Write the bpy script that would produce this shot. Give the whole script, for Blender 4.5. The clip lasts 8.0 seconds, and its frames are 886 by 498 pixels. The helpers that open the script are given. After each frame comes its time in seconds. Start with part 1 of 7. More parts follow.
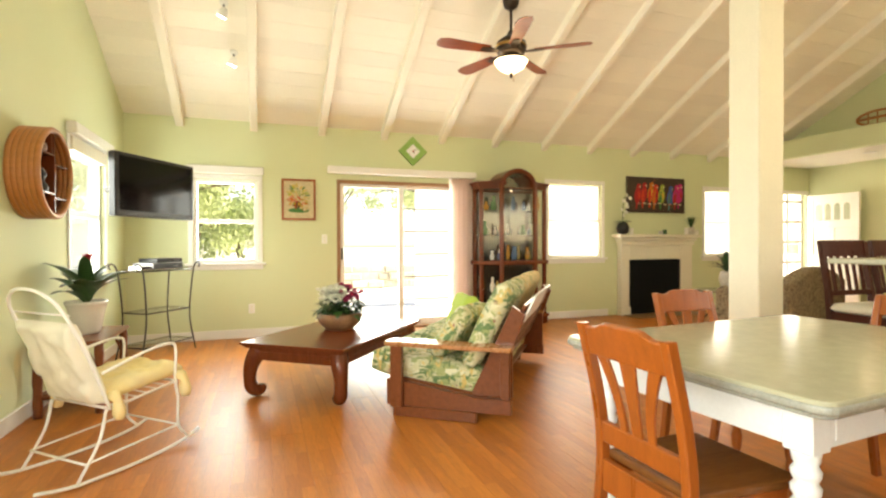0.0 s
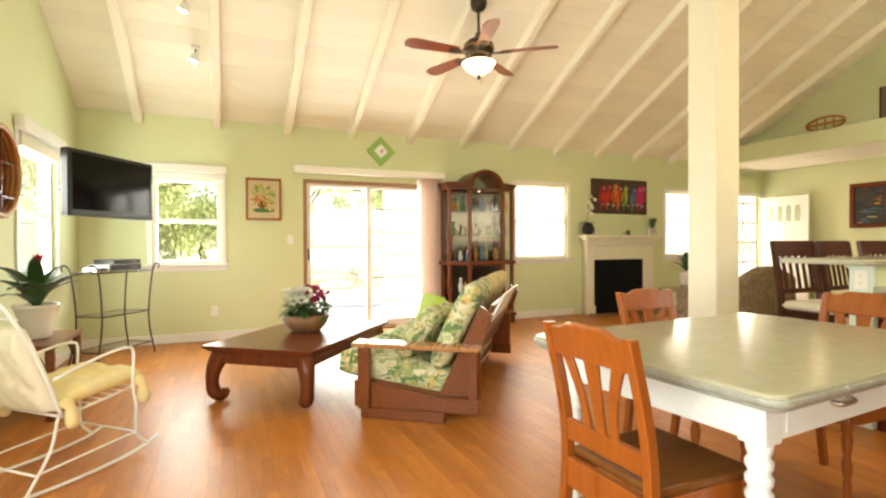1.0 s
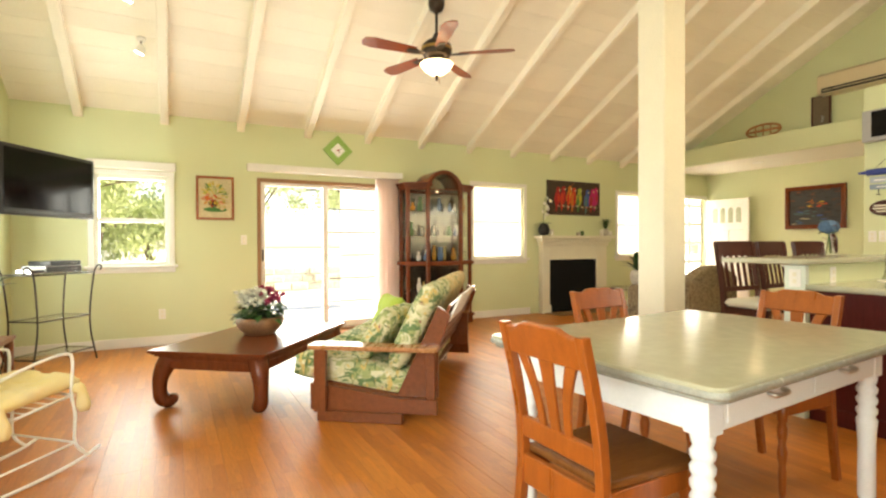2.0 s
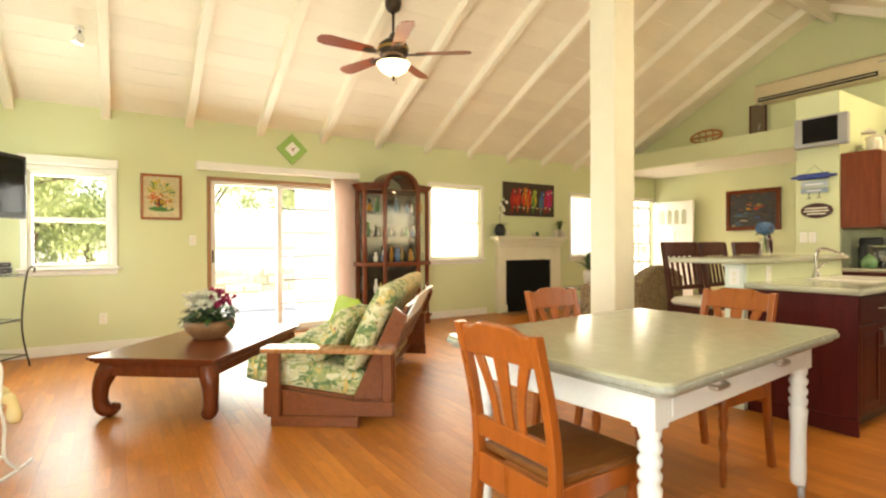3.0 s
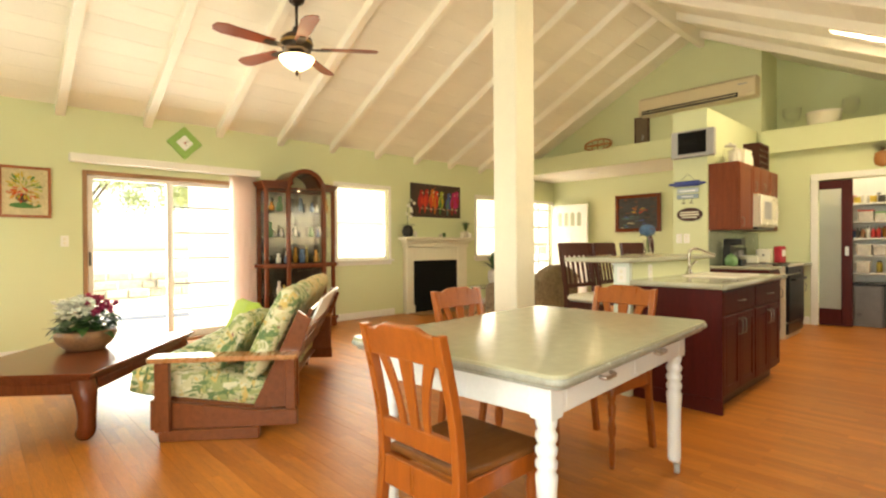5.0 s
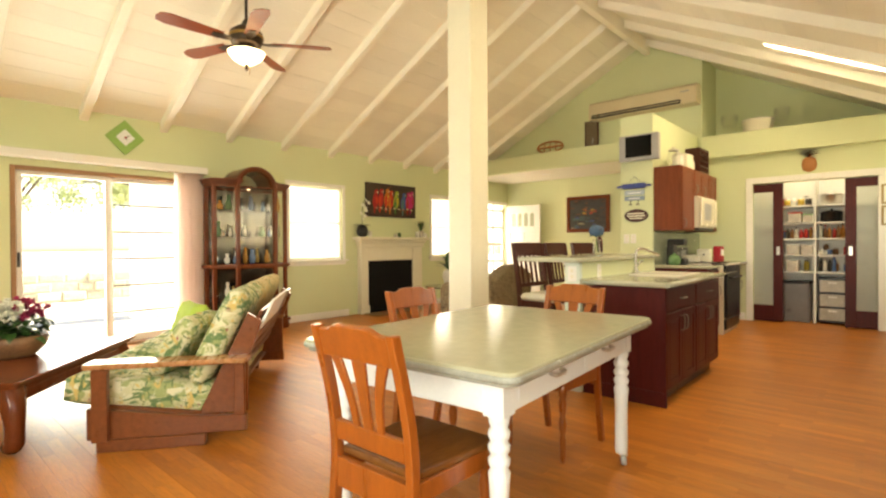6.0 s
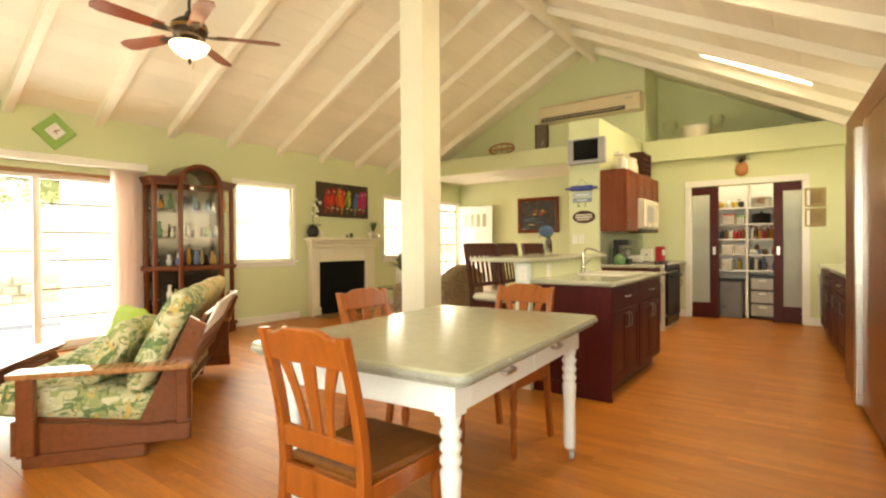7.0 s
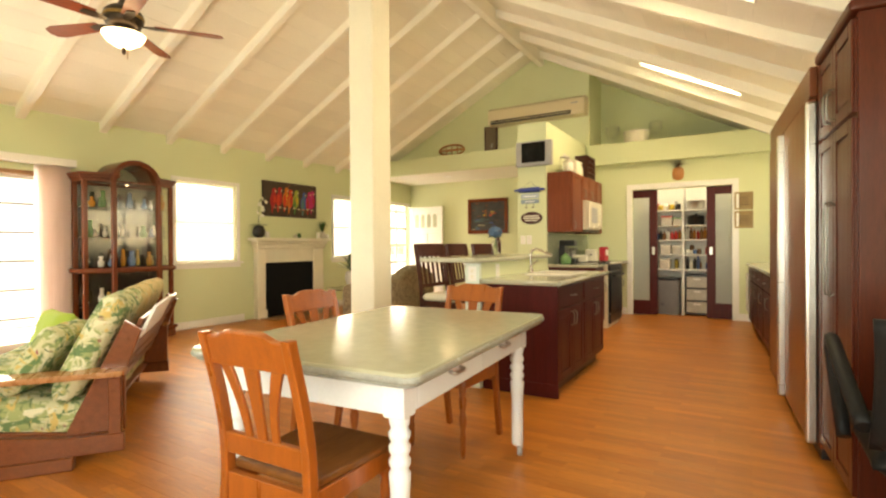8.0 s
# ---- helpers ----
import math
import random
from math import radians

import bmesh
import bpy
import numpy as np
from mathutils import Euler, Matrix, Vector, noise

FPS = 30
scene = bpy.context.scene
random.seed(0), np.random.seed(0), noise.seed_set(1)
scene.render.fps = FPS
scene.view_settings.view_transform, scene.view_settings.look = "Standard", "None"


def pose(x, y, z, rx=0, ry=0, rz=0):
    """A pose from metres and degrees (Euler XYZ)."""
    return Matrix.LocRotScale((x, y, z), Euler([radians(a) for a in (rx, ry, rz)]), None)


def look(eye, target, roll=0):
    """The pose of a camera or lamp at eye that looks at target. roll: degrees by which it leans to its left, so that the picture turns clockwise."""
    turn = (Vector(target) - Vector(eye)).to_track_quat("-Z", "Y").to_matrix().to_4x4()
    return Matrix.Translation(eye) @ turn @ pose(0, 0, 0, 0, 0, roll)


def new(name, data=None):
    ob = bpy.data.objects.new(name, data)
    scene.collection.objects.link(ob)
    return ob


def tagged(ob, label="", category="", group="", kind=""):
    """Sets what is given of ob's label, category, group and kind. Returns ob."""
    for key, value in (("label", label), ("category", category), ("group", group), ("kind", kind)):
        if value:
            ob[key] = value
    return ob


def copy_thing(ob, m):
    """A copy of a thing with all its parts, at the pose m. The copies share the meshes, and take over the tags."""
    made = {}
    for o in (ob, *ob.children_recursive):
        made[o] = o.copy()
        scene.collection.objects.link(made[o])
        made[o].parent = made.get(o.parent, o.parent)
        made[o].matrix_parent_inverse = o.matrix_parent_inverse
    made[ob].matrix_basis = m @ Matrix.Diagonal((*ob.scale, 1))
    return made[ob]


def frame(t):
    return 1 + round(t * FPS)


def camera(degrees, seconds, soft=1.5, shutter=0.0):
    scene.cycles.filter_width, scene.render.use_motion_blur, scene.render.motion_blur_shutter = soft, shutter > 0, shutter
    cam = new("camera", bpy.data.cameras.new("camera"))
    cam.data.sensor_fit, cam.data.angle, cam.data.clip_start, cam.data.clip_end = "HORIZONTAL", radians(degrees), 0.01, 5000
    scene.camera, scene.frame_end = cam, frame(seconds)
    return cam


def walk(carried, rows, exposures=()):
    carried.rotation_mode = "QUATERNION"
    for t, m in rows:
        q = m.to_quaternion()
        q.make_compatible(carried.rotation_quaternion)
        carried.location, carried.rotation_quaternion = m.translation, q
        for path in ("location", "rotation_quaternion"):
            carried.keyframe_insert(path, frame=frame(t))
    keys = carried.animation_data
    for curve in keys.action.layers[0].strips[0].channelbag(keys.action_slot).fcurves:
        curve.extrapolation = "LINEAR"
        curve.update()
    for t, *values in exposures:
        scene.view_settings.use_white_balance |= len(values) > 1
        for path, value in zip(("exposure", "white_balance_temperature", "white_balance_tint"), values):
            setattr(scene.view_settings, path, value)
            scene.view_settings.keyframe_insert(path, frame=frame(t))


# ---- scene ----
cam = camera(82.7, 8.0, soft=2.3)
EYE, ARM = 1.15, 0.068  # eye height; the lens sits ahead of the tripod axis at the origin
ROWS = [
    (0.0, -19.8, -0.56, 0.2),
    (0.5, -21.66, -0.55, 0.22),
    (1.0, -23.37, -0.52, 0.22),
    (1.5, -25.65, -0.51, 0.23),
    (3.0, -32.89, -0.43, 0.26),
    (3.5, -35.29, -0.41, 0.3),
    (4.0, -37.72, -0.41, 0.3),
    (4.5, -40.56, -0.4, 0.33),
    (6.0, -48.33, -0.44, 0.33),
    (6.5, -50.93, -0.44, 0.35),
    (7.0, -53.64, -0.41, 0.4),
    (7.5, -56.67, -0.42, 0.39),
    (8.0, -59.23, -0.4, 0.41),
]
walk(cam, [(t, pose(-ARM * math.sin(radians(w)), ARM * math.cos(radians(w)), EYE, 90 + p, r, w)) for t, w, p, r in ROWS],
     exposures=[(0.0, 1.98, 7900, 13), (4.0, 1.99, 8150, 13), (8.0, 1.99, 8700, 14)])

# ---- light ----
world = bpy.data.worlds.new("sky_world")
scene.world = world
world.use_nodes = True
wn = world.node_tree
sky = wn.nodes.new("ShaderNodeTexSky")
sky.sky_type = "NISHITA"
sky.sun_disc = False
sky.sun_elevation = radians(43)
sky.sun_rotation = radians(104)
wn.links.new(sky.outputs[0], wn.nodes["Background"].inputs[0])
wn.nodes["Background"].inputs[1].default_value = 0.15

SUN = bpy.data.lights.new("sun", "SUN")
SUN.energy, SUN.angle, SUN.color = 5.0, radians(0.5), (1.0, 0.93, 0.82)
sun = new("sun", SUN)
sun.matrix_world = look((20.0, -5.0, 19.0), (0.0, 0.0, 0.0))


def area(name, where, target, w, h, watts, colour=(1.0, 0.96, 0.9)):
    d = bpy.data.lights.new(name, "AREA")
    d.shape, d.size, d.size_y, d.energy, d.color = "RECTANGLE", w, h, 0.16 * watts, colour
    o = new(name, d)
    o.matrix_world = look(where, target)
    return o


COOL = (0.84, 0.97, 1.0)
area("daylight_slider", (1.72, 6.86, 1.0), (1.72, 0.0, 0.8), 1.5, 1.9, 190, COOL)
area("daylight_window", (-0.38, 6.86, 1.45), (-0.38, 0.0, 1.0), 0.75, 1.0, 70, COOL)
area("daylight_window", (-1.6, 5.47, 1.4), (4.0, 5.0, 1.0), 0.9, 1.2, 75, COOL)
area("daylight_window", (4.6, 6.86, 1.5), (4.6, 0.0, 1.0), 0.95, 1.1, 50)
area("daylight_window", (7.65, 6.86, 1.5), (7.65, 0.0, 1.0), 0.95, 1.1, 50)
area("daylight_door", (9.3, 6.86, 1.1), (9.3, 0.0, 1.0), 0.8, 1.9, 65)
for sky_x in (4.32, 7.18):
    area("daylight_skylight", (sky_x, 0.60, 3.315), (sky_x, 0.60 + 0.458, 3.315 - 0.889), 0.17, 1.1, 62, (1.0, 0.9, 0.68))
area("entry_downlight", (8.95, 5.2, 2.54), (8.95, 5.2, 0.0), 0.16, 0.16, 6, (1.0, 0.8, 0.5))
area("pantry_light", (9.0, 0.88, 2.34), (9.0, 0.88, 0.0), 0.3, 0.9, 9, (1.0, 0.93, 0.8))
# added fill light: the windows of these three lamps are out of view
area("daylight_west_window", (-1.6, 0.6, 1.5), (4.0, 3.0, 2.4), 1.8, 1.4, 210, COOL)
area("daylight_south_window", (0.3, -1.15, 1.5), (1.5, 4.0, 1.9), 1.8, 1.5, 48)
area("daylight_kitchen_window", (6.9, -1.1, 1.78), (7.2, 4.0, 3.2), 2.2, 1.1, 36, (1.0, 0.88, 0.58))

# ---- materials ----


def rgb(r, g, b):
    return (r, g, b, 1.0)


def mat(name, colour, rough=0.5, metal=0.0, vary=0.12, scale=6.0, grain=60.0, bump=0.15, dist=0.002, coat=0.0, stretch=(1, 1, 1), piece=0.0, colour2=None):
    """A surface with broad stains and fine grain, both in object space."""
    m = bpy.data.materials.new(name)
    m.use_nodes = True
    t = m.node_tree
    b = t.nodes["Principled BSDF"]
    b.inputs["Roughness"].default_value = rough
    b.inputs["Metallic"].default_value = metal
    b.inputs["Coat Weight"].default_value = coat
    b.inputs["Coat Roughness"].default_value = 0.12
    co = t.nodes.new("ShaderNodeTexCoord")
    mp = t.nodes.new("ShaderNodeMapping")
    mp.inputs["Scale"].default_value = stretch
    t.links.new(co.outputs["Object"], mp.inputs[0])
    big = t.nodes.new("ShaderNodeTexNoise")
    big.inputs["Scale"].default_value = scale
    big.inputs["Detail"].default_value = 4.0
    fine = t.nodes.new("ShaderNodeTexNoise")
    fine.inputs["Scale"].default_value = grain
    fine.inputs["Detail"].default_value = 3.0
    for n in (big, fine):
        t.links.new(mp.outputs[0], n.inputs["Vector"])
    add = t.nodes.new("ShaderNodeMath")
    add.operation = "ADD"
    t.links.new(big.outputs["Fac"], add.inputs[0])
    t.links.new(fine.outputs["Fac"], add.inputs[1])
    half = t.nodes.new("ShaderNodeMath")
    half.operation = "MULTIPLY"
    half.inputs[1].default_value = 0.5
    t.links.new(add.outputs[0], half.inputs[0])
    ramp = t.nodes.new("ShaderNodeValToRGB")
    e = ramp.color_ramp.elements
    e[0].position, e[1].position = 0.3, 0.7
    lo = colour2 or tuple(c * (1 - vary) for c in colour)
    hi = tuple(min(1.0, c * (1 + vary)) for c in colour)
    e[0].color, e[1].color = rgb(*lo), rgb(*hi)
    t.links.new(half.outputs[0], ramp.inputs[0])
    out = ramp.outputs[0]
    if piece:
        oi = t.nodes.new("ShaderNodeObjectInfo")
        geo = t.nodes.new("ShaderNodeNewGeometry")
        mx = t.nodes.new("ShaderNodeMath")
        mx.operation = "ADD"
        t.links.new(oi.outputs["Random"], mx.inputs[0])
        t.links.new(geo.outputs["Random Per Island"], mx.inputs[1])
        fr = t.nodes.new("ShaderNodeMath")
        fr.operation = "FRACT"
        t.links.new(mx.outputs[0], fr.inputs[0])
        mr = t.nodes.new("ShaderNodeMapRange")
        mr.inputs["To Min"].default_value, mr.inputs["To Max"].default_value = 1 - piece, 1 + piece
        t.links.new(fr.outputs[0], mr.inputs["Value"])
        hs = t.nodes.new("ShaderNodeHueSaturation")
        t.links.new(out, hs.inputs["Color"])
        t.links.new(mr.outputs[0], hs.inputs["Value"])
        out = hs.outputs[0]
    t.links.new(out, b.inputs["Base Color"])
    if bump:
        bp = t.nodes.new("ShaderNodeBump")
        bp.inputs["Strength"].default_value, bp.inputs["Distance"].default_value = bump, dist
        t.links.new(fine.outputs["Fac"], bp.inputs["Height"])
        t.links.new(bp.outputs[0], b.inputs["Normal"])
    rr = t.nodes.new("ShaderNodeMapRange")
    rr.inputs["To Min"].default_value, rr.inputs["To Max"].default_value = max(0.02, rough - 0.07), min(1.0, rough + 0.07)
    t.links.new(big.outputs["Fac"], rr.inputs["Value"])
    t.links.new(rr.outputs[0], b.inputs["Roughness"])
    return m


def glow(name, colour, strength):
    m = mat(name, colour, 0.4)
    b = m.node_tree.nodes["Principled BSDF"]
    b.inputs["Emission Color"].default_value = rgb(*colour)
    b.inputs["Emission Strength"].default_value = strength
    return m


def glass(name, colour=(1, 1, 1), rough=0.0):
    m = bpy.data.materials.new(name)
    m.use_nodes = True
    t = m.node_tree
    for n in list(t.nodes):
        if n.type != "OUTPUT_MATERIAL":
            t.nodes.remove(n)
    mix = t.nodes.new("ShaderNodeMixShader")
    tr = t.nodes.new("ShaderNodeBsdfTransparent")
    tr.inputs[0].default_value = rgb(*colour)
    gl = t.nodes.new("ShaderNodeBsdfGlossy")
    gl.inputs["Roughness"].default_value = 0.03 + rough
    fr = t.nodes.new("ShaderNodeLayerWeight")
    fr.inputs[0].default_value = 0.12
    t.links.new(fr.outputs["Facing"], mix.inputs[0])
    t.links.new(tr.outputs[0], mix.inputs[1])
    t.links.new(gl.outputs[0], mix.inputs[2])
    t.links.new(mix.outputs[0], [n for n in t.nodes if n.type == "OUTPUT_MATERIAL"][0].inputs[0])
    return m


def frosted(name, colour=(0.80, 0.86, 0.80), clear=0.48):
    """Milky glass: it scatters what passes, and shows blurred forms behind it."""
    m = mat(name, colour, 0.3, vary=0.03, bump=0.0)
    t = m.node_tree
    b = t.nodes["Principled BSDF"]
    tl = t.nodes.new("ShaderNodeBsdfTranslucent")
    tl.inputs[0].default_value = rgb(*colour)
    tr = t.nodes.new("ShaderNodeBsdfTransparent")
    m1, m2 = t.nodes.new("ShaderNodeMixShader"), t.nodes.new("ShaderNodeMixShader")
    m1.inputs[0].default_value, m2.inputs[0].default_value = 0.45, clear
    t.links.new(b.outputs[0], m1.inputs[1])
    t.links.new(tl.outputs[0], m1.inputs[2])
    t.links.new(m1.outputs[0], m2.inputs[1])
    t.links.new(tr.outputs[0], m2.inputs[2])
    t.links.new(m2.outputs[0], t.nodes["Material Output"].inputs[0])
    return m


def floor_material():
    """Honey oak laminate: three strips a plank, each with its own tone."""
    m = mat("oak_laminate", (0.46, 0.152, 0.025), 0.38, vary=0.30, scale=2.2, grain=24.0, bump=0.05, dist=0.001, coat=0.0, stretch=(9.0, 0.5, 1.0), piece=0.05)
    t = m.node_tree
    b = t.nodes["Principled BSDF"]
    geo = t.nodes.new("ShaderNodeNewGeometry")
    mp = t.nodes.new("ShaderNodeMapping")
    mp.inputs["Scale"].default_value = (1.0, 1.0, 0.0)
    t.links.new(geo.outputs["Position"], mp.inputs[0])
    br = t.nodes.new("ShaderNodeTexBrick")
    br.inputs["Scale"].default_value = 1.0
    br.inputs["Brick Width"].default_value = 0.42
    br.inputs["Row Height"].default_value = 0.0635
    br.inputs["Mortar Size"].default_value = 0.0012
    br.inputs["Mortar Smooth"].default_value = 0.3
    br.offset = 0.37
    br.inputs["Color1"].default_value = rgb(0.82, 0.76, 0.68)
    br.inputs["Color2"].default_value = rgb(1.18, 1.26, 1.40)
    br.inputs["Mortar"].default_value = rgb(0.72, 0.66, 0.6)
    mp.inputs["Rotation"].default_value = (0, 0, radians(90))
    t.links.new(mp.outputs[0], br.inputs["Vector"])
    mul = t.nodes.new("ShaderNodeMix")
    mul.data_type, mul.blend_type = "RGBA", "MULTIPLY"
    mul.inputs["Factor"].default_value = 0.75
    old = b.inputs["Base Color"].links[0].from_socket
    t.links.new(old, mul.inputs["A"])
    t.links.new(br.outputs["Color"], mul.inputs["B"])
    t.links.new(mul.outputs["Result"], b.inputs["Base Color"])
    return m


def wood(name, colour, rough=0.32, along=(9, 9, 0.8), vary=0.28, coat=0.2, piece=0.0):
    return mat(name, colour, rough, vary=vary, scale=3.5, grain=30.0, bump=0.08, dist=0.001, coat=coat, stretch=along, piece=piece)


def leafy(name, base, blobs, scale):
    """Printed cotton: big soft blotches of several colours over a ground."""
    m = mat(name, base, 0.85, vary=0.08, grain=300.0, bump=0.3, dist=0.001)
    t = m.node_tree
    b = t.nodes["Principled BSDF"]
    co = t.nodes.new("ShaderNodeTexCoord")
    prev = b.inputs["Base Color"].links[0].from_socket
    for i, (colour, lo, stretch) in enumerate(blobs):
        mp = t.nodes.new("ShaderNodeMapping")
        mp.inputs["Location"].default_value = (3.1 * i, 1.7 * i, 5.3 * i)
        mp.inputs["Rotation"].default_value = (0.5 * i, 0.8 + 0.9 * i, 0.7 * i)
        mp.inputs["Scale"].default_value = stretch
        t.links.new(co.outputs["Object"], mp.inputs[0])
        n = t.nodes.new("ShaderNodeTexNoise")
        n.inputs["Scale"].default_value = scale
        n.inputs["Detail"].default_value = 2.5
        n.inputs["Distortion"].default_value = 1.2
        t.links.new(mp.outputs[0], n.inputs["Vector"])
        r = t.nodes.new("ShaderNodeMapRange")
        r.inputs["From Min"].default_value, r.inputs["From Max"].default_value = lo, lo + 0.055
        t.links.new(n.outputs["Fac"], r.inputs["Value"])
        mx = t.nodes.new("ShaderNodeMix")
        mx.data_type = "RGBA"
        t.links.new(r.outputs[0], mx.inputs["Factor"])
        t.links.new(prev, mx.inputs["A"])
        mx.inputs["B"].default_value = rgb(*colour)
        prev = mx.outputs["Result"]
    t.links.new(prev, b.inputs["Base Color"])
    return m


M = {}
M["wall"] = mat("green_wall_paint", (0.64, 0.685, 0.43), 0.75, vary=0.035, scale=1.5, grain=180, bump=0.06)
M["ceil"] = mat("white_painted_boards", (0.90, 0.855, 0.74), 0.6, vary=0.05, scale=2.0, grain=90, bump=0.08, piece=0.03)
M["beam"] = mat("white_painted_beam", (0.90, 0.855, 0.74), 0.5, vary=0.04, scale=3, grain=70, bump=0.08)
M["flat"] = mat("white_flat_ceiling", (0.8, 0.77, 0.66), 0.7, vary=0.03)
M["white"] = mat("white_gloss_paint", (0.82, 0.81, 0.76), 0.38, vary=0.04, grain=90, bump=0.04)
M["tablewhite"] = mat("cool_white_table_paint", (0.79, 0.82, 0.82), 0.34, vary=0.05, grain=90, bump=0.05)
M["mint"] = mat("pale_mint_trim", (0.66, 0.74, 0.66), 0.45, vary=0.05)
M["doorlight"] = mat("dull_green_light", (0.42, 0.45, 0.33), 0.15, vary=0.15, scale=14)
M["cream"] = mat("cream_paint", (0.78, 0.74, 0.60), 0.45, vary=0.04)
M["floor"] = floor_material()
M["sub"] = mat("dark_joint", (0.10, 0.05, 0.02), 0.8)
M["glass"] = glass("clear_glass")
M["frost"] = frosted("frosted_glass", clear=0.62)
M["acrylic"] = frosted("skylight_acrylic", (0.95, 0.95, 0.92), 0.0)
M["slab"] = mat("lanai_concrete", (0.62, 0.6, 0.55), 0.8, vary=0.15, scale=2, grain=60)
M["stone"] = mat("lava_stone", (0.45, 0.42, 0.32), 0.9, vary=0.25, scale=9, grain=40, bump=0.5, dist=0.02, piece=0.12)
M["grass"] = mat("lawn", (0.12, 0.135, 0.06), 0.9, vary=0.4, scale=0.8, grain=20, bump=0.8, dist=0.03)
M["leaf"] = mat("tree_leaves", (0.15, 0.19, 0.07), 0.55, vary=0.4, scale=3, grain=20, piece=0.35)
leaf_tree = M["leaf"].node_tree
leaf_thin = leaf_tree.nodes.new("ShaderNodeBsdfTranslucent")
leaf_thin.inputs[0].default_value = rgb(0.55, 0.62, 0.34)
leaf_mix = leaf_tree.nodes.new("ShaderNodeMixShader")
leaf_mix.inputs[0].default_value = 0.68
leaf_tree.links.new(leaf_tree.nodes["Principled BSDF"].outputs[0], leaf_mix.inputs[1])
leaf_tree.links.new(leaf_thin.outputs[0], leaf_mix.inputs[2])
leaf_tree.links.new(leaf_mix.outputs[0], leaf_tree.nodes["Material Output"].inputs[0])
M["bark"] = mat("bark", (0.14, 0.1, 0.07), 0.9, vary=0.3, bump=0.6, dist=0.01)
M["roofing"] = mat("pale_roof", (0.6, 0.62, 0.6), 0.6, vary=0.1)
M["blind"] = mat("pale_vertical_blind", (0.90, 0.83, 0.79), 0.6, vary=0.05)
M["slat"] = mat("white_blind_slat", (0.85, 0.84, 0.78), 0.5, vary=0.03)
for _k in ("blind", "slat"):
    _t = M[_k].node_tree
    _b = _t.nodes["Principled BSDF"]
    _tr = _t.nodes.new("ShaderNodeBsdfTranslucent")
    _tr.inputs[0].default_value = rgb(0.96, 0.90, 0.87) if _k == "blind" else rgb(0.9, 0.88, 0.8)
    _mx = _t.nodes.new("ShaderNodeMixShader")
    _mx.inputs[0].default_value = 0.82
    _o = _t.nodes["Material Output"]
    _t.links.new(_b.outputs[0], _mx.inputs[1])
    _t.links.new(_tr.outputs[0], _mx.inputs[2])
    _t.links.new(_mx.outputs[0], _o.inputs[0])
M["bronze"] = mat("brown_door_frame", (0.30, 0.155, 0.07), 0.45, vary=0.15)
M["steel"] = mat("brushed_steel", (0.62, 0.60, 0.56), 0.3, metal=1.0, vary=0.06, grain=80, stretch=(1, 1, 14), bump=0.03)
M["chrome"] = mat("brushed_chrome", (0.55, 0.53, 0.48), 0.25, metal=1.0, vary=0.03)
M["black"] = mat("black_plastic", (0.006, 0.006, 0.0065), 0.3, vary=0.2)
M["screen"] = mat("dark_screen", (0.002, 0.002, 0.0025), 0.1, vary=0.1, bump=0.0)
M["grey"] = mat("grey_plastic", (0.34, 0.34, 0.34), 0.4, vary=0.06)
M["iron"] = mat("dark_wrought_iron", (0.05, 0.045, 0.04), 0.45, metal=0.6, vary=0.2)
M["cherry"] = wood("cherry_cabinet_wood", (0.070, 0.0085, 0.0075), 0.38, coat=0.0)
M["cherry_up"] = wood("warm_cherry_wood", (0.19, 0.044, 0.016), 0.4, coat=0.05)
M["fridge"] = wood("brown_fridge_panel", (0.165, 0.046, 0.014), 0.38)
M["oak"] = wood("honey_oak", (0.30, 0.076, 0.012), 0.30, vary=0.26)
M["oakseat"] = wood("worn_brown_seat", (0.17, 0.060, 0.016), 0.22, along=(0.8, 9, 9))
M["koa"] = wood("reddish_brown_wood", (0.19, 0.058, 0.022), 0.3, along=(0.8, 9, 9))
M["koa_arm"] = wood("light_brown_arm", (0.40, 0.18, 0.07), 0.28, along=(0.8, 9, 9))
M["mahog"] = wood("mahogany", (0.148, 0.035, 0.012), 0.24, coat=0.12)
M["pewter"] = mat("brushed_pewter", (0.26, 0.25, 0.23), 0.38, metal=1.0, vary=0.06)
M["cherry_tall"] = wood("deep_cherry_wood", (0.080, 0.015, 0.006), 0.35, coat=0.05)
M["espresso"] = wood("dark_espresso_wood", (0.06, 0.016, 0.01), 0.3)
M["stonetop"] = mat("grey_green_solid_top", (0.40, 0.39, 0.28), 0.18, vary=0.08, scale=20, grain=220, bump=0.0, coat=0.08)
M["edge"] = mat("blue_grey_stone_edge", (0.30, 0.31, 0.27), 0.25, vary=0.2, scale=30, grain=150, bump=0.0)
M["counter"] = mat("grey_green_counter", (0.42, 0.42, 0.32), 0.16, vary=0.12, scale=25, grain=240, bump=0.0)
M["tropic"] = leafy("tropical_print", (0.60, 0.58, 0.35), [((0.33, 0.38, 0.16), 0.50, (2.4, 1, 1)), ((0.13, 0.22, 0.09), 0.535, (1, 1, 2.6)), ((0.62, 0.46, 0.16), 0.60, (1, 2, 1)), ((0.30, 0.04, 0.07), 0.66, (1, 1, 1)), ((0.70, 0.68, 0.48), 0.57, (3.5, 1, 1.5)), ((0.10, 0.17, 0.07), 0.61, (1.5, 3.5, 1))], 8.5)
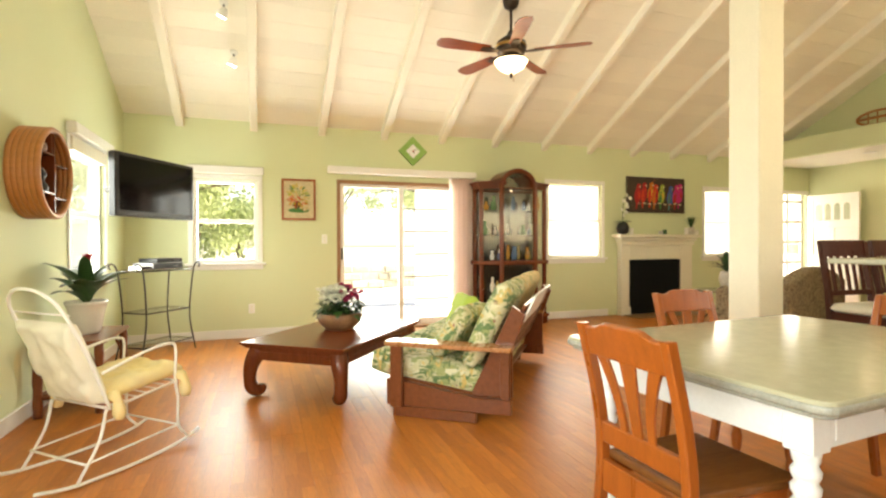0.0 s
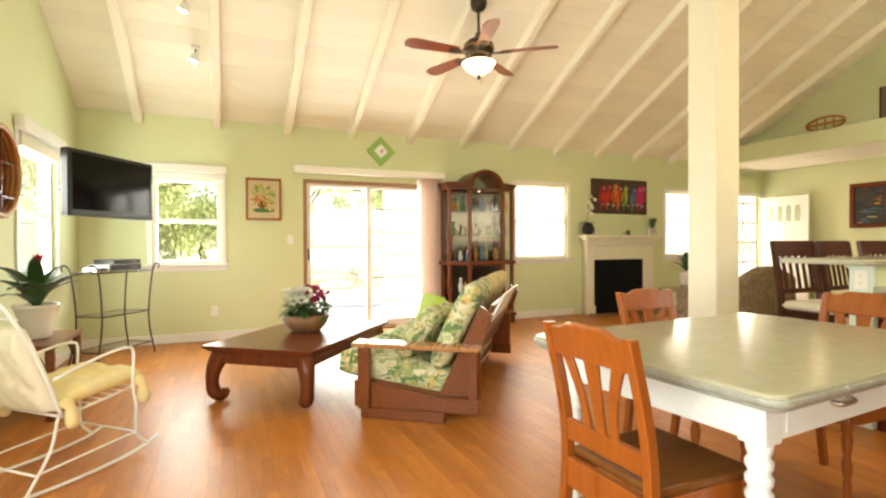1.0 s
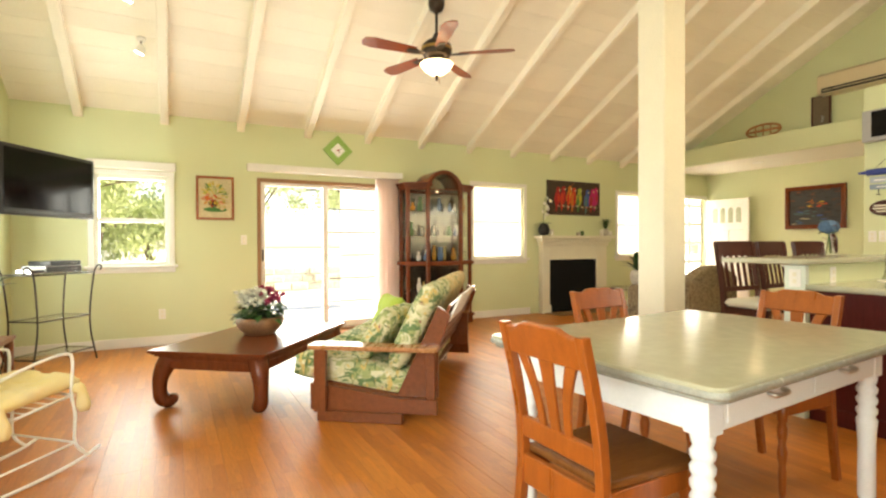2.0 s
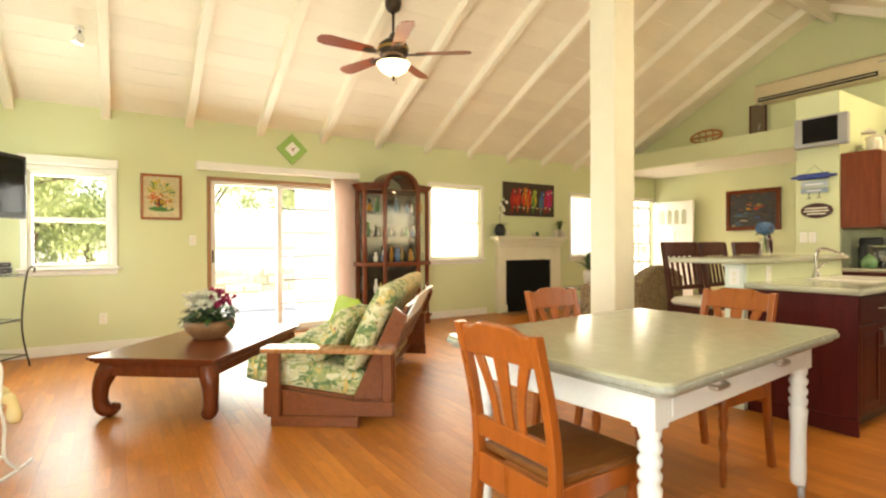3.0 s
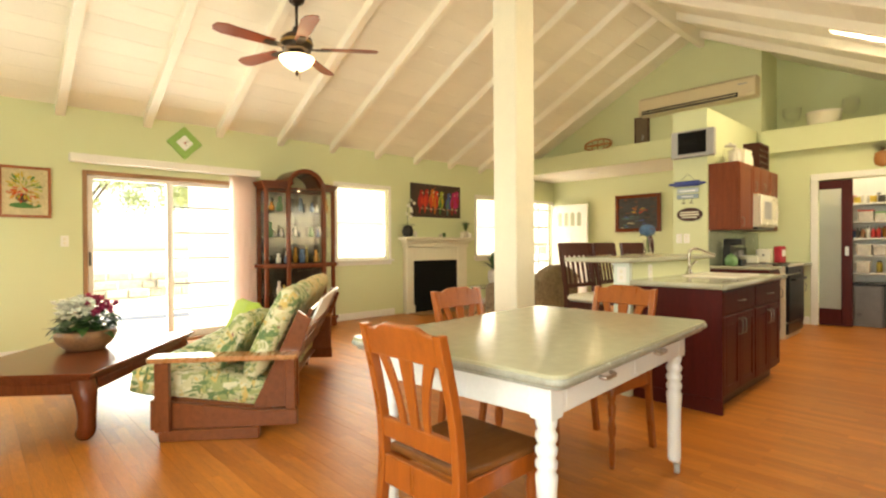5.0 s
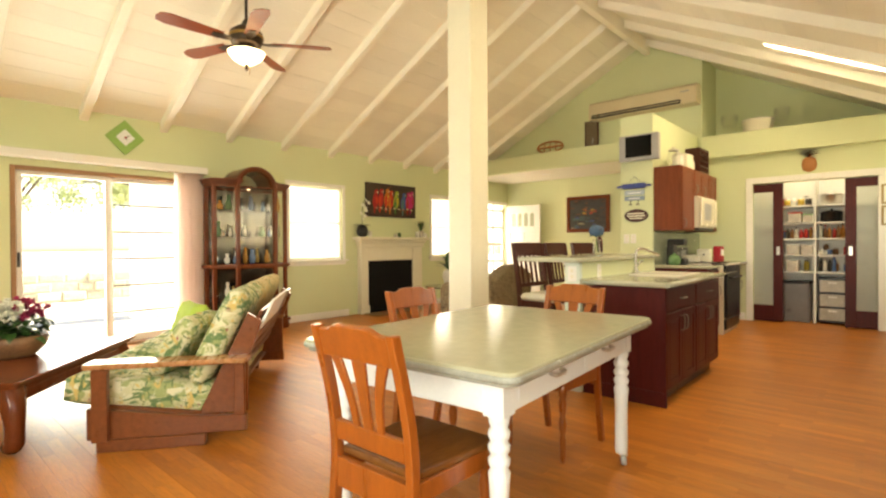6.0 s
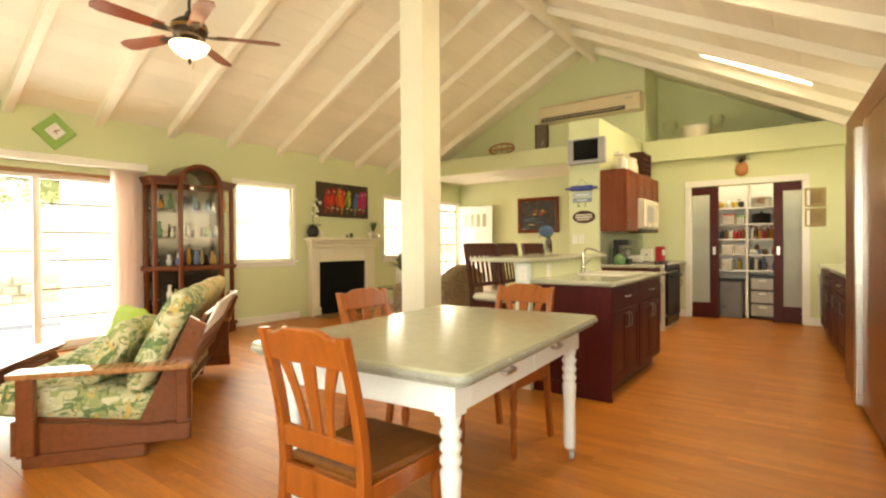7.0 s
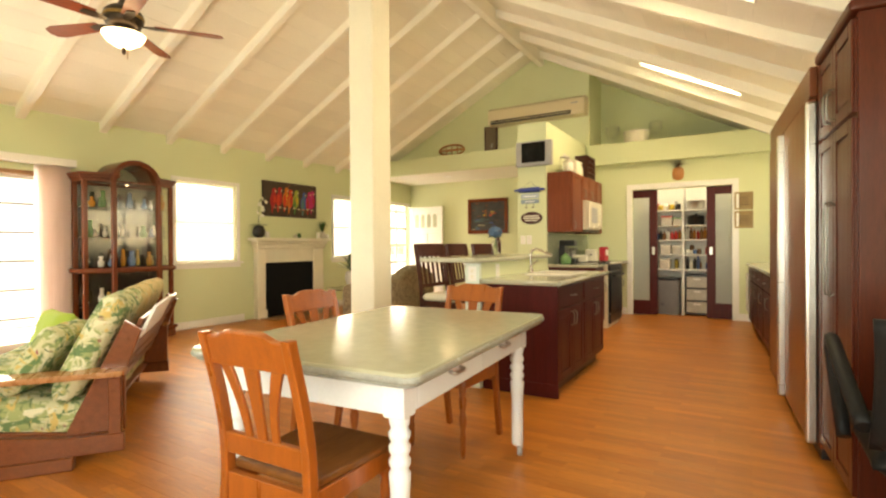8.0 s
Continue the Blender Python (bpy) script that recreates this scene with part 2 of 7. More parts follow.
M["tropic_tan"] = leafy("tan_tropical_print", (0.58, 0.46, 0.22), [((0.36, 0.33, 0.12), 0.54, (2.4, 1, 1)), ((0.14, 0.22, 0.09), 0.60, (1, 1, 2.6)), ((0.60, 0.40, 0.13), 0.58, (1, 2, 1)), ((0.66, 0.58, 0.34), 0.57, (3, 1, 1.5))], 7.5)
M["lime"] = mat("lime_cotton", (0.42, 0.55, 0.10), 0.85, vary=0.06, grain=300, bump=0.3)
M["yellow"] = mat("pale_yellow_cotton", (0.78, 0.60, 0.22), 0.85, vary=0.08, scale=5, grain=250, bump=0.3, colour2=(0.72, 0.64, 0.42))
M["ivory"] = mat("ivory_cotton", (0.80, 0.76, 0.62), 0.85, vary=0.05, grain=250, bump=0.3)
M["paper"] = mat("white_paper", (0.85, 0.85, 0.83), 0.6, vary=0.02)
M["soot"] = mat("sooty_firebox", (0.006, 0.006, 0.006), 0.9, vary=0.4)
M["terra"] = mat("glazed_brown_bowl", (0.25, 0.125, 0.062), 0.4, vary=0.3, scale=14)
M["petal_w"] = mat("white_petal", (0.80, 0.80, 0.70), 0.6, vary=0.1)
M["petal_p"] = mat("magenta_petal", (0.42, 0.03, 0.10), 0.6, vary=0.25)
M["petal_r"] = mat("red_bract", (0.42, 0.012, 0.03), 0.5, vary=0.25)
M["petal_b"] = mat("blue_petal", (0.06, 0.13, 0.24), 0.6, vary=0.3)
M["green"] = mat("plant_leaf", (0.035, 0.09, 0.022), 0.4, vary=0.35, piece=0.25)
M["pot"] = mat("white_ceramic", (0.78, 0.75, 0.66), 0.25, vary=0.05)
M["vase"] = mat("speckled_vase", (0.5, 0.46, 0.38), 0.35, vary=0.4, scale=40)
M["rattan"] = mat("bent_rattan", (0.42, 0.17, 0.05), 0.4, vary=0.2, grain=60, stretch=(1, 1, 6))
M["brass"] = mat("aged_brass", (0.35, 0.22, 0.08), 0.35, metal=1.0)
M["fanbody"] = mat("dark_bronze_fan", (0.05, 0.035, 0.025), 0.35, metal=0.7)
M["blade"] = wood("fan_blade_wood", (0.24, 0.052, 0.018), 0.35, along=(1, 8, 8))
M["chairblack"] = mat("dull_black_leather", (0.008, 0.008, 0.008), 0.55, vary=0.3)
for key in ("chairblack", "screen", "mahog", "koa", "cherry", "cherry_up", "cherry_tall", "fridge", "espresso", "oakseat", "soot", "blade"):
    M[key].node_tree.nodes["Principled BSDF"].inputs["Specular IOR Level"].default_value = 0.22
M["stonetop"].node_tree.nodes["Principled BSDF"].inputs["Specular IOR Level"].default_value = 0.14
M["lampglow"] = glow("frosted_lamp_bowl", (1.0, 0.80, 0.50), 1.5)
M["spotglow"] = glow("spot_lens", (1.0, 0.95, 0.85), 12.0)
M["weave"] = leafy("patterned_upholstery", (0.26, 0.20, 0.12), [((0.09, 0.055, 0.03), 0.52, (1, 1, 1))], 45.0)
M["acbeige"] = mat("beige_plastic", (0.62, 0.53, 0.36), 0.4, vary=0.03)
M["mirror"] = mat("mirror", (0.12, 0.115, 0.10), 0.16, metal=1.0, vary=0.01, bump=0.0)
M["applw"] = mat("almond_enamel", (0.78, 0.73, 0.58), 0.25, vary=0.03)


# ---- mesh helpers ----
def bx(bm, x0, x1, y0, y1, z0, z1, bevel=0.0, seg=1):
    """A box between two corners, its edges rounded."""
    r = bmesh.ops.create_cube(bm, size=1.0, matrix=Matrix.Translation(((x0 + x1) / 2, (y0 + y1) / 2, (z0 + z1) / 2)) @ Matrix.Diagonal((abs(x1 - x0), abs(y1 - y0), abs(z1 - z0), 1)))
    vs = r["verts"]
    if bevel:
        es = list({e for v in vs for e in v.link_edges})
        bevel = min(bevel, 0.45 * min(abs(x1 - x0), abs(y1 - y0), abs(z1 - z0)))
        bmesh.ops.bevel(bm, geom=es, offset=bevel, segments=seg, affect="EDGES", profile=0.5)
    return bm


def box(x0, x1, y0, y1, z0, z1, bevel=0.004, seg=1):
    return bx(bmesh.new(), x0, x1, y0, y1, z0, z1, bevel, seg)


def lathe(profile, n=24, at=(0, 0, 0), bm=None):
    """A turned form: (radius, height) pairs from the bottom up."""
    bm = bm or bmesh.new()
    rings = []
    for r, z in profile:
        rings.append([bm.verts.new((at[0] + max(r, 0.0004) * math.cos(2 * math.pi * i / n), at[1] + max(r, 0.0004) * math.sin(2 * math.pi * i / n), at[2] + z)) for i in range(n)])
    for a, b in zip(rings, rings[1:]):
        for i in range(n):
            f = bm.faces.new((a[i], a[(i + 1) % n], b[(i + 1) % n], b[i]))
            f.smooth = True
    bm.faces.new(list(reversed(rings[0])))
    bm.faces.new(rings[-1])
    return bm


def tube(points, radius, n=8, bm=None, closed=False):
    """A rod bent through the points; radius may be one number or one a point."""
    bm = bm or bmesh.new()
    P = [Vector(p) for p in points]
    k = len(P)
    rad = radius if isinstance(radius, (list, tuple)) else [radius] * k
    rings, up = [], Vector((0.13, 0.27, 0.95))
    for i in range(k):
        a = P[(i - 1) % k] if closed or i else P[0]
        b = P[(i + 1) % k] if closed or i < k - 1 else P[-1]
        d = (b - a).normalized()
        s = d.cross(up)
        if s.length < 0.05:
            s = d.cross(Vector((1, 0, 0)))
        s.normalize()
        w = d.cross(s)
        rings.append([bm.verts.new(P[i] + rad[i] * (math.cos(2 * math.pi * j / n) * s + math.sin(2 * math.pi * j / n) * w)) for j in range(n)])
    pairs = list(zip(rings, rings[1:])) + ([(rings[-1], rings[0])] if closed else [])
    for a, b in pairs:
        for j in range(n):
            f = bm.faces.new((a[j], a[(j + 1) % n], b[(j + 1) % n], b[j]))
            f.smooth = True
    if not closed:
        bm.faces.new(list(reversed(rings[0])))
        bm.faces.new(rings[-1])
    return bm


def bend(points, n=8):
    """A smooth line through the points (Catmull-Rom)."""
    P = [Vector(p) for p in points]
    P = [2 * P[0] - P[1]] + P + [2 * P[-1] - P[-2]]
    out = []
    for i in range(1, len(P) - 2):
        for j in range(n):
            t = j / n
            a, b, c, d = P[i - 1], P[i], P[i + 1], P[i + 2]
            out.append(0.5 * (2 * b + (c - a) * t + (2 * a - 5 * b + 4 * c - d) * t * t + (3 * b - a - 3 * c + d) * t ** 3))
    return out + [P[-2]]


def slab(outline, z0, z1, bevel=0.0, seg=2, axis="z"):
    """An outline drawn in a plane and given thickness; axis is the way of the thickness."""
    bm = bmesh.new()

    def at(p, h):
        return {"z": (p[0], p[1], h), "y": (p[0], h, p[1]), "x": (h, p[0], p[1])}[axis]
    lo = [bm.verts.new(at(p, z0)) for p in outline]
    hi = [bm.verts.new(at(p, z1)) for p in outline]
    k = len(outline)
    bm.faces.new(lo)
    bm.faces.new(list(reversed(hi)))
    for i in range(k):
        bm.faces.new((lo[i], hi[i], hi[(i + 1) % k], lo[(i + 1) % k]))
    bmesh.ops.recalc_face_normals(bm, faces=bm.faces)
    if bevel:
        es = [e for e in bm.edges if abs(at_axis(e.verts[0].co, axis) - at_axis(e.verts[1].co, axis)) < 1e-6]
        bmesh.ops.bevel(bm, geom=es, offset=bevel, segments=seg, affect="EDGES", profile=0.5)
    return bm


def at_axis(v, axis):
    return v["xyz".index(axis)]


def rounded(x0, x1, y0, y1, r, n=5):
    out = []
    for cx, cy, a in ((x1 - r, y1 - r, 0), (x0 + r, y1 - r, 90), (x0 + r, y0 + r, 180), (x1 - r, y0 + r, 270)):
        for i in range(n + 1):
            t = radians(a + 90 * i / n)
            out.append((cx + r * math.cos(t), cy + r * math.sin(t)))
    return out


def cushion(x0, x1, y0, y1, z0, z1, puff=0.4, n=14, seed=0, seam=0.35, rumple=0.06):
    """A stuffed pad: full in the middle, thin and wrinkled at the seams."""
    bm = bmesh.new()
    cz, hz = (z0 + z1) / 2, (z1 - z0) / 2
    top, bot = [], []
    for j in range(n + 1):
        for i in range(n + 1):
            u, v = 2 * i / n - 1, 2 * j / n - 1
            e = max(0.0, (1 - abs(u) ** 5) * (1 - abs(v) ** 5)) ** 0.5
            h = hz * (1 - puff + puff * e) * (seam + (1 - seam) * min(1, 3.2 * e))
            w = rumple * hz * (noise.noise(Vector((u * 2.5 + seed, v * 2.5, seed * 1.7))) + 0.5 * noise.noise(Vector((u * 7 + seed, v * 6, seed * 2.3))))
            inset = 0.03 * (1 - abs(v) ** 2) * (1 if abs(u) == 1 else 0)
            x = (x0 + x1) / 2 + u * (x1 - x0) / 2 * (1 - inset)
            y = (y0 + y1) / 2 + v * (y1 - y0) / 2 * (1 - 0.03 * (1 - abs(u) ** 2) * (1 if abs(v) == 1 else 0))
            top.append(bm.verts.new((x, y, cz + h + w)))
            bot.append(bm.verts.new((x, y, cz - h * 0.9)))
    k = n + 1
    for j in range(n):
        for i in range(n):
            a = j * k + i
            bm.faces.new((top[a], top[a + 1], top[a + k + 1], top[a + k]))
            bm.faces.new((bot[a], bot[a + k], bot[a + k + 1], bot[a + 1]))
    edge = [i for i in range(k)] + [j * k + n for j in range(1, k)] + [n * k + i for i in range(n - 1, -1, -1)] + [j * k for j in range(n - 1, 0, -1)]
    for a, b in zip(edge, edge[1:] + edge[:1]):
        bm.faces.new((top[a], bot[a], bot[b], top[b]))
    for f in bm.faces:
        f.smooth = True
    bmesh.ops.recalc_face_normals(bm, faces=bm.faces)
    return bm


def turn(bm, m):
    bmesh.ops.transform(bm, matrix=m, verts=bm.verts)
    return bm


def mesh_of(name, bm, material):
    me = bpy.data.meshes.new(name)
    bm.to_mesh(me)
    bm.free()
    me.materials.append(material)
    return me


def part(name, bm, material, parent=None, label=""):
    ob = new(name, mesh_of(name, bm, material))
    if parent is not None:
        ob.parent = parent
    return tagged(ob, label)


def thing(name, label, category, m=None, group="", kind=""):
    """The Empty at a thing's base, under which its parts hang."""
    ob = new(name)
    ob.empty_display_size = 0.1
    if m is not None:
        ob.matrix_world = m
    return tagged(ob, label, category, group, kind)


def single(name, bm, material, label, category, group="", kind=""):
    return tagged(part(name, bm, material), label, category, group, kind)


def built(name, bm, material, label="", category=""):
    return tagged(part(name, bm, material), label, category, "", "structure")

# ---- the shell of the house ----
YN, XW, YS, XP, XF = 6.74, -1.46, -1.0, 8.72, 9.85  # north, west, south walls; pantry wall; far wall of the entry
RIDGE, EAVE, PITCH = 3.1, 2.67, 0.515
T = 0.14


def roof_z(y):
    return EAVE + PITCH * (YN - y) if y > RIDGE else EAVE + PITCH * (y - (2 * RIDGE - YN))


def pierced(axis, at0, at1, a0, a1, z1, holes, z0=0.0):
    """A straight wall with thickness; holes are (from, to, bottom, top)."""
    bm = bmesh.new()

    def put(p, q, lo, hi):
        if q - p > 1e-4 and hi - lo > 1e-4:
            if axis == "y":
                bx(bm, p, q, at0, at1, lo, hi)
            else:
                bx(bm, at0, at1, p, q, lo, hi)
    cur = a0
    for h0, h1, b, t in sorted(holes):
        put(cur, h0, z0, z1)
        put(h0, h1, z0, b)
        put(h0, h1, t, z1)
        cur = h1
    put(cur, a1, z0, z1)
    bmesh.ops.remove_doubles(bm, verts=bm.verts, dist=1e-5)
    return bm


def gable(x0, x1, y0, y1, zb):
    """The sloping top of a wall, up to the roof boards."""
    ys = sorted({y0, y1} | ({RIDGE} if y0 < RIDGE < y1 else set()))
    out = [(y0, zb)] + [(y1, zb)] + [(y, roof_z(y) + 0.02) for y in reversed(ys)]
    return slab(out, x0, x1, axis="x")


WIN_L = (-0.75, -0.02, 0.93, 1.95)
SLIDE = (0.95, 2.80, 0.0, 2.0)
WIN_2 = (4.12, 5.10, 0.93, 2.08)
WIN_3 = (7.24, 8.22, 0.93, 2.08)
DOOR = (8.93, 9.75, 0.0, 2.06)
WIN_W = (4.98, 5.96, 0.80, 2.06)
built("wall_north", pierced("y", YN, YN + T, XW - T, XF + T, EAVE + 0.02, [WIN_L, SLIDE, WIN_2, WIN_3, DOOR]), M["wall"])
wb = pierced("x", XW - T, XW, YS, YN, 2.4, [WIN_W, (-0.35, 1.5, 0.75, 2.2)])
built("wall_west", wb, M["wall"])
built("wall_west_gable", gable(XW - T, XW, YS, YN, 2.4), M["wall"])
built("wall_south", pierced("y", YS - T, YS, XW - T, XF + T, 2.44, [(-0.6, 1.2, 0.75, 2.2), (5.8, 8.0, 1.2, 2.36)]), M["wall"])
built("wall_pantry", pierced("x", XP, XP + T, YS, 2.32, 2.46, [(0.17, 1.58, 0.0, 2.03)]), M["wall"])
built("wall_far", box(XF, XF + T, 2.2, YN, 0, 2.58, 0), M["wall"])
built("wall_stub", box(6.65, XF, 2.32, 2.74, 0, 2.83, 0.006), M["wall"])
built("header_beam", box(8.30, 8.42, 2.74, YN, 2.56, 2.86, 0.006), M["wall"])
built("ledge", box(8.42, 8.70, 2.74, YN, 2.83, 2.86, 0), M["wall"])
built("wall_gable", gable(8.66, 8.80, 2.26, YN, 2.63), M["wall"])
built("wall_return", box(8.80, 9.50, 2.26, 2.40, 2.46, roof_z(2.26) + 0.02, 0), M["wall"])
built("shelf_soffit", box(8.58, XP + T, YS, 2.26, 2.46, 2.80, 0.006), M["wall"])
built("shelf_deck", box(XP + T, 9.50, YS, 2.26, 2.74, 2.79, 0), M["wall"])
built("wall_recess", gable(9.50, 9.62, YS, 2.4, 2.5), M["wall"])
built("low_ceiling", box(8.42, XF, 2.74, YN, 2.56, 2.62, 0), M["flat"])


def roof(name, sign):
    """Painted tongue-and-groove boards that run with the ridge, one sheet a slope."""
    bm = bmesh.new()
    run = (YN - RIDGE) + 0.15 if sign > 0 else RIDGE - YS + 0.15
    n = int(run / 0.19) + 1
    for i in range(n):
        gap = 0.0016 if sign > 0 else 0.0006
        a, b = i * run / n + gap, (i + 1) * run / n - gap
        ya, yb = RIDGE + sign * a, RIDGE + sign * b
        za, zb = roof_z(RIDGE) - PITCH * a, roof_z(RIDGE) - PITCH * b
        x0, x1 = XW - T, XF + T
        lo = [bm.verts.new(v) for v in ((x0, ya, za), (x1, ya, za), (x1, yb, zb), (x0, yb, zb))]
        hi = [bm.verts.new(v.co + Vector((0, 0.0, 0.03))) for v in lo]
        bm.faces.new(lo)
        bm.faces.new(hi)
        for k in range(4):
            bm.faces.new((lo[k], lo[(k + 1) % 4], hi[(k + 1) % 4], hi[k]))
    bmesh.ops.recalc_face_normals(bm, faces=bm.faces)
    return bm


SKY_LIGHTS = [(4.22, -0.04, 1.19), (7.08, 0.05, 1.19)]
SKY_WIDTH = 0.20


def cut_roof(bm, holes):
    for x, y0, y1 in holes:
        for co, no in (((x, 0, 0), (1, 0, 0)), ((x + SKY_WIDTH, 0, 0), (1, 0, 0)), ((0, y0, 0), (0, 1, 0)), ((0, y1, 0), (0, 1, 0))):
            bmesh.ops.bisect_plane(bm, geom=bm.verts[:] + bm.edges[:] + bm.faces[:], plane_co=co, plane_no=no)
    doomed = []
    for f in bm.faces:
        c = f.calc_center_median()
        if any(x < c.x < x + SKY_WIDTH and y0 < c.y < y1 for x, y0, y1 in holes):
            doomed.append(f)
    bmesh.ops.delete(bm, geom=doomed, context="FACES")
    return bm


built("ceiling_north", roof("north", 1), M["ceil"])
built("ceiling_south", cut_roof(roof("south", -1), SKY_LIGHTS), M["ceil"])


built("roof_north", slab([(RIDGE, roof_z(RIDGE) + 0.05), (YN + 0.15, EAVE - PITCH * 0.15 + 0.05), (YN + 0.15, EAVE - PITCH * 0.15 + 0.11), (RIDGE, roof_z(RIDGE) + 0.11)], XW - T, XF + T, axis="x"), M["roofing"])
built("roof_south", cut_roof(slab([(RIDGE, roof_z(RIDGE) + 0.05), (YS - 0.15, roof_z(YS - 0.15) + 0.05), (YS - 0.15, roof_z(YS - 0.15) + 0.11), (RIDGE, roof_z(RIDGE) + 0.11)], XW - T, XF + T, axis="x"), SKY_LIGHTS), M["roofing"])
for x, y0, y1 in SKY_LIGHTS:
    sk = thing("skylight", "narrow skylight with a white-painted well", "skylight", Matrix.Identity(4), "skylights", "structure")
    for xa in (x - 0.02, x + SKY_WIDTH):
        part("side_board", slab([(y0, roof_z(y0) - 0.01), (y1, roof_z(y1) - 0.01), (y1, roof_z(y1) + 0.12), (y0, roof_z(y0) + 0.12)], xa, xa + 0.02, axis="x"), M["white"], sk)
    for ya in (y0 - 0.02, y1):
        part("end_board", box(x, x + SKY_WIDTH, ya, ya + 0.02, roof_z(ya) - 0.01, roof_z(ya) + 0.12, 0), M["white"], sk)
    pane = part("pane", slab([(y0, roof_z(y0) + 0.09), (y1, roof_z(y1) + 0.09), (y1, roof_z(y1) + 0.096), (y0, roof_z(y0) + 0.096)], x, x + SKY_WIDTH, axis="x"), M["acrylic"], sk)

# rafters: white beams every 0.82 m on both slopes, and the ridge beam with its post
BEAM_X = [-0.88 + 0.822 * i for i in range(12)]
for i, x in enumerate(BEAM_X):
    for sign in (1, -1):
        y_end = YN if sign > 0 else YS
        y_top = RIDGE + sign * 0.05
        if sign < 0 and x > 4.9:
            x = 4.874 + (x - 4.874) * 1.10
        out = [(y_top, roof_z(y_top) + 0.004), (y_end, roof_z(y_end) + 0.004), (y_end, roof_z(y_end) - 0.115), (y_top, roof_z(y_top) - 0.115)]
        tagged(part("rafter", slab(out, x - 0.045, x + 0.045, 0.006, 1, axis="x"), M["beam"]), "white-painted sloping ceiling rafter", "rafter", "ceiling rafters", "structure")
built("ridge_beam", box(XW, 8.66, RIDGE - 0.05, RIDGE + 0.05, 4.31, 4.53, 0.008), M["beam"])
tagged(built("post", box(3.72, 3.995, 2.96, 3.24, 0, 4.31, 0.012, 2), M["cream"]), "square cream-painted post under the ridge", "post")


def skirting(name, bm):
    built(name, bm, M["white"])


for a, b in ((XW, SLIDE[0] - 0.05), (SLIDE[1] + 0.05, 5.22), (6.85, DOOR[0] - 0.08)):
    skirting("baseboard", box(a, b, YN - 0.018, YN - 0.002, 0, 0.11, 0.005))
skirting("baseboard", box(XW + 0.002, XW + 0.018, YS, YN - 0.02, 0, 0.11, 0.005))
skirting("baseboard", box(XP - 0.018, XP - 0.002, -0.1, 0.09, 0, 0.11, 0.005))
skirting("baseboard", box(XP - 0.018, XP - 0.002, 1.68, 2.3, 0, 0.11, 0.005))
skirting("baseboard", box(XF - 0.018, XF - 0.002, 2.8, YN - 0.02, 0, 0.11, 0.005))

# ---- windows ----


def north_window(name, hole, blinds, label, casing=0.055, valance=True):
    x0, x1, z0, z1 = hole
    w = thing(name, label, "window", Matrix.Identity(4), "", "structure")
    for a, b, c, d, n in ((x0, x0 + 0.045, z0, z1, "window_frame"), (x1 - 0.045, x1, z0, z1, "window_frame"), (x0 + 0.045, x1 - 0.045, z1 - 0.045, z1, "window_frame"), (x0 + 0.045, x1 - 0.045, z0, z0 + 0.045, "window_frame")):
        part(n, box(a, b, YN + 0.03, YN + 0.11, c, d, 0.004), M["white"], w)
    zm = (z0 + z1) / 2
    part("meeting_rail", box(x0 + 0.045, x1 - 0.045, YN + 0.04, YN + 0.09, zm - 0.025, zm + 0.025, 0.004), M["white"], w)
    for a, b in ((z0 + 0.045, zm - 0.025), (zm + 0.025, z1 - 0.045)):
        p = part("pane", box(x0 + 0.045, x1 - 0.045, YN + 0.062, YN + 0.066, a, b, 0), M["glass"], w)
        p.visible_shadow = False
    for a, b in ((x0 - casing, x0), (x1, x1 + casing)):
        part("casing", box(a, b, YN - 0.016, YN - 0.002, z0, z1, 0.004), M["white"], w)
    part("casing", box(x0 - casing, x1 + casing, YN - 0.018, YN - 0.002, z1, z1 + casing, 0.004), M["white"], w)
    part("window_sill", box(x0 - 0.09, x1 + 0.09, YN - 0.055, YN + 0.03, z0 - 0.03, z0, 0.006), M["white"], w)
    part("apron", box(x0 - 0.06, x1 + 0.06, YN - 0.014, YN - 0.002, z0 - 0.085, z0 - 0.03, 0.003), M["white"], w)
    if valance:
        part("valance", box(x0 - 0.06, x1 + 0.07, YN - 0.075, YN - 0.018, z1 + 0.06, z1 + 0.155, 0.008), M["white"], w, "white head rail over the blind")
    if blinds:
        sh = mesh_of("slat", turn(box(-(x1 - x0) / 2 + 0.01, (x1 - x0) / 2 - 0.01, -0.012, 0.012, -0.0008, 0.0008, 0), pose(0, 0, 0, 18)), M["slat"])
        n = int((z1 - z0 - 0.04) * blinds / 0.03)
        for i in range(n):
            s = new("slat", sh)
            s.parent = w
            s.location = ((x0 + x1) / 2, YN + 0.012, z1 - 0.03 - 0.03 * i)
        part("bottom_rail", box(x0 + 0.01, x1 - 0.01, YN + 0.0, YN + 0.024, z1 - 0.045 - 0.03 * n, z1 - 0.03 - 0.03 * n, 0.003), M["slat"], w)
    return w


north_window("window_1", WIN_L, 0.0, "white double-hung window with its blind drawn up")
north_window("window_2", WIN_2, 0.98, "white window with a lowered slatted blind", valance=False)
north_window("window_3", WIN_3, 0.98, "white window with a lowered slatted blind behind the post", valance=False)

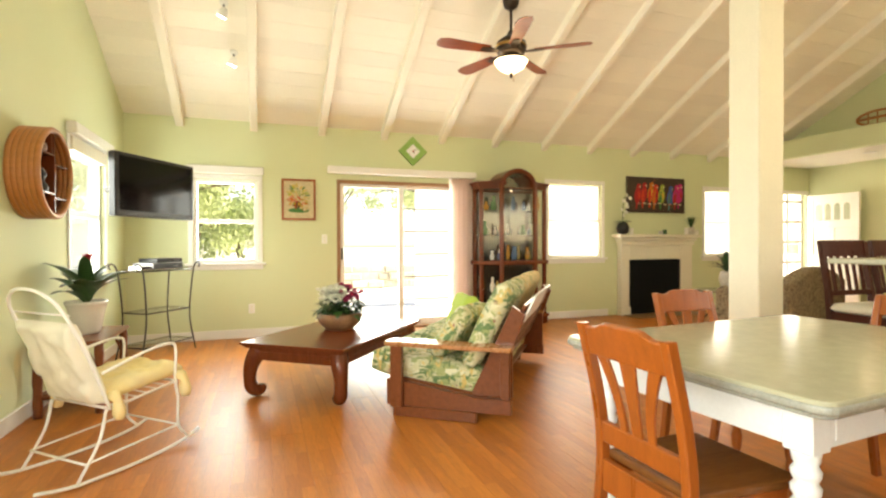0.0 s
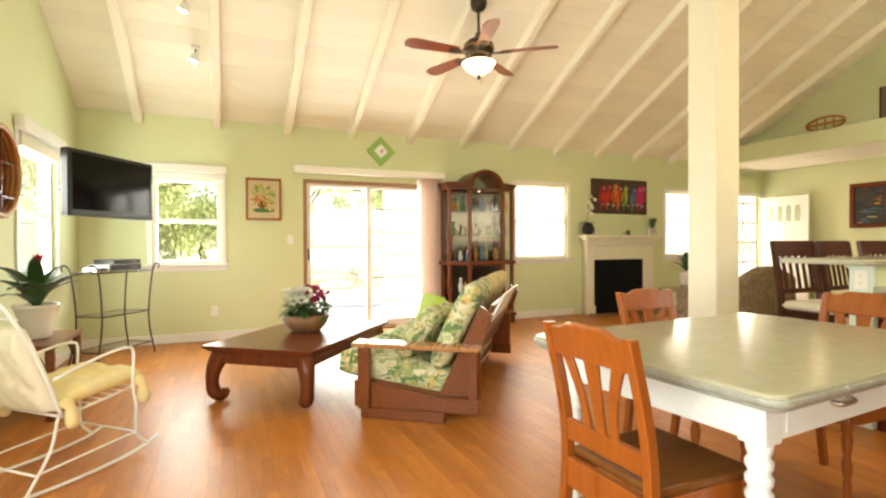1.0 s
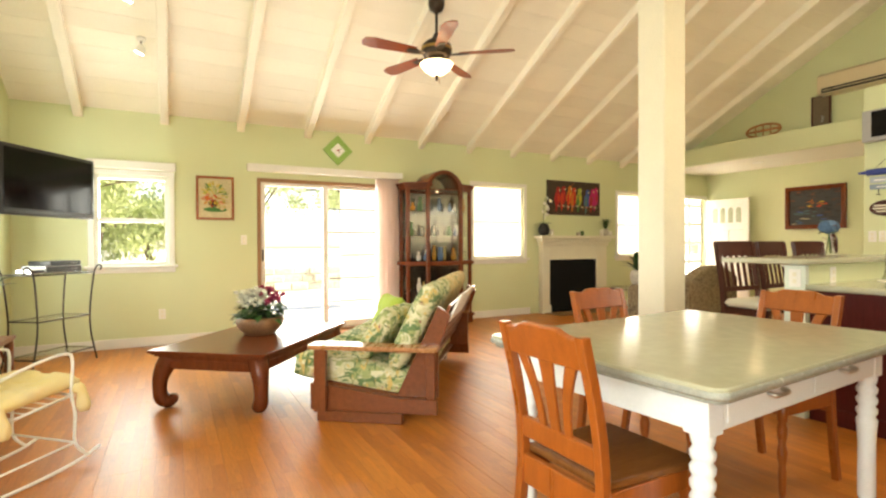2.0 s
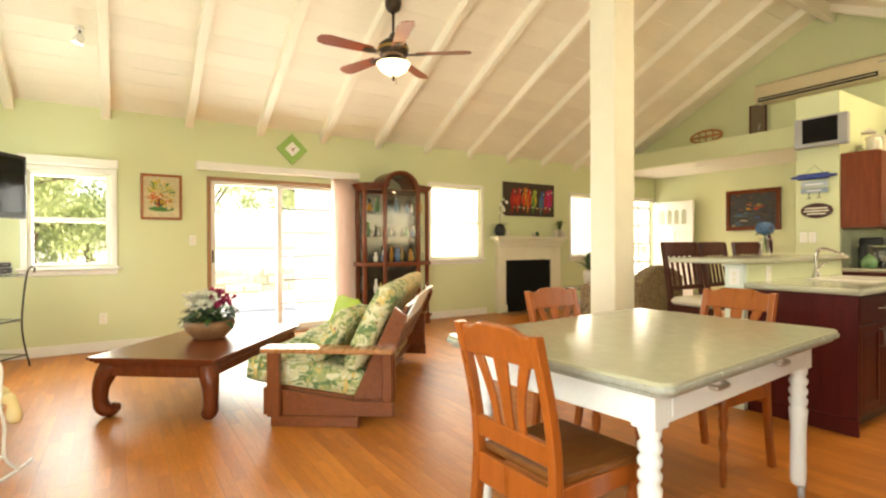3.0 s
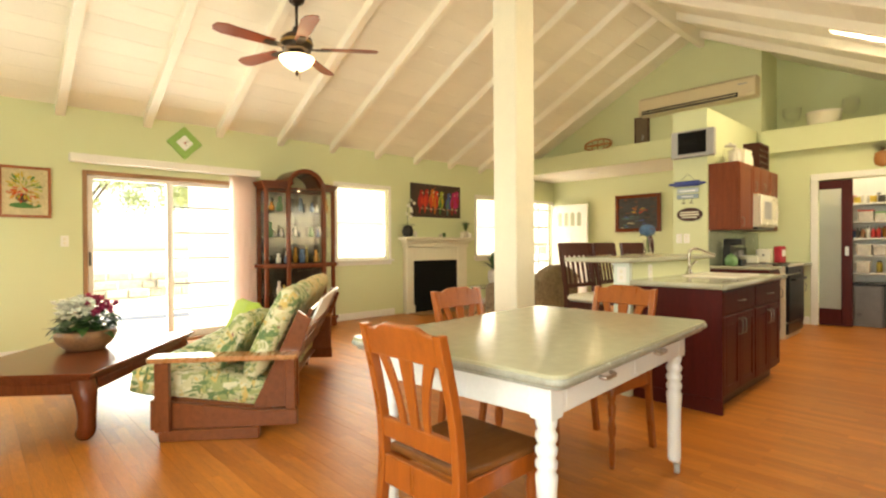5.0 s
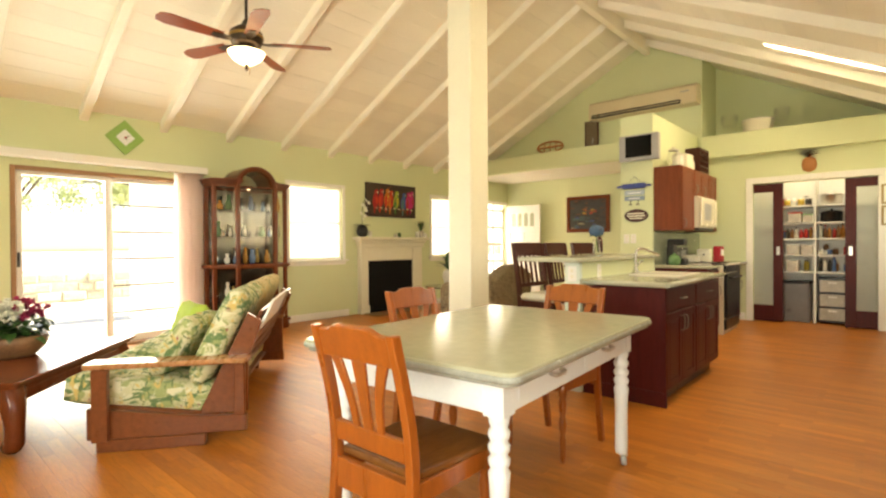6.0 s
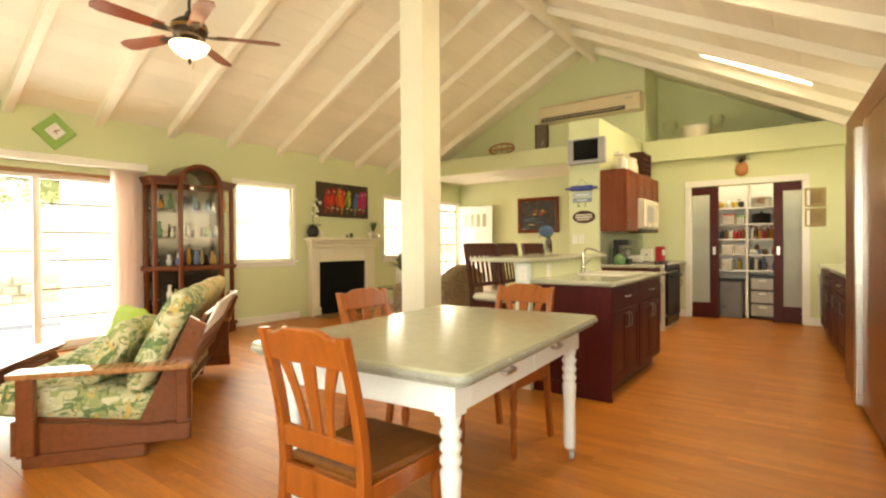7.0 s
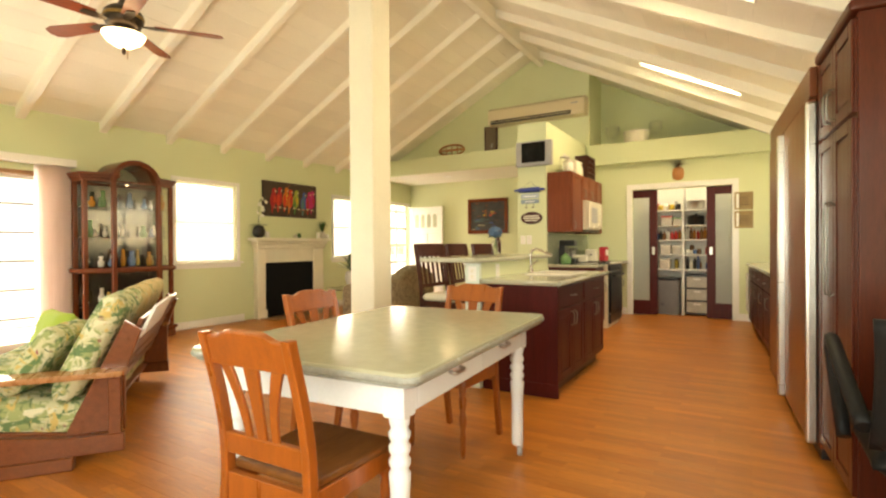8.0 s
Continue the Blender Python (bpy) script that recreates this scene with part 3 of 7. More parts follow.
w4 = thing("window_4", "white double-hung window in the side wall, blind drawn up", "window", Matrix.Identity(4), "", "structure")
y0, y1, z0, z1 = WIN_W
for a, b, c, d in ((y0, y0 + 0.045, z0, z1), (y1 - 0.045, y1, z0, z1), (y0 + 0.045, y1 - 0.045, z1 - 0.045, z1), (y0 + 0.045, y1 - 0.045, z0, z0 + 0.045)):
    part("window_frame", box(XW - 0.11, XW - 0.03, a, b, c, d, 0.004), M["white"], w4)
part("meeting_rail", box(XW - 0.09, XW - 0.04, y0 + 0.045, y1 - 0.045, 1.40, 1.45, 0.004), M["white"], w4)
for a, b in ((z0 + 0.045, 1.40), (1.45, z1 - 0.045)):
    part("pane", box(XW - 0.066, XW - 0.062, y0 + 0.045, y1 - 0.045, a, b, 0), M["glass"], w4).visible_shadow = False
for a, b in ((y0 - 0.055, y0), (y1, y1 + 0.055)):
    part("casing", box(XW + 0.002, XW + 0.016, a, b, z0, z1, 0.004), M["white"], w4)
part("window_sill", box(XW - 0.03, XW + 0.055, y0 - 0.09, y1 + 0.09, z0 - 0.03, z0, 0.006), M["white"], w4)
part("valance", box(XW + 0.002, XW + 0.08, y0 - 0.07, y1 + 0.07, z1 + 0.0, z1 + 0.10, 0.008), M["white"], w4)
part("folded_blind", box(XW - 0.02, XW + 0.03, y0 + 0.01, y1 - 0.01, z1 - 0.12, z1 - 0.002, 0.008), M["cream"], w4)



def plain_window(name, axis, at, a0, a1, z0, z1, n):
    """A frame with mullions and a middle rail in an unseen opening of the near walls."""
    w = thing(name, "unseen white-framed window with narrow mullions", "window", Matrix.Identity(4), "", "structure")

    def bar(kind, p, q, lo, hi):
        part(kind, box(p, q, at - 0.025, at + 0.025, lo, hi, 0.003) if axis == "y" else box(at - 0.025, at + 0.025, p, q, lo, hi, 0.003), M["white"], w)
    for k in range(n + 1):
        c = a0 + 0.025 + (a1 - a0 - 0.05) * k / n
        bar("window_frame" if k in (0, n) else "mullion", c - 0.025, c + 0.025, z0, z1)
    for k in range(n):
        p, q = a0 + 0.05 + (a1 - a0 - 0.05) * k / n, a0 + (a1 - a0 - 0.05) * (k + 1) / n
        for z in (z0, (z0 + z1) / 2 - 0.025, z1 - 0.05):
            bar("rail", p, q, z, z + 0.05)


# windows out of view, added round the openings of the fill lamps
plain_window("window_5", "x", XW - 0.07, -0.35, 1.5, 0.75, 2.2, 3)
plain_window("window_6", "y", YS - 0.07, -0.6, 1.2, 0.75, 2.2, 3)
plain_window("window_7", "y", YS - 0.05, 5.8, 8.0, 1.2, 2.36, 3)

# ---- sliding door with valance and stacked vertical blinds ----
sd = thing("door_1", "sliding glass patio door in a brown frame", "sliding door", Matrix.Identity(4), "", "structure")
part("frame", box(SLIDE[0], SLIDE[0] + 0.045, YN - 0.012, YN + 0.12, 0, 2.0, 0.004), M["bronze"], sd)
part("frame", box(SLIDE[1] - 0.045, SLIDE[1], YN - 0.012, YN + 0.12, 0, 2.0, 0.004), M["bronze"], sd)
part("frame", box(SLIDE[0] + 0.045, SLIDE[1] - 0.045, YN - 0.012, YN + 0.12, 1.955, 2.0, 0.004), M["bronze"], sd)
part("threshold", box(SLIDE[0] + 0.045, SLIDE[1] - 0.045, YN - 0.02, YN + 0.12, 0.0, 0.03, 0.004), M["bronze"], sd)
for x0_, x1_, yy in ((1.0, 1.84, YN + 0.03), (1.825, 2.75, YN + 0.075)):
    panel = part("door_panel", box(x0_, x0_ + 0.05, yy, yy + 0.035, 0.032, 1.953, 0.003), M["white"], sd, "framed glass panel")
    part("seal", box(x0_ - 0.006, x0_ - 0.0005, yy + 0.002, yy + 0.03, 0.04, 1.95, 0), M["iron"], panel)
    part("stile", box(x1_ - 0.05, x1_, yy, yy + 0.035, 0.032, 1.953, 0.003), M["white"], panel)
    part("rail", box(x0_ + 0.05, x1_ - 0.05, yy, yy + 0.035, 0.032, 0.12, 0.003), M["white"], panel)
    part("rail", box(x0_ + 0.05, x1_ - 0.05, yy, yy + 0.035, 1.91, 1.953, 0.003), M["white"], panel)
    part("pane", box(x0_ + 0.05, x1_ - 0.05, yy + 0.015, yy + 0.019, 0.12, 1.91, 0), M["glass"], panel).visible_shadow = False
    if yy > YN + 0.05:
        # thin dark strips added for the horizontal lines in this pane
        for k in range(5):
            part("glazing_bar", box(x0_ + 0.05, x1_ - 0.05, yy + 0.021, yy + 0.028, 0.372 + 0.315 * k, 0.390 + 0.315 * k, 0), M["iron"], panel, "thin dark line across the pane")
part("pull", box(1.002, 1.022, YN - 0.03, YN + 0.0, 0.95, 1.1, 0.004), M["black"], sd)
va = single("blind_valance", box(0.83, 2.90, YN - 0.11, YN - 0.003, 2.075, 2.165, 0.008), M["white"], "white valance box over the sliding door", "valance")
vb = thing("vertical_blind", "pale pinkish vertical blinds drawn aside", "blind", Matrix.Identity(4))
for k in range(12):
    part("vane", turn(box(-0.042, 0.042, -0.001, 0.001, 0.03, 2.07, 0), pose(2.535 + 0.026 * k, YN - 0.055, 0, 0, 0, 24 + 9 * math.sin(k * 2.1))), M["blind"], vb)

# ---- front door, open against the far wall ----
fd = thing("door_2", "white panelled front door with arched lights, standing open", "door", pose(9.70, 6.66, 0, 0, 0, -90), "", "structure")
for a, b in ((0.0, 0.11), (0.77, 0.88)):
    part("stile", box(a, b, -0.02, 0.02, 0.01, 2.03, 0.003), M["white"], fd)
for a, b in ((0.01, 0.22), (0.80, 0.94), (1.42, 1.52), (1.90, 2.03)):
    part("rail", box(0.11, 0.77, -0.02, 0.02, a, b, 0.003), M["white"], fd)
part("mullion", box(0.40, 0.48, -0.02, 0.02, 0.22, 1.42, 0.003), M["white"], fd)
for a in (0.11, 0.48):
    for b, c in ((0.22, 0.80), (0.94, 1.42)):
        part("panel", box(a, a + 0.29, -0.01, 0.01, b, c, 0.008), M["white"], fd)
part("light_field", box(0.11, 0.77, -0.012, 0.012, 1.52, 1.90, 0.002), M["white"], fd)
for k in range(4):
    cx = 0.20 + 0.16 * k
    out = [(cx - 0.05, 1.56), (cx + 0.05, 1.56)] + [(cx + 0.05 * math.cos(radians(a)), 1.80 + 0.06 * math.sin(radians(a))) for a in range(0, 181, 30)]
    part("arched_light", slab(out, -0.016, 0.016, axis="y"), M["doorlight"], fd)
part("knob", lathe([(0.012, 0), (0.012, 0.03), (0.03, 0.045), (0.028, 0.07), (0.0, 0.078)], 14), M["brass"], fd).matrix_local = pose(0.82, -0.02, 0.98, 90)
for a, b in ((DOOR[0] - 0.07, DOOR[0]), (DOOR[1], DOOR[1] + 0.07)):
    built("trim", box(a, b, YN - 0.016, YN - 0.002, 0, 2.06, 0.004), M["white"])
built("trim", box(DOOR[0] - 0.07, DOOR[1] + 0.07, YN - 0.016, YN - 0.002, 2.06, 2.13, 0.004), M["white"])
sc = thing("screen_door", "white storm door with square lights in the front doorway", "door", Matrix.Identity(4), "", "structure")
for k in range(3):
    part("stile", box(DOOR[0] + 0.385 * k, DOOR[0] + 0.385 * k + 0.05, YN + 0.05, YN + 0.08, 0.0, 2.06, 0.003), M["white"], sc)
for k in range(6):
    part("rail", box(DOOR[0] + 0.05, DOOR[1] - 0.05, YN + 0.052, YN + 0.078, 0.38 * k, 0.38 * k + 0.05, 0.003), M["white"], sc)
part("pane", box(DOOR[0] + 0.05, DOOR[1] - 0.05, YN + 0.063, YN + 0.067, 0.05, 2.0, 0), M["glass"], sc).visible_shadow = False

# ---- outside ----
built("ground", box(-400, 400, -400, 400, -0.32, -0.22, 0), M["grass"])
built("lanai", box(-6.0, 14.0, YN + T, 14.0, -0.2, -0.03, 0.01), M["slab"])
built("house_slab", box(XW - T, 10.2, YS - T, YN + T, -0.2, -0.02, 0), M["slab"])
# added pale slab; stands in for overexposed ground past the garden wall
built("driveway", box(-60.0, 60.0, 14.5, 180.0, -0.21, -0.19, 0), M["slab"])

# ---- living room ----


def coffee_table():
    t = thing("coffee_table", "low mahogany opium coffee table with curled feet", "coffee table", pose(0.659, 4.42, 0, 0, 0, 51.5))
    L, W = 0.735, 0.448
    m = M["mahog"]
    part("tabletop", slab(rounded(-L, L, -W, W, 0.012, 2), 0.402, 0.42, 0.005), m, t)
    # a hollow moulding steps in under the top
    for k, (g, z0, z1) in enumerate(((0.012, 0.390, 0.402), (0.030, 0.374, 0.390), (0.052, 0.352, 0.374))):
        part("moulding", slab(rounded(-L + g, L - g, -W + g, W - g, 0.015, 2), z0, z1, 0.005), m, t)
    for sy in (-1, 1):
        part("apron", box(-L + 0.12, L - 0.12, sy * (W - 0.075) - 0.016, sy * (W - 0.075) + 0.016, 0.282, 0.352, 0.012, 3), m, t)
    for sx in (-1, 1):
        part("apron", box(sx * (L - 0.075) - 0.016, sx * (L - 0.075) + 0.016, -W + 0.12, W - 0.12, 0.282, 0.352, 0.012, 3), m, t)
    for sx in (-1, 1):
        for sy in (-1, 1):
            # a full knee under the corner, a narrow shin, and a scrolled foot that turns inwards
            path = ((0.105, 0.352, 0.070), (0.080, 0.29, 0.064), (0.062, 0.22, 0.053), (0.058, 0.14, 0.047), (0.066, 0.078, 0.050), (0.092, 0.050, 0.050), (0.116, 0.060, 0.040), (0.120, 0.090, 0.022))
            line = bend([(sx * (L - a), sy * (W - a), z) for a, z, _ in path], 5)
            rads = [q.x for q in bend([(q, 0, 0) for _, _, q in path], 5)]
            part("leg", tube(line, rads, 12), m, t)
    return t


coffee_table()


def leaf_blade(length, width, droop, n=6):
    bm = bmesh.new()
    rows = []
    for i in range(n + 1):
        u = i / n
        w = width * math.sin(math.pi * min(0.97, 0.12 + 0.85 * u)) ** 0.8 * (1 if u < 1 else 0.1)
        x, z = length * u, length * (droop[0] * u + droop[1] * u * u)
        rows.append((bm.verts.new((x, -w / 2, z + 0.12 * w)), bm.verts.new((x, 0, z)), bm.verts.new((x, w / 2, z + 0.12 * w))))
    for a, b in zip(rows, rows[1:]):
        for k in (0, 1):
            f = bm.faces.new((a[k], b[k], b[k + 1], a[k + 1]))
            f.smooth = True
    return bm


def merge(into, bm, m):
    me = bpy.data.meshes.new("tmp")
    bm.to_mesh(me)
    me.transform(m)
    into.from_mesh(me)
    bpy.data.meshes.remove(me)
    bm.free()
    return into


def flower_bowl():
    b = thing("flower_bowl", "brown ceramic bowl of white and magenta cyclamen on the coffee table", "flower arrangement", pose(0.655, 4.46, 0.42) @ Matrix.Diagonal((1.14, 1.14, 1.1, 1)))
    part("bowl", lathe([(0.10, 0.0), (0.115, 0.012), (0.15, 0.05), (0.168, 0.09), (0.165, 0.125), (0.155, 0.13), (0.148, 0.12), (0.06, 0.11)], 28), M["terra"], b)
    rg = random.Random(3)
    gr = bmesh.new()
    for i in range(150):
        a, r = rg.uniform(0, 360), rg.uniform(0.0, 0.14)
        merge(gr, leaf_blade(rg.uniform(0.06, 0.11), rg.uniform(0.035, 0.055), (0.3, -0.8)), pose(r * math.cos(radians(a)), r * math.sin(radians(a)), rg.uniform(0.11, 0.22), 0, rg.uniform(-50, 10), a + rg.uniform(-30, 30)))
    tagged(part("foliage", gr, M["green"], b), kind="stuff")
    for name, m, n in (("white_blossoms", "petal_w", 95), ("magenta_blossoms", "petal_p", 65)):
        bl = bmesh.new()
        for i in range(n):
            a = rg.uniform(90, 300) if m == "petal_w" else rg.uniform(-75, 75)
            r = rg.uniform(0.02, 0.17)
            c = pose(r * math.cos(radians(a - 20)), r * math.sin(radians(a - 20)), rg.uniform(0.20, 0.30) + 0.05 * (1 - r / 0.17))
            for k in range(5):
                merge(bl, leaf_blade(0.034, 0.026, (0.5, -0.4), 3), c @ pose(0, 0, 0, rg.uniform(-20, 20), rg.uniform(-60, -10), 72 * k + rg.uniform(-15, 15)))
        tagged(part(name, bl, M[m], b), kind="stuff")
    return b


flower_bowl()


def sofa():
    """Wooden-framed sofa; x runs along its length from the near end, y from front to back."""
    s = thing("sofa", "reddish wooden sofa with tropical-print cushions, its back to the dining table", "sofa", pose(0.806, 3.378, 0, 0, 0, 52.9) @ Matrix.Diagonal((1, -1, 1, 1)))
    L, D = 1.92, 0.855
    for x, o in ((0.0, -1), (L - 0.06, 1)):
        # a low side board with a sloping top edge, on a shorter base rail
        e = part("end_frame", slab([(0.0, 0.07), (0.845, 0.07), (0.845, 0.165), (0.62, 0.165), (0.10, 0.235), (0.0, 0.245)], x + 0.008, x + 0.052, 0.005, 1, axis="x"), M["koa"], s)
        part("base_rail", box(x + 0.0, x + 0.06, 0.05, 0.62, 0.0, 0.0695, 0.006), M["koa"], e)
        xo = x - 0.042 if o < 0 else x + 0.054
        part("front_post", box(xo, xo + 0.048, 0.045, 0.125, 0.072, 0.474, 0.006, 2), M["koa"], e)
        part("rear_post", box(x + 0.002, x + 0.05, 0.775, 0.835, 0.167, 0.474, 0.006, 2), M["koa"], e)
        part("armrest", slab(rounded(x - 0.05, x + 0.105, 0.0, D, 0.022), 0.475, 0.506, 0.008), M["koa_arm"], e, "wooden armrest, lighter brown than the frame")
        part("back_support", slab([(0.57, 0.167), (0.843, 0.167), (0.843, 0.47), (0.925, 0.70), (0.845, 0.755)], x + 0.056 if o < 0 else x - 0.042, x + 0.10 if o < 0 else x + 0.004, 0.005, 1, axis="x"), M["koa"], e)
    part("front_rail", box(0.06, L - 0.06, 0.02, 0.06, 0.12, 0.245, 0.006), M["koa"], s)
    part("seat_deck", turn(box(0.06, L - 0.06, -0.25, 0.35, -0.015, 0.015, 0.004), pose(0, 0.34, 0.20, -8)), M["koa"], s)
    for k in range(5):
        z = 0.34 + 0.095 * k
        y = 0.570 + (z - 0.10) * 0.46
        part("back_slat", turn(box(0.12, L - 0.12, -0.012, 0.012, -0.04, 0.04, 0.004), pose(0, y + 0.045, z, -25)), M["koa"], s)
    for k in range(3):
        x0 = 0.06 + k * (L - 0.12) / 3
        part("seat_cushion", turn(cushion(x0, x0 + (L - 0.12) / 3 - 0.008, -0.43, 0.38, -0.115, 0.085, 0.22, 16, k, 0.80), pose(0, 0.30, 0.305, -8)), M["tropic"], s)
        part("back_cushion", turn(cushion(-0.31, 0.31, -0.30, 0.295, -0.08, 0.085, 0.45, 16, 4 + k, 0.55), pose(x0 + 0.303, 0.680 - 0.01 * k, 0.615, 64)), M["tropic"] if k == 0 else M["tropic_tan"], s)
    return s


sofa()
SOFA = pose(0.806, 3.378, 0, 0, 0, 52.9) @ Matrix.Diagonal((1, -1, 1, 1))
for nm, m, lab, at in (("throw_pillow", "lime", "plain lime-green square throw pillow on the sofa", pose(0.82, 0.30, 0.55, 70, 0, -30)), ("throw_pillow", "tropic", "tropical-print square throw pillow on the sofa", pose(0.30, 0.44, 0.555, 52, 0, 10))):
    o = single(nm, cushion(-0.2, 0.2, -0.2, 0.2, -0.075, 0.075, 0.65, 18, 9, 0.3, 0.15), M[m], lab, "pillow", "throw pillows")
    o.matrix_world = SOFA @ at
bd = single("white_board", box(-0.38, 0.38, -0.008, 0.008, -0.095, 0.095, 0.003), M["paper"], "white sheet hung over the sofa's back frame", "board")
bd.matrix_world = SOFA @ pose(0.50, 0.945, 0.735, -25)


def rocking_chair():
    c = thing("rocking_chair", "white metal rocking chair with pale yellow tied cushions", "rocking chair", pose(-0.765, 3.225, 0, 0, 0, 47) @ Matrix.Diagonal((0.93, 0.93, 0.93, 1)))
    w = 0.235
    for y in (-w, w):
        part("rocker", tube(bend([(-0.50, y, 0.060), (-0.32, y, 0.022), (0.0, y, 0.011), (0.28, y, 0.03), (0.42, y, 0.068)], 6), 0.0095), M["white"], c)
        part("front_leg", tube(bend([(0.345, y, 0.045), (0.275, y, 0.14), (0.275, y, 0.30), (0.255, y, 0.42), (0.262, y, 0.60), (0.225, y, 0.645), (0.08, y, 0.63), (-0.18, y, 0.56)], 6), 0.0085), M["white"], c)
        part("rear_leg", tube(bend([(-0.31, y, 0.022), (-0.20, y, 0.2), (-0.16, y, 0.36)], 6), 0.0085), M["white"], c)
        part("stretcher", tube([(-0.27, y, 0.11), (0.275, y, 0.14)], 0.006), M["white"], c)
    hoop = bend([(-0.14, -w, 0.36), (-0.25, -w, 0.66), (-0.36, -w * 0.95, 0.90), (-0.40, -w * 0.6, 0.99), (-0.42, 0, 1.02), (-0.40, w * 0.6, 0.99), (-0.36, w * 0.95, 0.90), (-0.25, w, 0.66), (-0.14, w, 0.36)], 6)
    part("back_hoop", tube(hoop, 0.0095), M["white"], c)
    part("seat_frame", tube([(-0.14, -w, 0.36), (0.26, -w, 0.41), (0.26, w, 0.41), (-0.14, w, 0.36)], 0.0085, closed=True), M["white"], c)
    part("cross_bar", tube([(-0.27, -w, 0.11), (-0.27, w, 0.11)], 0.007), M["white"], c)
    part("cross_bar", tube([(0.275, -w, 0.14), (0.275, w, 0.14)], 0.006), M["white"], c)
    for z in (0.45, 0.70, 0.885):
        part("back_bar", tube([(-0.14 - 0.38 * (z - 0.36), -w, z), (-0.14 - 0.38 * (z - 0.36), w, z)], 0.006, 6), M["white"], c)
    for k in range(7):
        x = -0.1 + 0.062 * k
        part("seat_wire", tube([(x, -w, 0.362 + 0.1 * (x + 0.14)), (x, w, 0.362 + 0.1 * (x + 0.14))], 0.004, 6), M["white"], c)
    part("seat_cushion", turn(cushion(-0.24, 0.24, -0.23, 0.23, -0.04, 0.05, 0.5, 26, 2, 0.45, 0.55), pose(0.07, 0, 0.45, 0, -6)), M["yellow"], c)
    part("back_cushion", turn(cushion(-0.24, 0.24, -0.222, 0.222, -0.045, 0.05, 0.4, 26, 5, 0.45, 0.40), pose(-0.235, 0, 0.615, 0, -111)), M["ivory"], c)
    for sy in (-1, 1):
        for x, z in ((0.27, 0.445), (-0.14, 0.43)):
            part("tie", tube(bend([(x, sy * 0.225, z + 0.01), (x + 0.02, sy * 0.265, z - 0.02), (x + 0.03, sy * 0.27, z - 0.13)], 4), [0.014, 0.026, 0.034, 0.030, 0.024, 0.026, 0.032, 0.034, 0.022], 8), M["yellow"], c)
    return c


rocking_chair()


def side_table():
    t = thing("side_table", "small reddish bamboo-style side table against the wall", "side table", Matrix.Identity(4))
    x0, x1, y0, y1 = -1.42, -1.0, 4.08, 4.80
    part("tabletop", box(x0, x1, y0, y1, 0.47, 0.50, 0.008, 2), M["koa"], t)
    for x in (x0 + 0.035, x1 - 0.035):
        for y in (y0 + 0.035, y1 - 0.035):
            part("leg", tube(bend([(x, y, 0.47), (x, y, 0.3), (x, y, 0.14), (x, y, 0.0)], 3), [0.026, 0.03, 0.026, 0.027, 0.031, 0.026, 0.027, 0.031, 0.027, 0.028][:10], 10), M["koa"], t)
    for y in (y0 + 0.035, y1 - 0.035):
        part("stretcher", tube([(x0 + 0.05, y, 0.13), (x1 - 0.05, y, 0.13)], 0.014), M["koa"], t)
        part("brace", tube(bend([(x0 + 0.05, y, 0.30), (x0 + 0.12, y, 0.44), (x1 - 0.12, y, 0.44), (x1 - 0.05, y, 0.30)], 5), 0.010), M["koa"], t)
    part("lower_shelf", box(x0 + 0.03, x1 - 0.03, y0 + 0.05, y1 - 0.05, 0.135, 0.15, 0.003), M["koa"], t)


side_table()


def bromeliad():
    p = thing("potted_bromeliad", "red-flowered bromeliad in a white ceramic pot", "potted plant", pose(-1.20, 4.46, 0.50))
    part("pot", lathe([(0.075, 0.0), (0.09, 0.02), (0.115, 0.16), (0.13, 0.215), (0.138, 0.22), (0.136, 0.24), (0.12, 0.24), (0.11, 0.21), (0.02, 0.205)], 26), M["pot"], p)
    rg = random.Random(8)
    for i in range(24):
        part("leaf", turn(leaf_blade(rg.uniform(0.30, 0.42), 0.095, (rg.uniform(0.6, 1.0), -0.62), 8), pose(0, 0, 0.22, 0, rg.uniform(-44, -12), i * 137.5)), M["green"], p)
    part("stem", tube([(0, 0, 0.25), (0.01, 0, 0.46)], 0.01), M["green"], p)
    fl_ = bmesh.new()
    for i in range(26):
        merge(fl_, leaf_blade(0.085, 0.03, (0.4, -0.1), 4), pose(0.01, 0, 0.43 + 0.004 * i, 0, -75 + i * 1.5, i * 137.5))
    part("flower_spike", fl_, M["petal_r"], p, "crimson flower spike")


bromeliad()


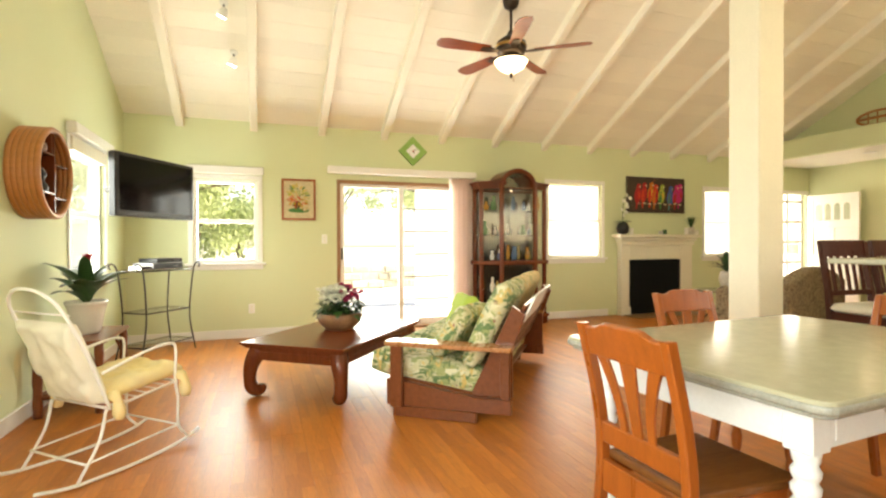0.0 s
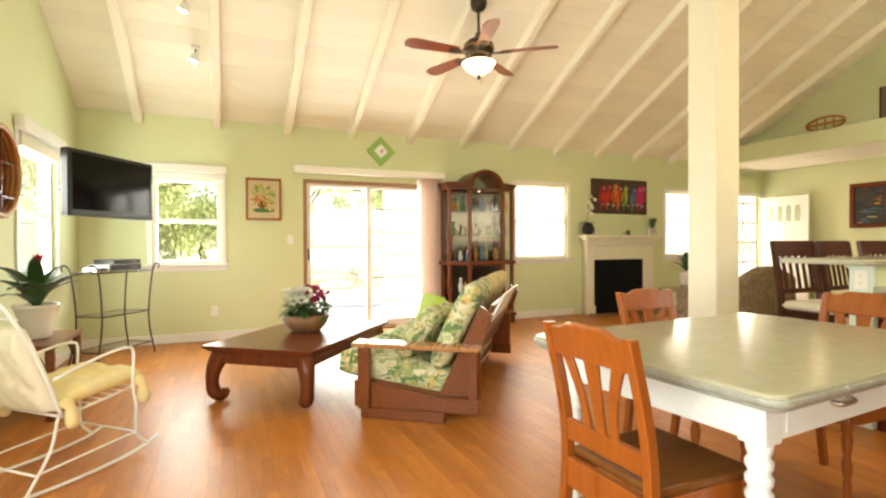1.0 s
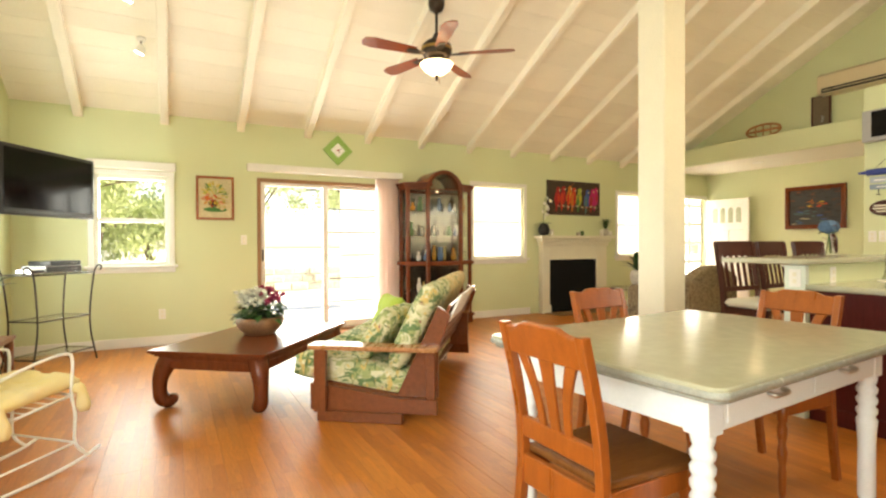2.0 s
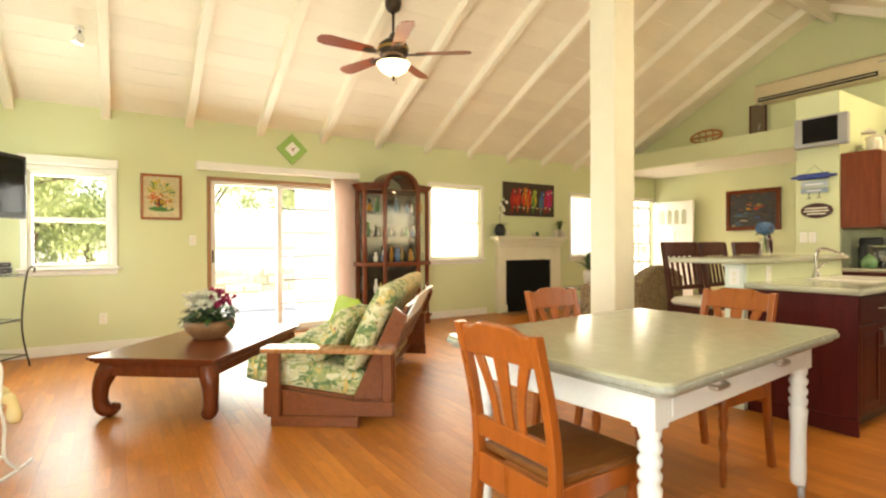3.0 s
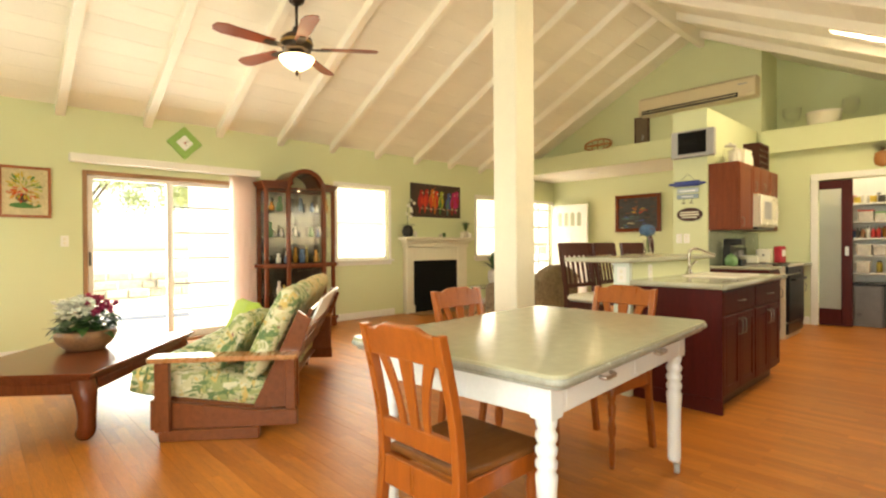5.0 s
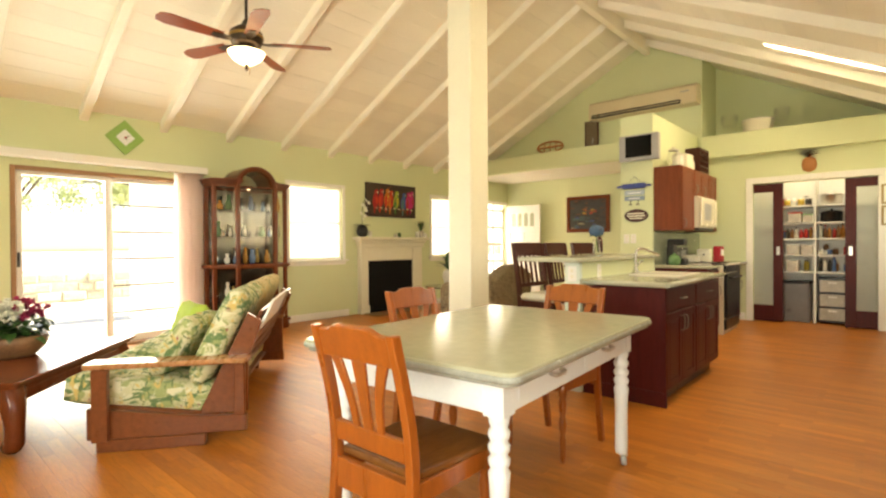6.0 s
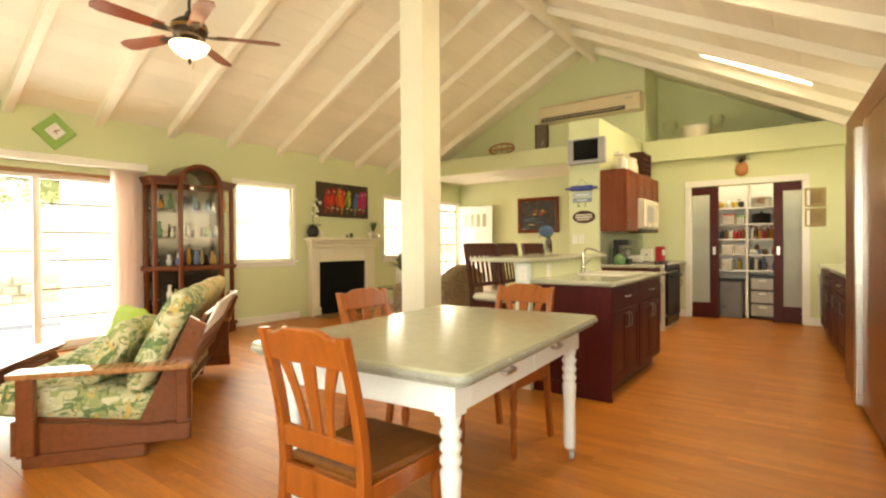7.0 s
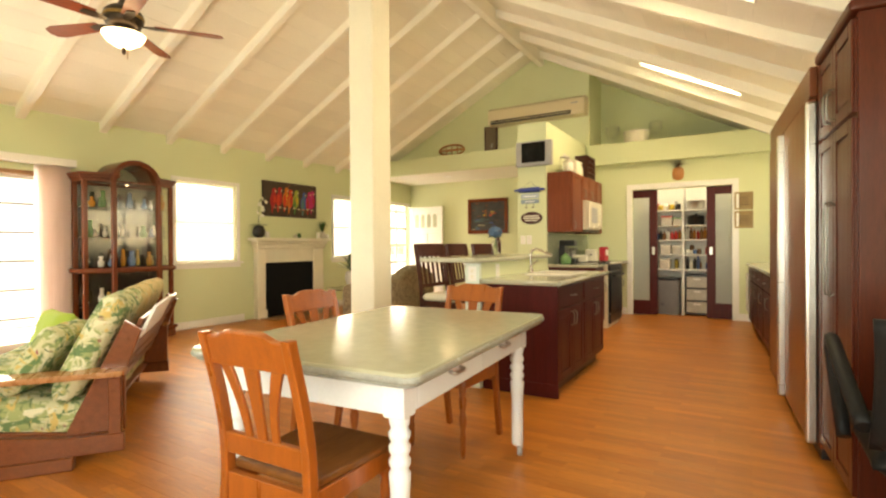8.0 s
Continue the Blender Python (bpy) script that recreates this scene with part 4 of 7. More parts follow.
def round_shelf():
    """A drum of bent rattan hung on the west wall, open to the room, with staggered shelves."""
    s = thing("round_wall_shelf", "round bent-rattan wall shelf with staggered wooden shelves", "wall shelf", pose(XW + 0.003, 4.16, 1.635))
    R, dep = 0.30, 0.18
    for k in range(6):
        x0 = dep * k / 6
        ring = [(x0 + dep / 12, (R - 0.012) * math.cos(2 * math.pi * i / 40), (R - 0.012) * math.sin(2 * math.pi * i / 40)) for i in range(40)]
        part("hoop", tube(ring, 0.0205, 8, closed=True), M["rattan"], s)
    disc = [((R - 0.02) * math.cos(2 * math.pi * i / 40), (R - 0.02) * math.sin(2 * math.pi * i / 40)) for i in range(40)]
    part("back_panel", slab(disc, 0.0, 0.012, axis="x"), M["mahog"], s)
    part("upright", box(0.014, dep - 0.01, -0.012, 0.0, -0.265, 0.265, 0.002), M["mahog"], s)
    part("shelf", box(0.014, dep - 0.01, -0.24, -0.012, -0.145, -0.133, 0.002), M["mahog"], s)
    part("shelf", box(0.014, dep - 0.01, -0.24, -0.012, 0.115, 0.127, 0.002), M["mahog"], s)
    part("shelf", box(0.014, dep - 0.01, 0.0, 0.24, 0.055, 0.067, 0.002), M["mahog"], s)
    part("shelf", box(0.014, dep - 0.01, 0.0, 0.22, -0.17, -0.158, 0.002), M["mahog"], s)
    part("divider", box(0.014, dep - 0.01, -0.055, -0.045, 0.127, 0.262, 0.002), M["mahog"], s)


round_shelf()
single("carved_figurine", turn(lathe([(0.05, 0), (0.055, 0.03), (0.03, 0.07), (0.045, 0.11), (0.03, 0.15), (0.0, 0.16)], 14), pose(XW + 0.12, 4.04, 1.504)), M["black"], "small dark carved figurine on the round shelf", "figurine")
single("shell_ornament", turn(lathe([(0.03, 0), (0.05, 0.02), (0.045, 0.05), (0.02, 0.08), (0.0, 0.085)], 12), pose(XW + 0.12, 4.04, 1.764)), M["terra"], "small brown shell ornament on the round shelf", "ornament")


def television():
    a, b = Vector((-1.19, 5.22)), Vector((-0.67, 6.10))
    mid = (a + b) / 2
    ang = math.degrees(math.atan2(b.y - a.y, b.x - a.x))
    t = thing("television", "black flat television on a corner wall bracket", "television", pose(mid.x, mid.y, 1.70, 0, 0, ang))
    w, h = (b - a).length / 2, 0.29
    part("casing", box(-w, w, -0.005, 0.075, -h, h, 0.012, 2), M["black"], t)
    part("screen", box(-w + 0.04, w - 0.04, -0.0095, -0.005, -h + 0.055, h - 0.035, 0.001), M["screen"], t)
    part("speaker_bar", box(-w + 0.03, w - 0.03, -0.012, -0.004, -h + 0.008, -h + 0.035, 0.004), M["black"], t)
    part("bracket", box(-0.12, 0.12, 0.075, 0.10, -0.12, 0.12, 0.004), M["iron"], t)
    part("bracket_arm", tube([(0, 0.09, 0), (-0.12, 0.26, 0), (-0.1, 0.50, 0)], 0.025), M["iron"], t)


television()


def etagere():
    e = thing("metal_stand", "dark wrought-iron three-tier stand with glass shelves", "stand", pose(-1.02, 6.10, 0, 0, 0, 55))
    w, d = 0.33, 0.16
    for sx in (-1, 1):
        for sy in (-1, 1):
            part("leg", tube(bend([(sx * (w + 0.03), sy * d, 0.0), (sx * (w - 0.03), sy * (d - 0.01), 0.28), (sx * (w - 0.04), sy * (d - 0.01), 0.5), (sx * (w + 0.0), sy * d, 0.86), (sx * (w + 0.05), sy * d, 0.955), (sx * (w + 0.10), sy * d, 0.945), (sx * (w + 0.085), sy * d, 0.905)], 5), 0.008), M["iron"], e)
    for z, k in ((0.12, 0.97), (0.46, 0.86), (0.885, 1.0)):
        part("shelf_rim", tube([(-w * k, -d, z), (w * k, -d, z), (w * k, d, z), (-w * k, d, z)], 0.007, closed=True), M["iron"], e)
        part("glass_shelf", box(-w * k + 0.004, w * k - 0.004, -d + 0.004, d - 0.004, z + 0.007, z + 0.014, 0.001), M["glass"], e)


etagere()
ET = pose(-1.02, 6.10, 0, 0, 0, 55)
for lab, m, dims, at in (("silver disc player on the metal stand", "grey", (0.2, 0.13, 0.032), (0.02, 0, 0.933)), ("black receiver stacked on the disc player", "black", (0.17, 0.12, 0.022), (0.06, 0.01, 0.988)), ("grey router box on the metal stand", "steel", (0.07, 0.08, 0.018), (-0.235, -0.03, 0.919))):
    d = thing("media_box", lab, "media player", ET @ pose(*at))
    part("casing", box(-dims[0], dims[0], -dims[1], dims[1], -dims[2], dims[2], 0.005, 2), M[m], d)
    part("front_panel", box(-dims[0] + 0.01, dims[0] - 0.01, -dims[1] - 0.003, -dims[1], -dims[2] + 0.006, dims[2] - 0.006, 0.001), M["black"], d)
    for k in range(4):
        part("button", box(dims[0] * 0.3 + 0.02 * k, dims[0] * 0.3 + 0.012 + 0.02 * k, -dims[1] - 0.006, -dims[1] - 0.003, -0.004, 0.004, 0.001), M["grey"], d)


def framed(name, label, x0, x1, z0, z1, frame_m, w, ground, facing, depth=0.03, mount=None):
    """A picture on a wall. facing: 'n' hangs on the north wall, 'far' on the far wall, 'p' on the pantry wall."""
    base = {"n": pose(0, YN - 0.003, 0), "far": pose(XF - 0.003, 0, 0, 0, 0, -90), "p": pose(XP - 0.003, 0, 0, 0, 0, -90), "s": pose(6.647, 0, 0, 0, 0, -90)}[facing]
    t = thing(name, label, "picture", base)
    if w:
        for a, b, c, d in ((x0, x1, z0, z0 + w), (x0, x1, z1 - w, z1), (x0, x0 + w, z0 + w, z1 - w), (x1 - w, x1, z0 + w, z1 - w)):
            part("frame", box(a, b, -depth, 0.0, c, d, 0.006, 2), M[frame_m], t)
    if mount:
        part("mount", box(x0 + w, x1 - w, -depth * 0.5, -0.002, z0 + w, z1 - w, 0), M[mount], t)
    m = 0.03 if mount else 0.0
    part("canvas", box(x0 + w + m, x1 - w - m, -depth * 0.5 - (0.003 if mount else 0.0) - (0.0 if w else depth * 0.5), -0.001, z0 + w + m, z1 - w - m, 0.001), ground, t)
    return t


def daub(pic, cx, cz, rx, rz, material, y, name="paint_patch", tilt=0, n=14):
    out = [(cx + rx * math.cos(2 * math.pi * i / n) * math.cos(tilt) - rz * math.sin(2 * math.pi * i / n) * math.sin(tilt), cz + rx * math.cos(2 * math.pi * i / n) * math.sin(tilt) + rz * math.sin(2 * math.pi * i / n) * math.cos(tilt)) for i in range(n)]
    part(name, slab(out, y - 0.0012, y, axis="y"), material, pic)


def paint(name, c):
    return mat(name, c, 0.75, vary=0.25, scale=25, grain=120, bump=0.3, dist=0.002)


PA = {k: paint("paint_" + k, c) for k, c in dict(red=(0.40, 0.02, 0.02), orange=(0.55, 0.16, 0.02), yellow=(0.60, 0.42, 0.05), green=(0.06, 0.20, 0.05), blue=(0.05, 0.10, 0.30), dark=(0.03, 0.025, 0.02), brown=(0.10, 0.05, 0.03), cream=(0.60, 0.52, 0.32), teal=(0.08, 0.18, 0.17), rose=(0.5, 0.2, 0.15), scarlet=(0.60, 0.05, 0.02), lime=(0.32, 0.40, 0.06), magenta=(0.50, 0.02, 0.14), rust=(0.16, 0.06, 0.03)).items()}
fp = framed("flower_painting", "flower painting in a gilt wooden frame", 0.26, 0.68, 1.46, 1.985, "oak", 0.028, PA["cream"], "n")
rg = random.Random(12)
daub(fp, 0.47, 1.585, 0.13, 0.03, PA["green"], -0.017, n=18)
daub(fp, 0.45, 1.66, 0.055, 0.045, PA["brown"], -0.0182, n=18)
for i in range(95):
    a = rg.uniform(0, 360)
    r = 0.135 * math.sqrt(rg.uniform(0, 1))
    cx, cz = 0.46 + r * math.cos(radians(a)), 1.755 + 1.15 * r * math.sin(radians(a))
    key = rg.choice(["green", "lime", "green", "lime", "yellow", "yellow"]) if cz > 1.77 else rg.choice(["orange", "orange", "scarlet", "yellow", "lime"])
    daub(fp, cx, cz, rg.uniform(0.012, 0.032), rg.uniform(0.004, 0.009), PA[key], -0.0192 - 0.0002 * i, tilt=radians(a), n=8)
for i in range(16):
    a = rg.uniform(0, 6.28)
    daub(fp, 0.53 + 0.03 * math.cos(a), 1.615 + 0.022 * math.sin(a), 0.020, 0.010, PA[rg.choice(["yellow", "yellow", "cream"])], -0.0385 - 0.0002 * i, tilt=a, n=8)

pp = framed("colour_painting", "unframed dark canvas with red, yellow, green and blue shapes", 5.575, 6.76, 1.655, 2.235, "black", 0, paint("umber_canvas", (0.055, 0.035, 0.022)), "n", 0.035)
rg = random.Random(5)
for i in range(60):
    daub(pp, rg.uniform(5.63, 6.70), rg.uniform(1.70, 2.18), rg.uniform(0.02, 0.05), rg.uniform(0.006, 0.014), PA[rg.choice(["brown", "dark", "brown", "rust"])], -0.0352 - 0.00004 * i, tilt=rg.uniform(-0.6, 0.6), n=8)
BIRDS = [(5.78, ["red", "red", "scarlet"], 0.0), (5.90, ["red", "scarlet", "red"], 0.02), (6.04, ["orange", "scarlet", "yellow"], 0.03), (6.13, ["scarlet", "orange", "red"], 0.0), (6.26, ["lime", "green", "yellow"], 0.0), (6.44, ["blue", "teal", "blue"], -0.02), (6.56, ["magenta", "red", "blue"], 0.0), (6.64, ["magenta", "magenta", "red"], 0.02)]
for i, (cx, ks, up) in enumerate(BIRDS):
    y = -0.0384 - 0.0012 * i
    daub(pp, cx, 1.93 + up, 0.066, 0.125, PA[ks[0]], y, tilt=-0.12, n=22)
    daub(pp, cx + 0.022, 2.075 + up, 0.046, 0.050, PA[ks[0]], y - 0.0002, n=20)
    daub(pp, cx - 0.018, 1.905 + up, 0.032, 0.10, PA[ks[1]], y - 0.0003, tilt=-0.16, n=18)
    daub(pp, cx + 0.030, 1.94 + up, 0.022, 0.06, PA[ks[2]], y - 0.0004, tilt=0.1, n=14)
    daub(pp, cx - 0.022, 1.775 + up, 0.018, 0.075, PA[ks[1]], y - 0.0003, tilt=-0.10, n=12)
    daub(pp, cx + 0.05, 2.07 + up, 0.014, 0.018, PA["cream"], y - 0.0005, tilt=0.5, n=10)
    daub(pp, cx + 0.063, 2.052 + up, 0.008, 0.016, PA["dark"], y - 0.0006, tilt=0.2, n=9)
    for k in range(6):
        daub(pp, cx + rg.gauss(0, 0.028), 1.93 + up + rg.uniform(-0.10, 0.11), 0.006, rg.uniform(0.012, 0.026), PA[rg.choice(ks)], y - 0.0007, tilt=rg.uniform(-0.5, 0.5), n=8)
for i in range(9):
    daub(pp, 5.80 + 0.105 * i, 1.80 + 0.008 * math.sin(i * 2.0), 0.035, 0.011, PA["cream" if i % 3 else "rose"], -0.0490 - 0.0001 * i, tilt=rg.uniform(-0.3, 0.3), n=12)


def clock():
    c = thing("wall_clock", "green diamond-shaped wall clock", "clock", pose(1.985, YN - 0.003, 2.425))
    part("body", turn(box(-0.145, 0.145, -0.022, 0.0, -0.145, 0.145, 0.006, 2), pose(0, 0, 0, 0, 45)), mat("leaf_green_lacquer", (0.25, 0.45, 0.10), 0.4, vary=0.1), c)
    part("face", turn(box(-0.07, 0.07, -0.026, -0.0222, -0.07, 0.07, 0.002), pose(0, 0, 0, 0, 45)), M["paper"], c, "pale square dial")
    for a, l in ((60, 0.05), (150, 0.035)):
        part("pointer", turn(box(-0.004, 0.004, -0.029, -0.0265, 0, l, 0), pose(0, 0, 0, 0, a)), M["black"], c)
    part("boss", turn(lathe([(0.012, 0), (0.012, 0.006), (0.0, 0.008)], 10), pose(0, -0.026, 0, 90)), PA["red"], c)


clock()


def curio():
    """Arched curio cabinet with a bowed middle; the front faces the room."""
    x0, x1, yf, yb = 2.86, 3.90, 6.28, 6.71
    c = thing("curio_cabinet", "tall arched mahogany curio cabinet with glass doors and lit ornaments", "display cabinet", Matrix.Identity(4))
    m = M["mahog"]
    xm = (x0 + x1) / 2
    front = [(x0, yb), (x0, yf + 0.16), (x0 + 0.30, yf + 0.02), (xm - 0.2, yf), (xm + 0.2, yf), (x1 - 0.30, yf + 0.02), (x1, yf + 0.16), (x1, yb)]

    def grown(g):
        return [(xm + (x - xm) * (1 + g / 0.52), yb - (yb - y) * (1 + g / 0.43)) for x, y in front]
    part("plinth", slab(grown(0.025), 0.0, 0.10, 0.012), m, c)
    part("base_moulding", slab(grown(0.045), 0.10, 0.15, 0.018, 3), m, c)
    part("waist_moulding", slab(grown(0.035), 0.86, 0.92, 0.018, 3), m, c)
    part("top_board", slab(front, 1.915, 1.93, 0), m, c)
    for k in (-1, 1):
        for g, za, zb in ((0.012, 1.93, 1.955), (0.030, 1.955, 1.985), (0.048, 1.985, 2.015)):
            q = [p for p in grown(g) if (p[0] - xm) * k > 0.21]
            q = [(xm + k * 0.27, yb)] + sorted(q, key=lambda p: -p[1]) + [(xm + k * 0.27, yf - g * 0.4)]
            part("cornice", slab(q, za, zb, 0.006, 1), m, c)
    part("back_panel", box(x0 + 0.02, x1 - 0.02, yb - 0.012, yb, 0.15, 1.93, 0), m, c)
    part("mirror", box(x0 + 0.05, x1 - 0.05, yb - 0.016, yb - 0.0125, 0.17, 1.90, 0), M["mirror"], c, "mirrored back")
    # corner and door stiles follow the bowed front
    for x, y in ((x0, yf + 0.14), (xm - 0.285, yf - 0.012), (xm + 0.235, yf - 0.012), (x1 - 0.045, yf + 0.14), (x0, yb - 0.05), (x1 - 0.045, yb - 0.05)):
        part("stile", box(x, x + 0.05, y, y + 0.045, 0.15, 1.93, 0.008, 2), m, c)
    # the arched crown over the middle door
    out = [(xm + 0.285 * math.cos(radians(a)), 1.93 + 0.265 * math.sin(radians(a))) for a in range(0, 181, 10)] + [(xm + 0.225 * math.cos(radians(a)), 1.93 + 0.205 * math.sin(radians(a))) for a in range(180, -1, -10)]
    part("crown_arch", slab(out, yf - 0.01, yb - 0.01, 0.006, 1, axis="y"), m, c)
    bead = [(xm + 0.262 * math.cos(radians(a)), yf - 0.014, 1.93 + 0.240 * math.sin(radians(a))) for a in range(0, 181, 6)]
    part("arch_bead", tube(bead, 0.017, 8), m, c)
    part("arch_pane", slab([(xm + 0.21 * math.cos(radians(a)), 1.93 + 0.19 * math.sin(radians(a))) for a in range(0, 181, 15)], yf + 0.03, yf + 0.034, axis="y"), M["glass"], c)
    for z in (0.45, 0.90, 1.25, 1.60):
        part("glass_shelf", slab([(x, y + 0.02) for x, y in front[1:-1]] + [(x1 - 0.03, yb - 0.02), (x0 + 0.03, yb - 0.02)], z + 0.02, z + 0.028), M["glass"], c)
    for a, b in ((front[1], front[2]), (front[2], front[5]), (front[5], front[6])):
        for z0_, z1_ in ((0.15, 0.86), (0.92, 1.93)):
            dx, dy = b[0] - a[0], b[1] - a[1]
            part("pane", slab([(a[0], a[1] + 0.012), (b[0], b[1] + 0.012), (b[0], b[1] + 0.016), (a[0], a[1] + 0.016)], z0_, z1_), M["glass"], c).visible_shadow = False
    part("door_pull", lathe([(0.008, 0), (0.012, 0.01), (0.0, 0.02)], 10), M["brass"], c).matrix_local = pose(xm - 0.215, yf + 0.005, 1.2, 90)
    part("interior_lamp", lathe([(0.014, 0), (0.014, 0.012), (0.0, 0.014)], 12), M["lampglow"], c).matrix_local = pose(xm, yb - 0.2, 1.905)


curio()
rg = random.Random(21)
ORN = {k: mat("ornament_" + k, col, 0.25, vary=0.2, scale=25) for k, col in dict(amber=(0.55, 0.25, 0.04), green=(0.12, 0.24, 0.10), white=(0.7, 0.68, 0.6), blue=(0.12, 0.2, 0.32), gold=(0.5, 0.34, 0.1)).items()}
ORN["crystal"] = glass("cut_crystal", (0.93, 0.95, 0.93), 0.02)
ORN["crystal"].node_tree.nodes["Layer Weight"].inputs[0].default_value = 0.45
for z in (0.16, 0.478, 0.928, 1.278, 1.628):
    for k in range(10):
        h = rg.uniform(0.07, 0.21)
        r = rg.uniform(0.022, 0.048)
        prof = [(r * 0.6, 0), (r * 0.7, h * 0.05), (r, h * rg.uniform(0.25, 0.5)), (r * rg.uniform(0.3, 0.6), h * 0.7), (r * rg.uniform(0.4, 0.8), h), (r * 0.3, h)]
        key = rg.choice(["crystal", "amber", "crystal", "white", "gold", "white", "green", "blue"])
        word = {"crystal": "clear crystal", "blue": "blue", "amber": "amber", "green": "green", "white": "white", "gold": "gilt"}[key]
        single("ornament", turn(lathe(prof, 12), pose(2.96 + 0.094 * k + rg.uniform(-0.012, 0.012), 6.50 + rg.uniform(-0.08, 0.10), z)), ORN[key], "small %s glass and ceramic ornament in the cabinet" % word, "ornament", "cabinet ornaments")


def fireplace():
    f = thing("fireplace", "cream-painted fireplace with a moulded mantel and black firebox", "fireplace", Matrix.Identity(4))
    x0, x1, f0, f1 = 5.40, 6.86, 5.56, 6.61
    yf = 6.63
    for a, b in ((x0, f0), (f1, x1)):
        part("pilaster", box(a, b, yf, YN - 0.002, 0.0, 1.12, 0.008), M["cream"], f)
        part("pilaster_base", box(a - 0.015, b + 0.015, yf - 0.02, yf, 0.0, 0.14, 0.006), M["cream"], f)
    part("lintel", box(f0, f1, yf + 0.004, YN - 0.002, 0.89, 1.12, 0.006), M["cream"], f)
    part("frieze", box(x0 - 0.02, x1 + 0.02, yf - 0.025, YN - 0.002, 1.12, 1.19, 0.01, 2), M["cream"], f)
    part("bed_moulding", box(x0 - 0.05, x1 + 0.05, yf - 0.06, YN - 0.002, 1.19, 1.245, 0.02, 3), M["cream"], f)
    part("mantel_shelf", box(x0 - 0.10, x1 + 0.10, yf - 0.11, YN - 0.002, 1.245, 1.295, 0.01, 2), M["cream"], f)
    part("firebox", box(f0, f1, yf + 0.07, YN - 0.004, 0.0, 0.89, 0), M["soot"], f)
    part("fire_screen", box(f0 + 0.02, f1 - 0.02, yf + 0.03, yf + 0.04, 0.02, 0.875, 0.003), M["soot"], f, "black mesh fire screen")
    for a, b in ((f0, f0 + 0.018), (f1 - 0.018, f1)):
        part("firebox_frame", box(a, b, yf + 0.015, yf + 0.045, 0.0, 0.885, 0.002), M["iron"], f)
    part("hearth", box(x0 + 0.02, x1 - 0.02, 6.25, yf - 0.022, 0.001, 0.015, 0.004), mat("brown_tile_hearth", (0.26, 0.15, 0.07), 0.35, vary=0.15), f)


fireplace()


def mantel_things():
    o = thing("potted_orchid", "white orchid in a dark pot on the mantel", "potted plant", pose(5.42, 6.62, 1.295))
    part("pot", lathe([(0.05, 0), (0.085, 0.03), (0.10, 0.10), (0.075, 0.17), (0.06, 0.19), (0.055, 0.18)], 18), M["black"], o)
    part("stem", tube(bend([(0, 0, 0.18), (0.0, 0, 0.40), (0.03, 0, 0.58), (0.12, 0, 0.64)], 5), 0.005), M["green"], o)
    for k in range(5):
        part("leaf", turn(leaf_blade(0.16, 0.05, (0.3, -0.5)), pose(0, 0, 0.18, 0, -15, 72 * k)), M["green"], o)
    rg2 = random.Random(2)
    for k in range(8):
        fl2 = bmesh.new()
        for j in range(5):
            merge(fl2, leaf_blade(0.040, 0.036, (0.2, -0.3), 3), pose(0, 0, 0, 70, 0, 0) @ pose(0, 0, 0, 0, -20, 72 * j))
        part("blossom", fl2, M["petal_w"], o).matrix_local = pose(0.06 * math.sin(k * 2.3) + 0.012 * k - 0.01, -0.02, 0.30 + 0.045 * k, rg2.uniform(-10, 10), 0, rg2.uniform(-30, 30))
    v = thing("mantel_plant", "spiky green plant in a glass on the mantel", "potted plant", pose(6.82, 6.62, 1.295))
    part("pot", lathe([(0.04, 0), (0.05, 0.02), (0.055, 0.12), (0.05, 0.12), (0.045, 0.03)], 16), M["vase"], v)
    for k in range(22):
        part("leaf", turn(leaf_blade(0.22, 0.02, (0.2, -0.1)), pose(0, 0, 0.10, 0, -60 - 12 * math.sin(k * 3), k * 137.5)), M["green"], v)
    for x, h, mm in ((5.57, 0.10, "pot"), (6.24, 0.08, "green"), (6.16, 0.06, "vase"), (6.70, 0.11, "pot"), (6.92, 0.08, "pot")):
        single("mantel_ornament", turn(lathe([(0.03, 0), (0.035, 0.01), (0.033, h), (0.026, h), (0.02, h * 0.4)], 14), pose(x, 6.60, 1.295)), M[mm], "small pale ornament on the mantel shelf", "ornament", "mantel ornaments")


mantel_things()

# ---- dining table and chairs ----


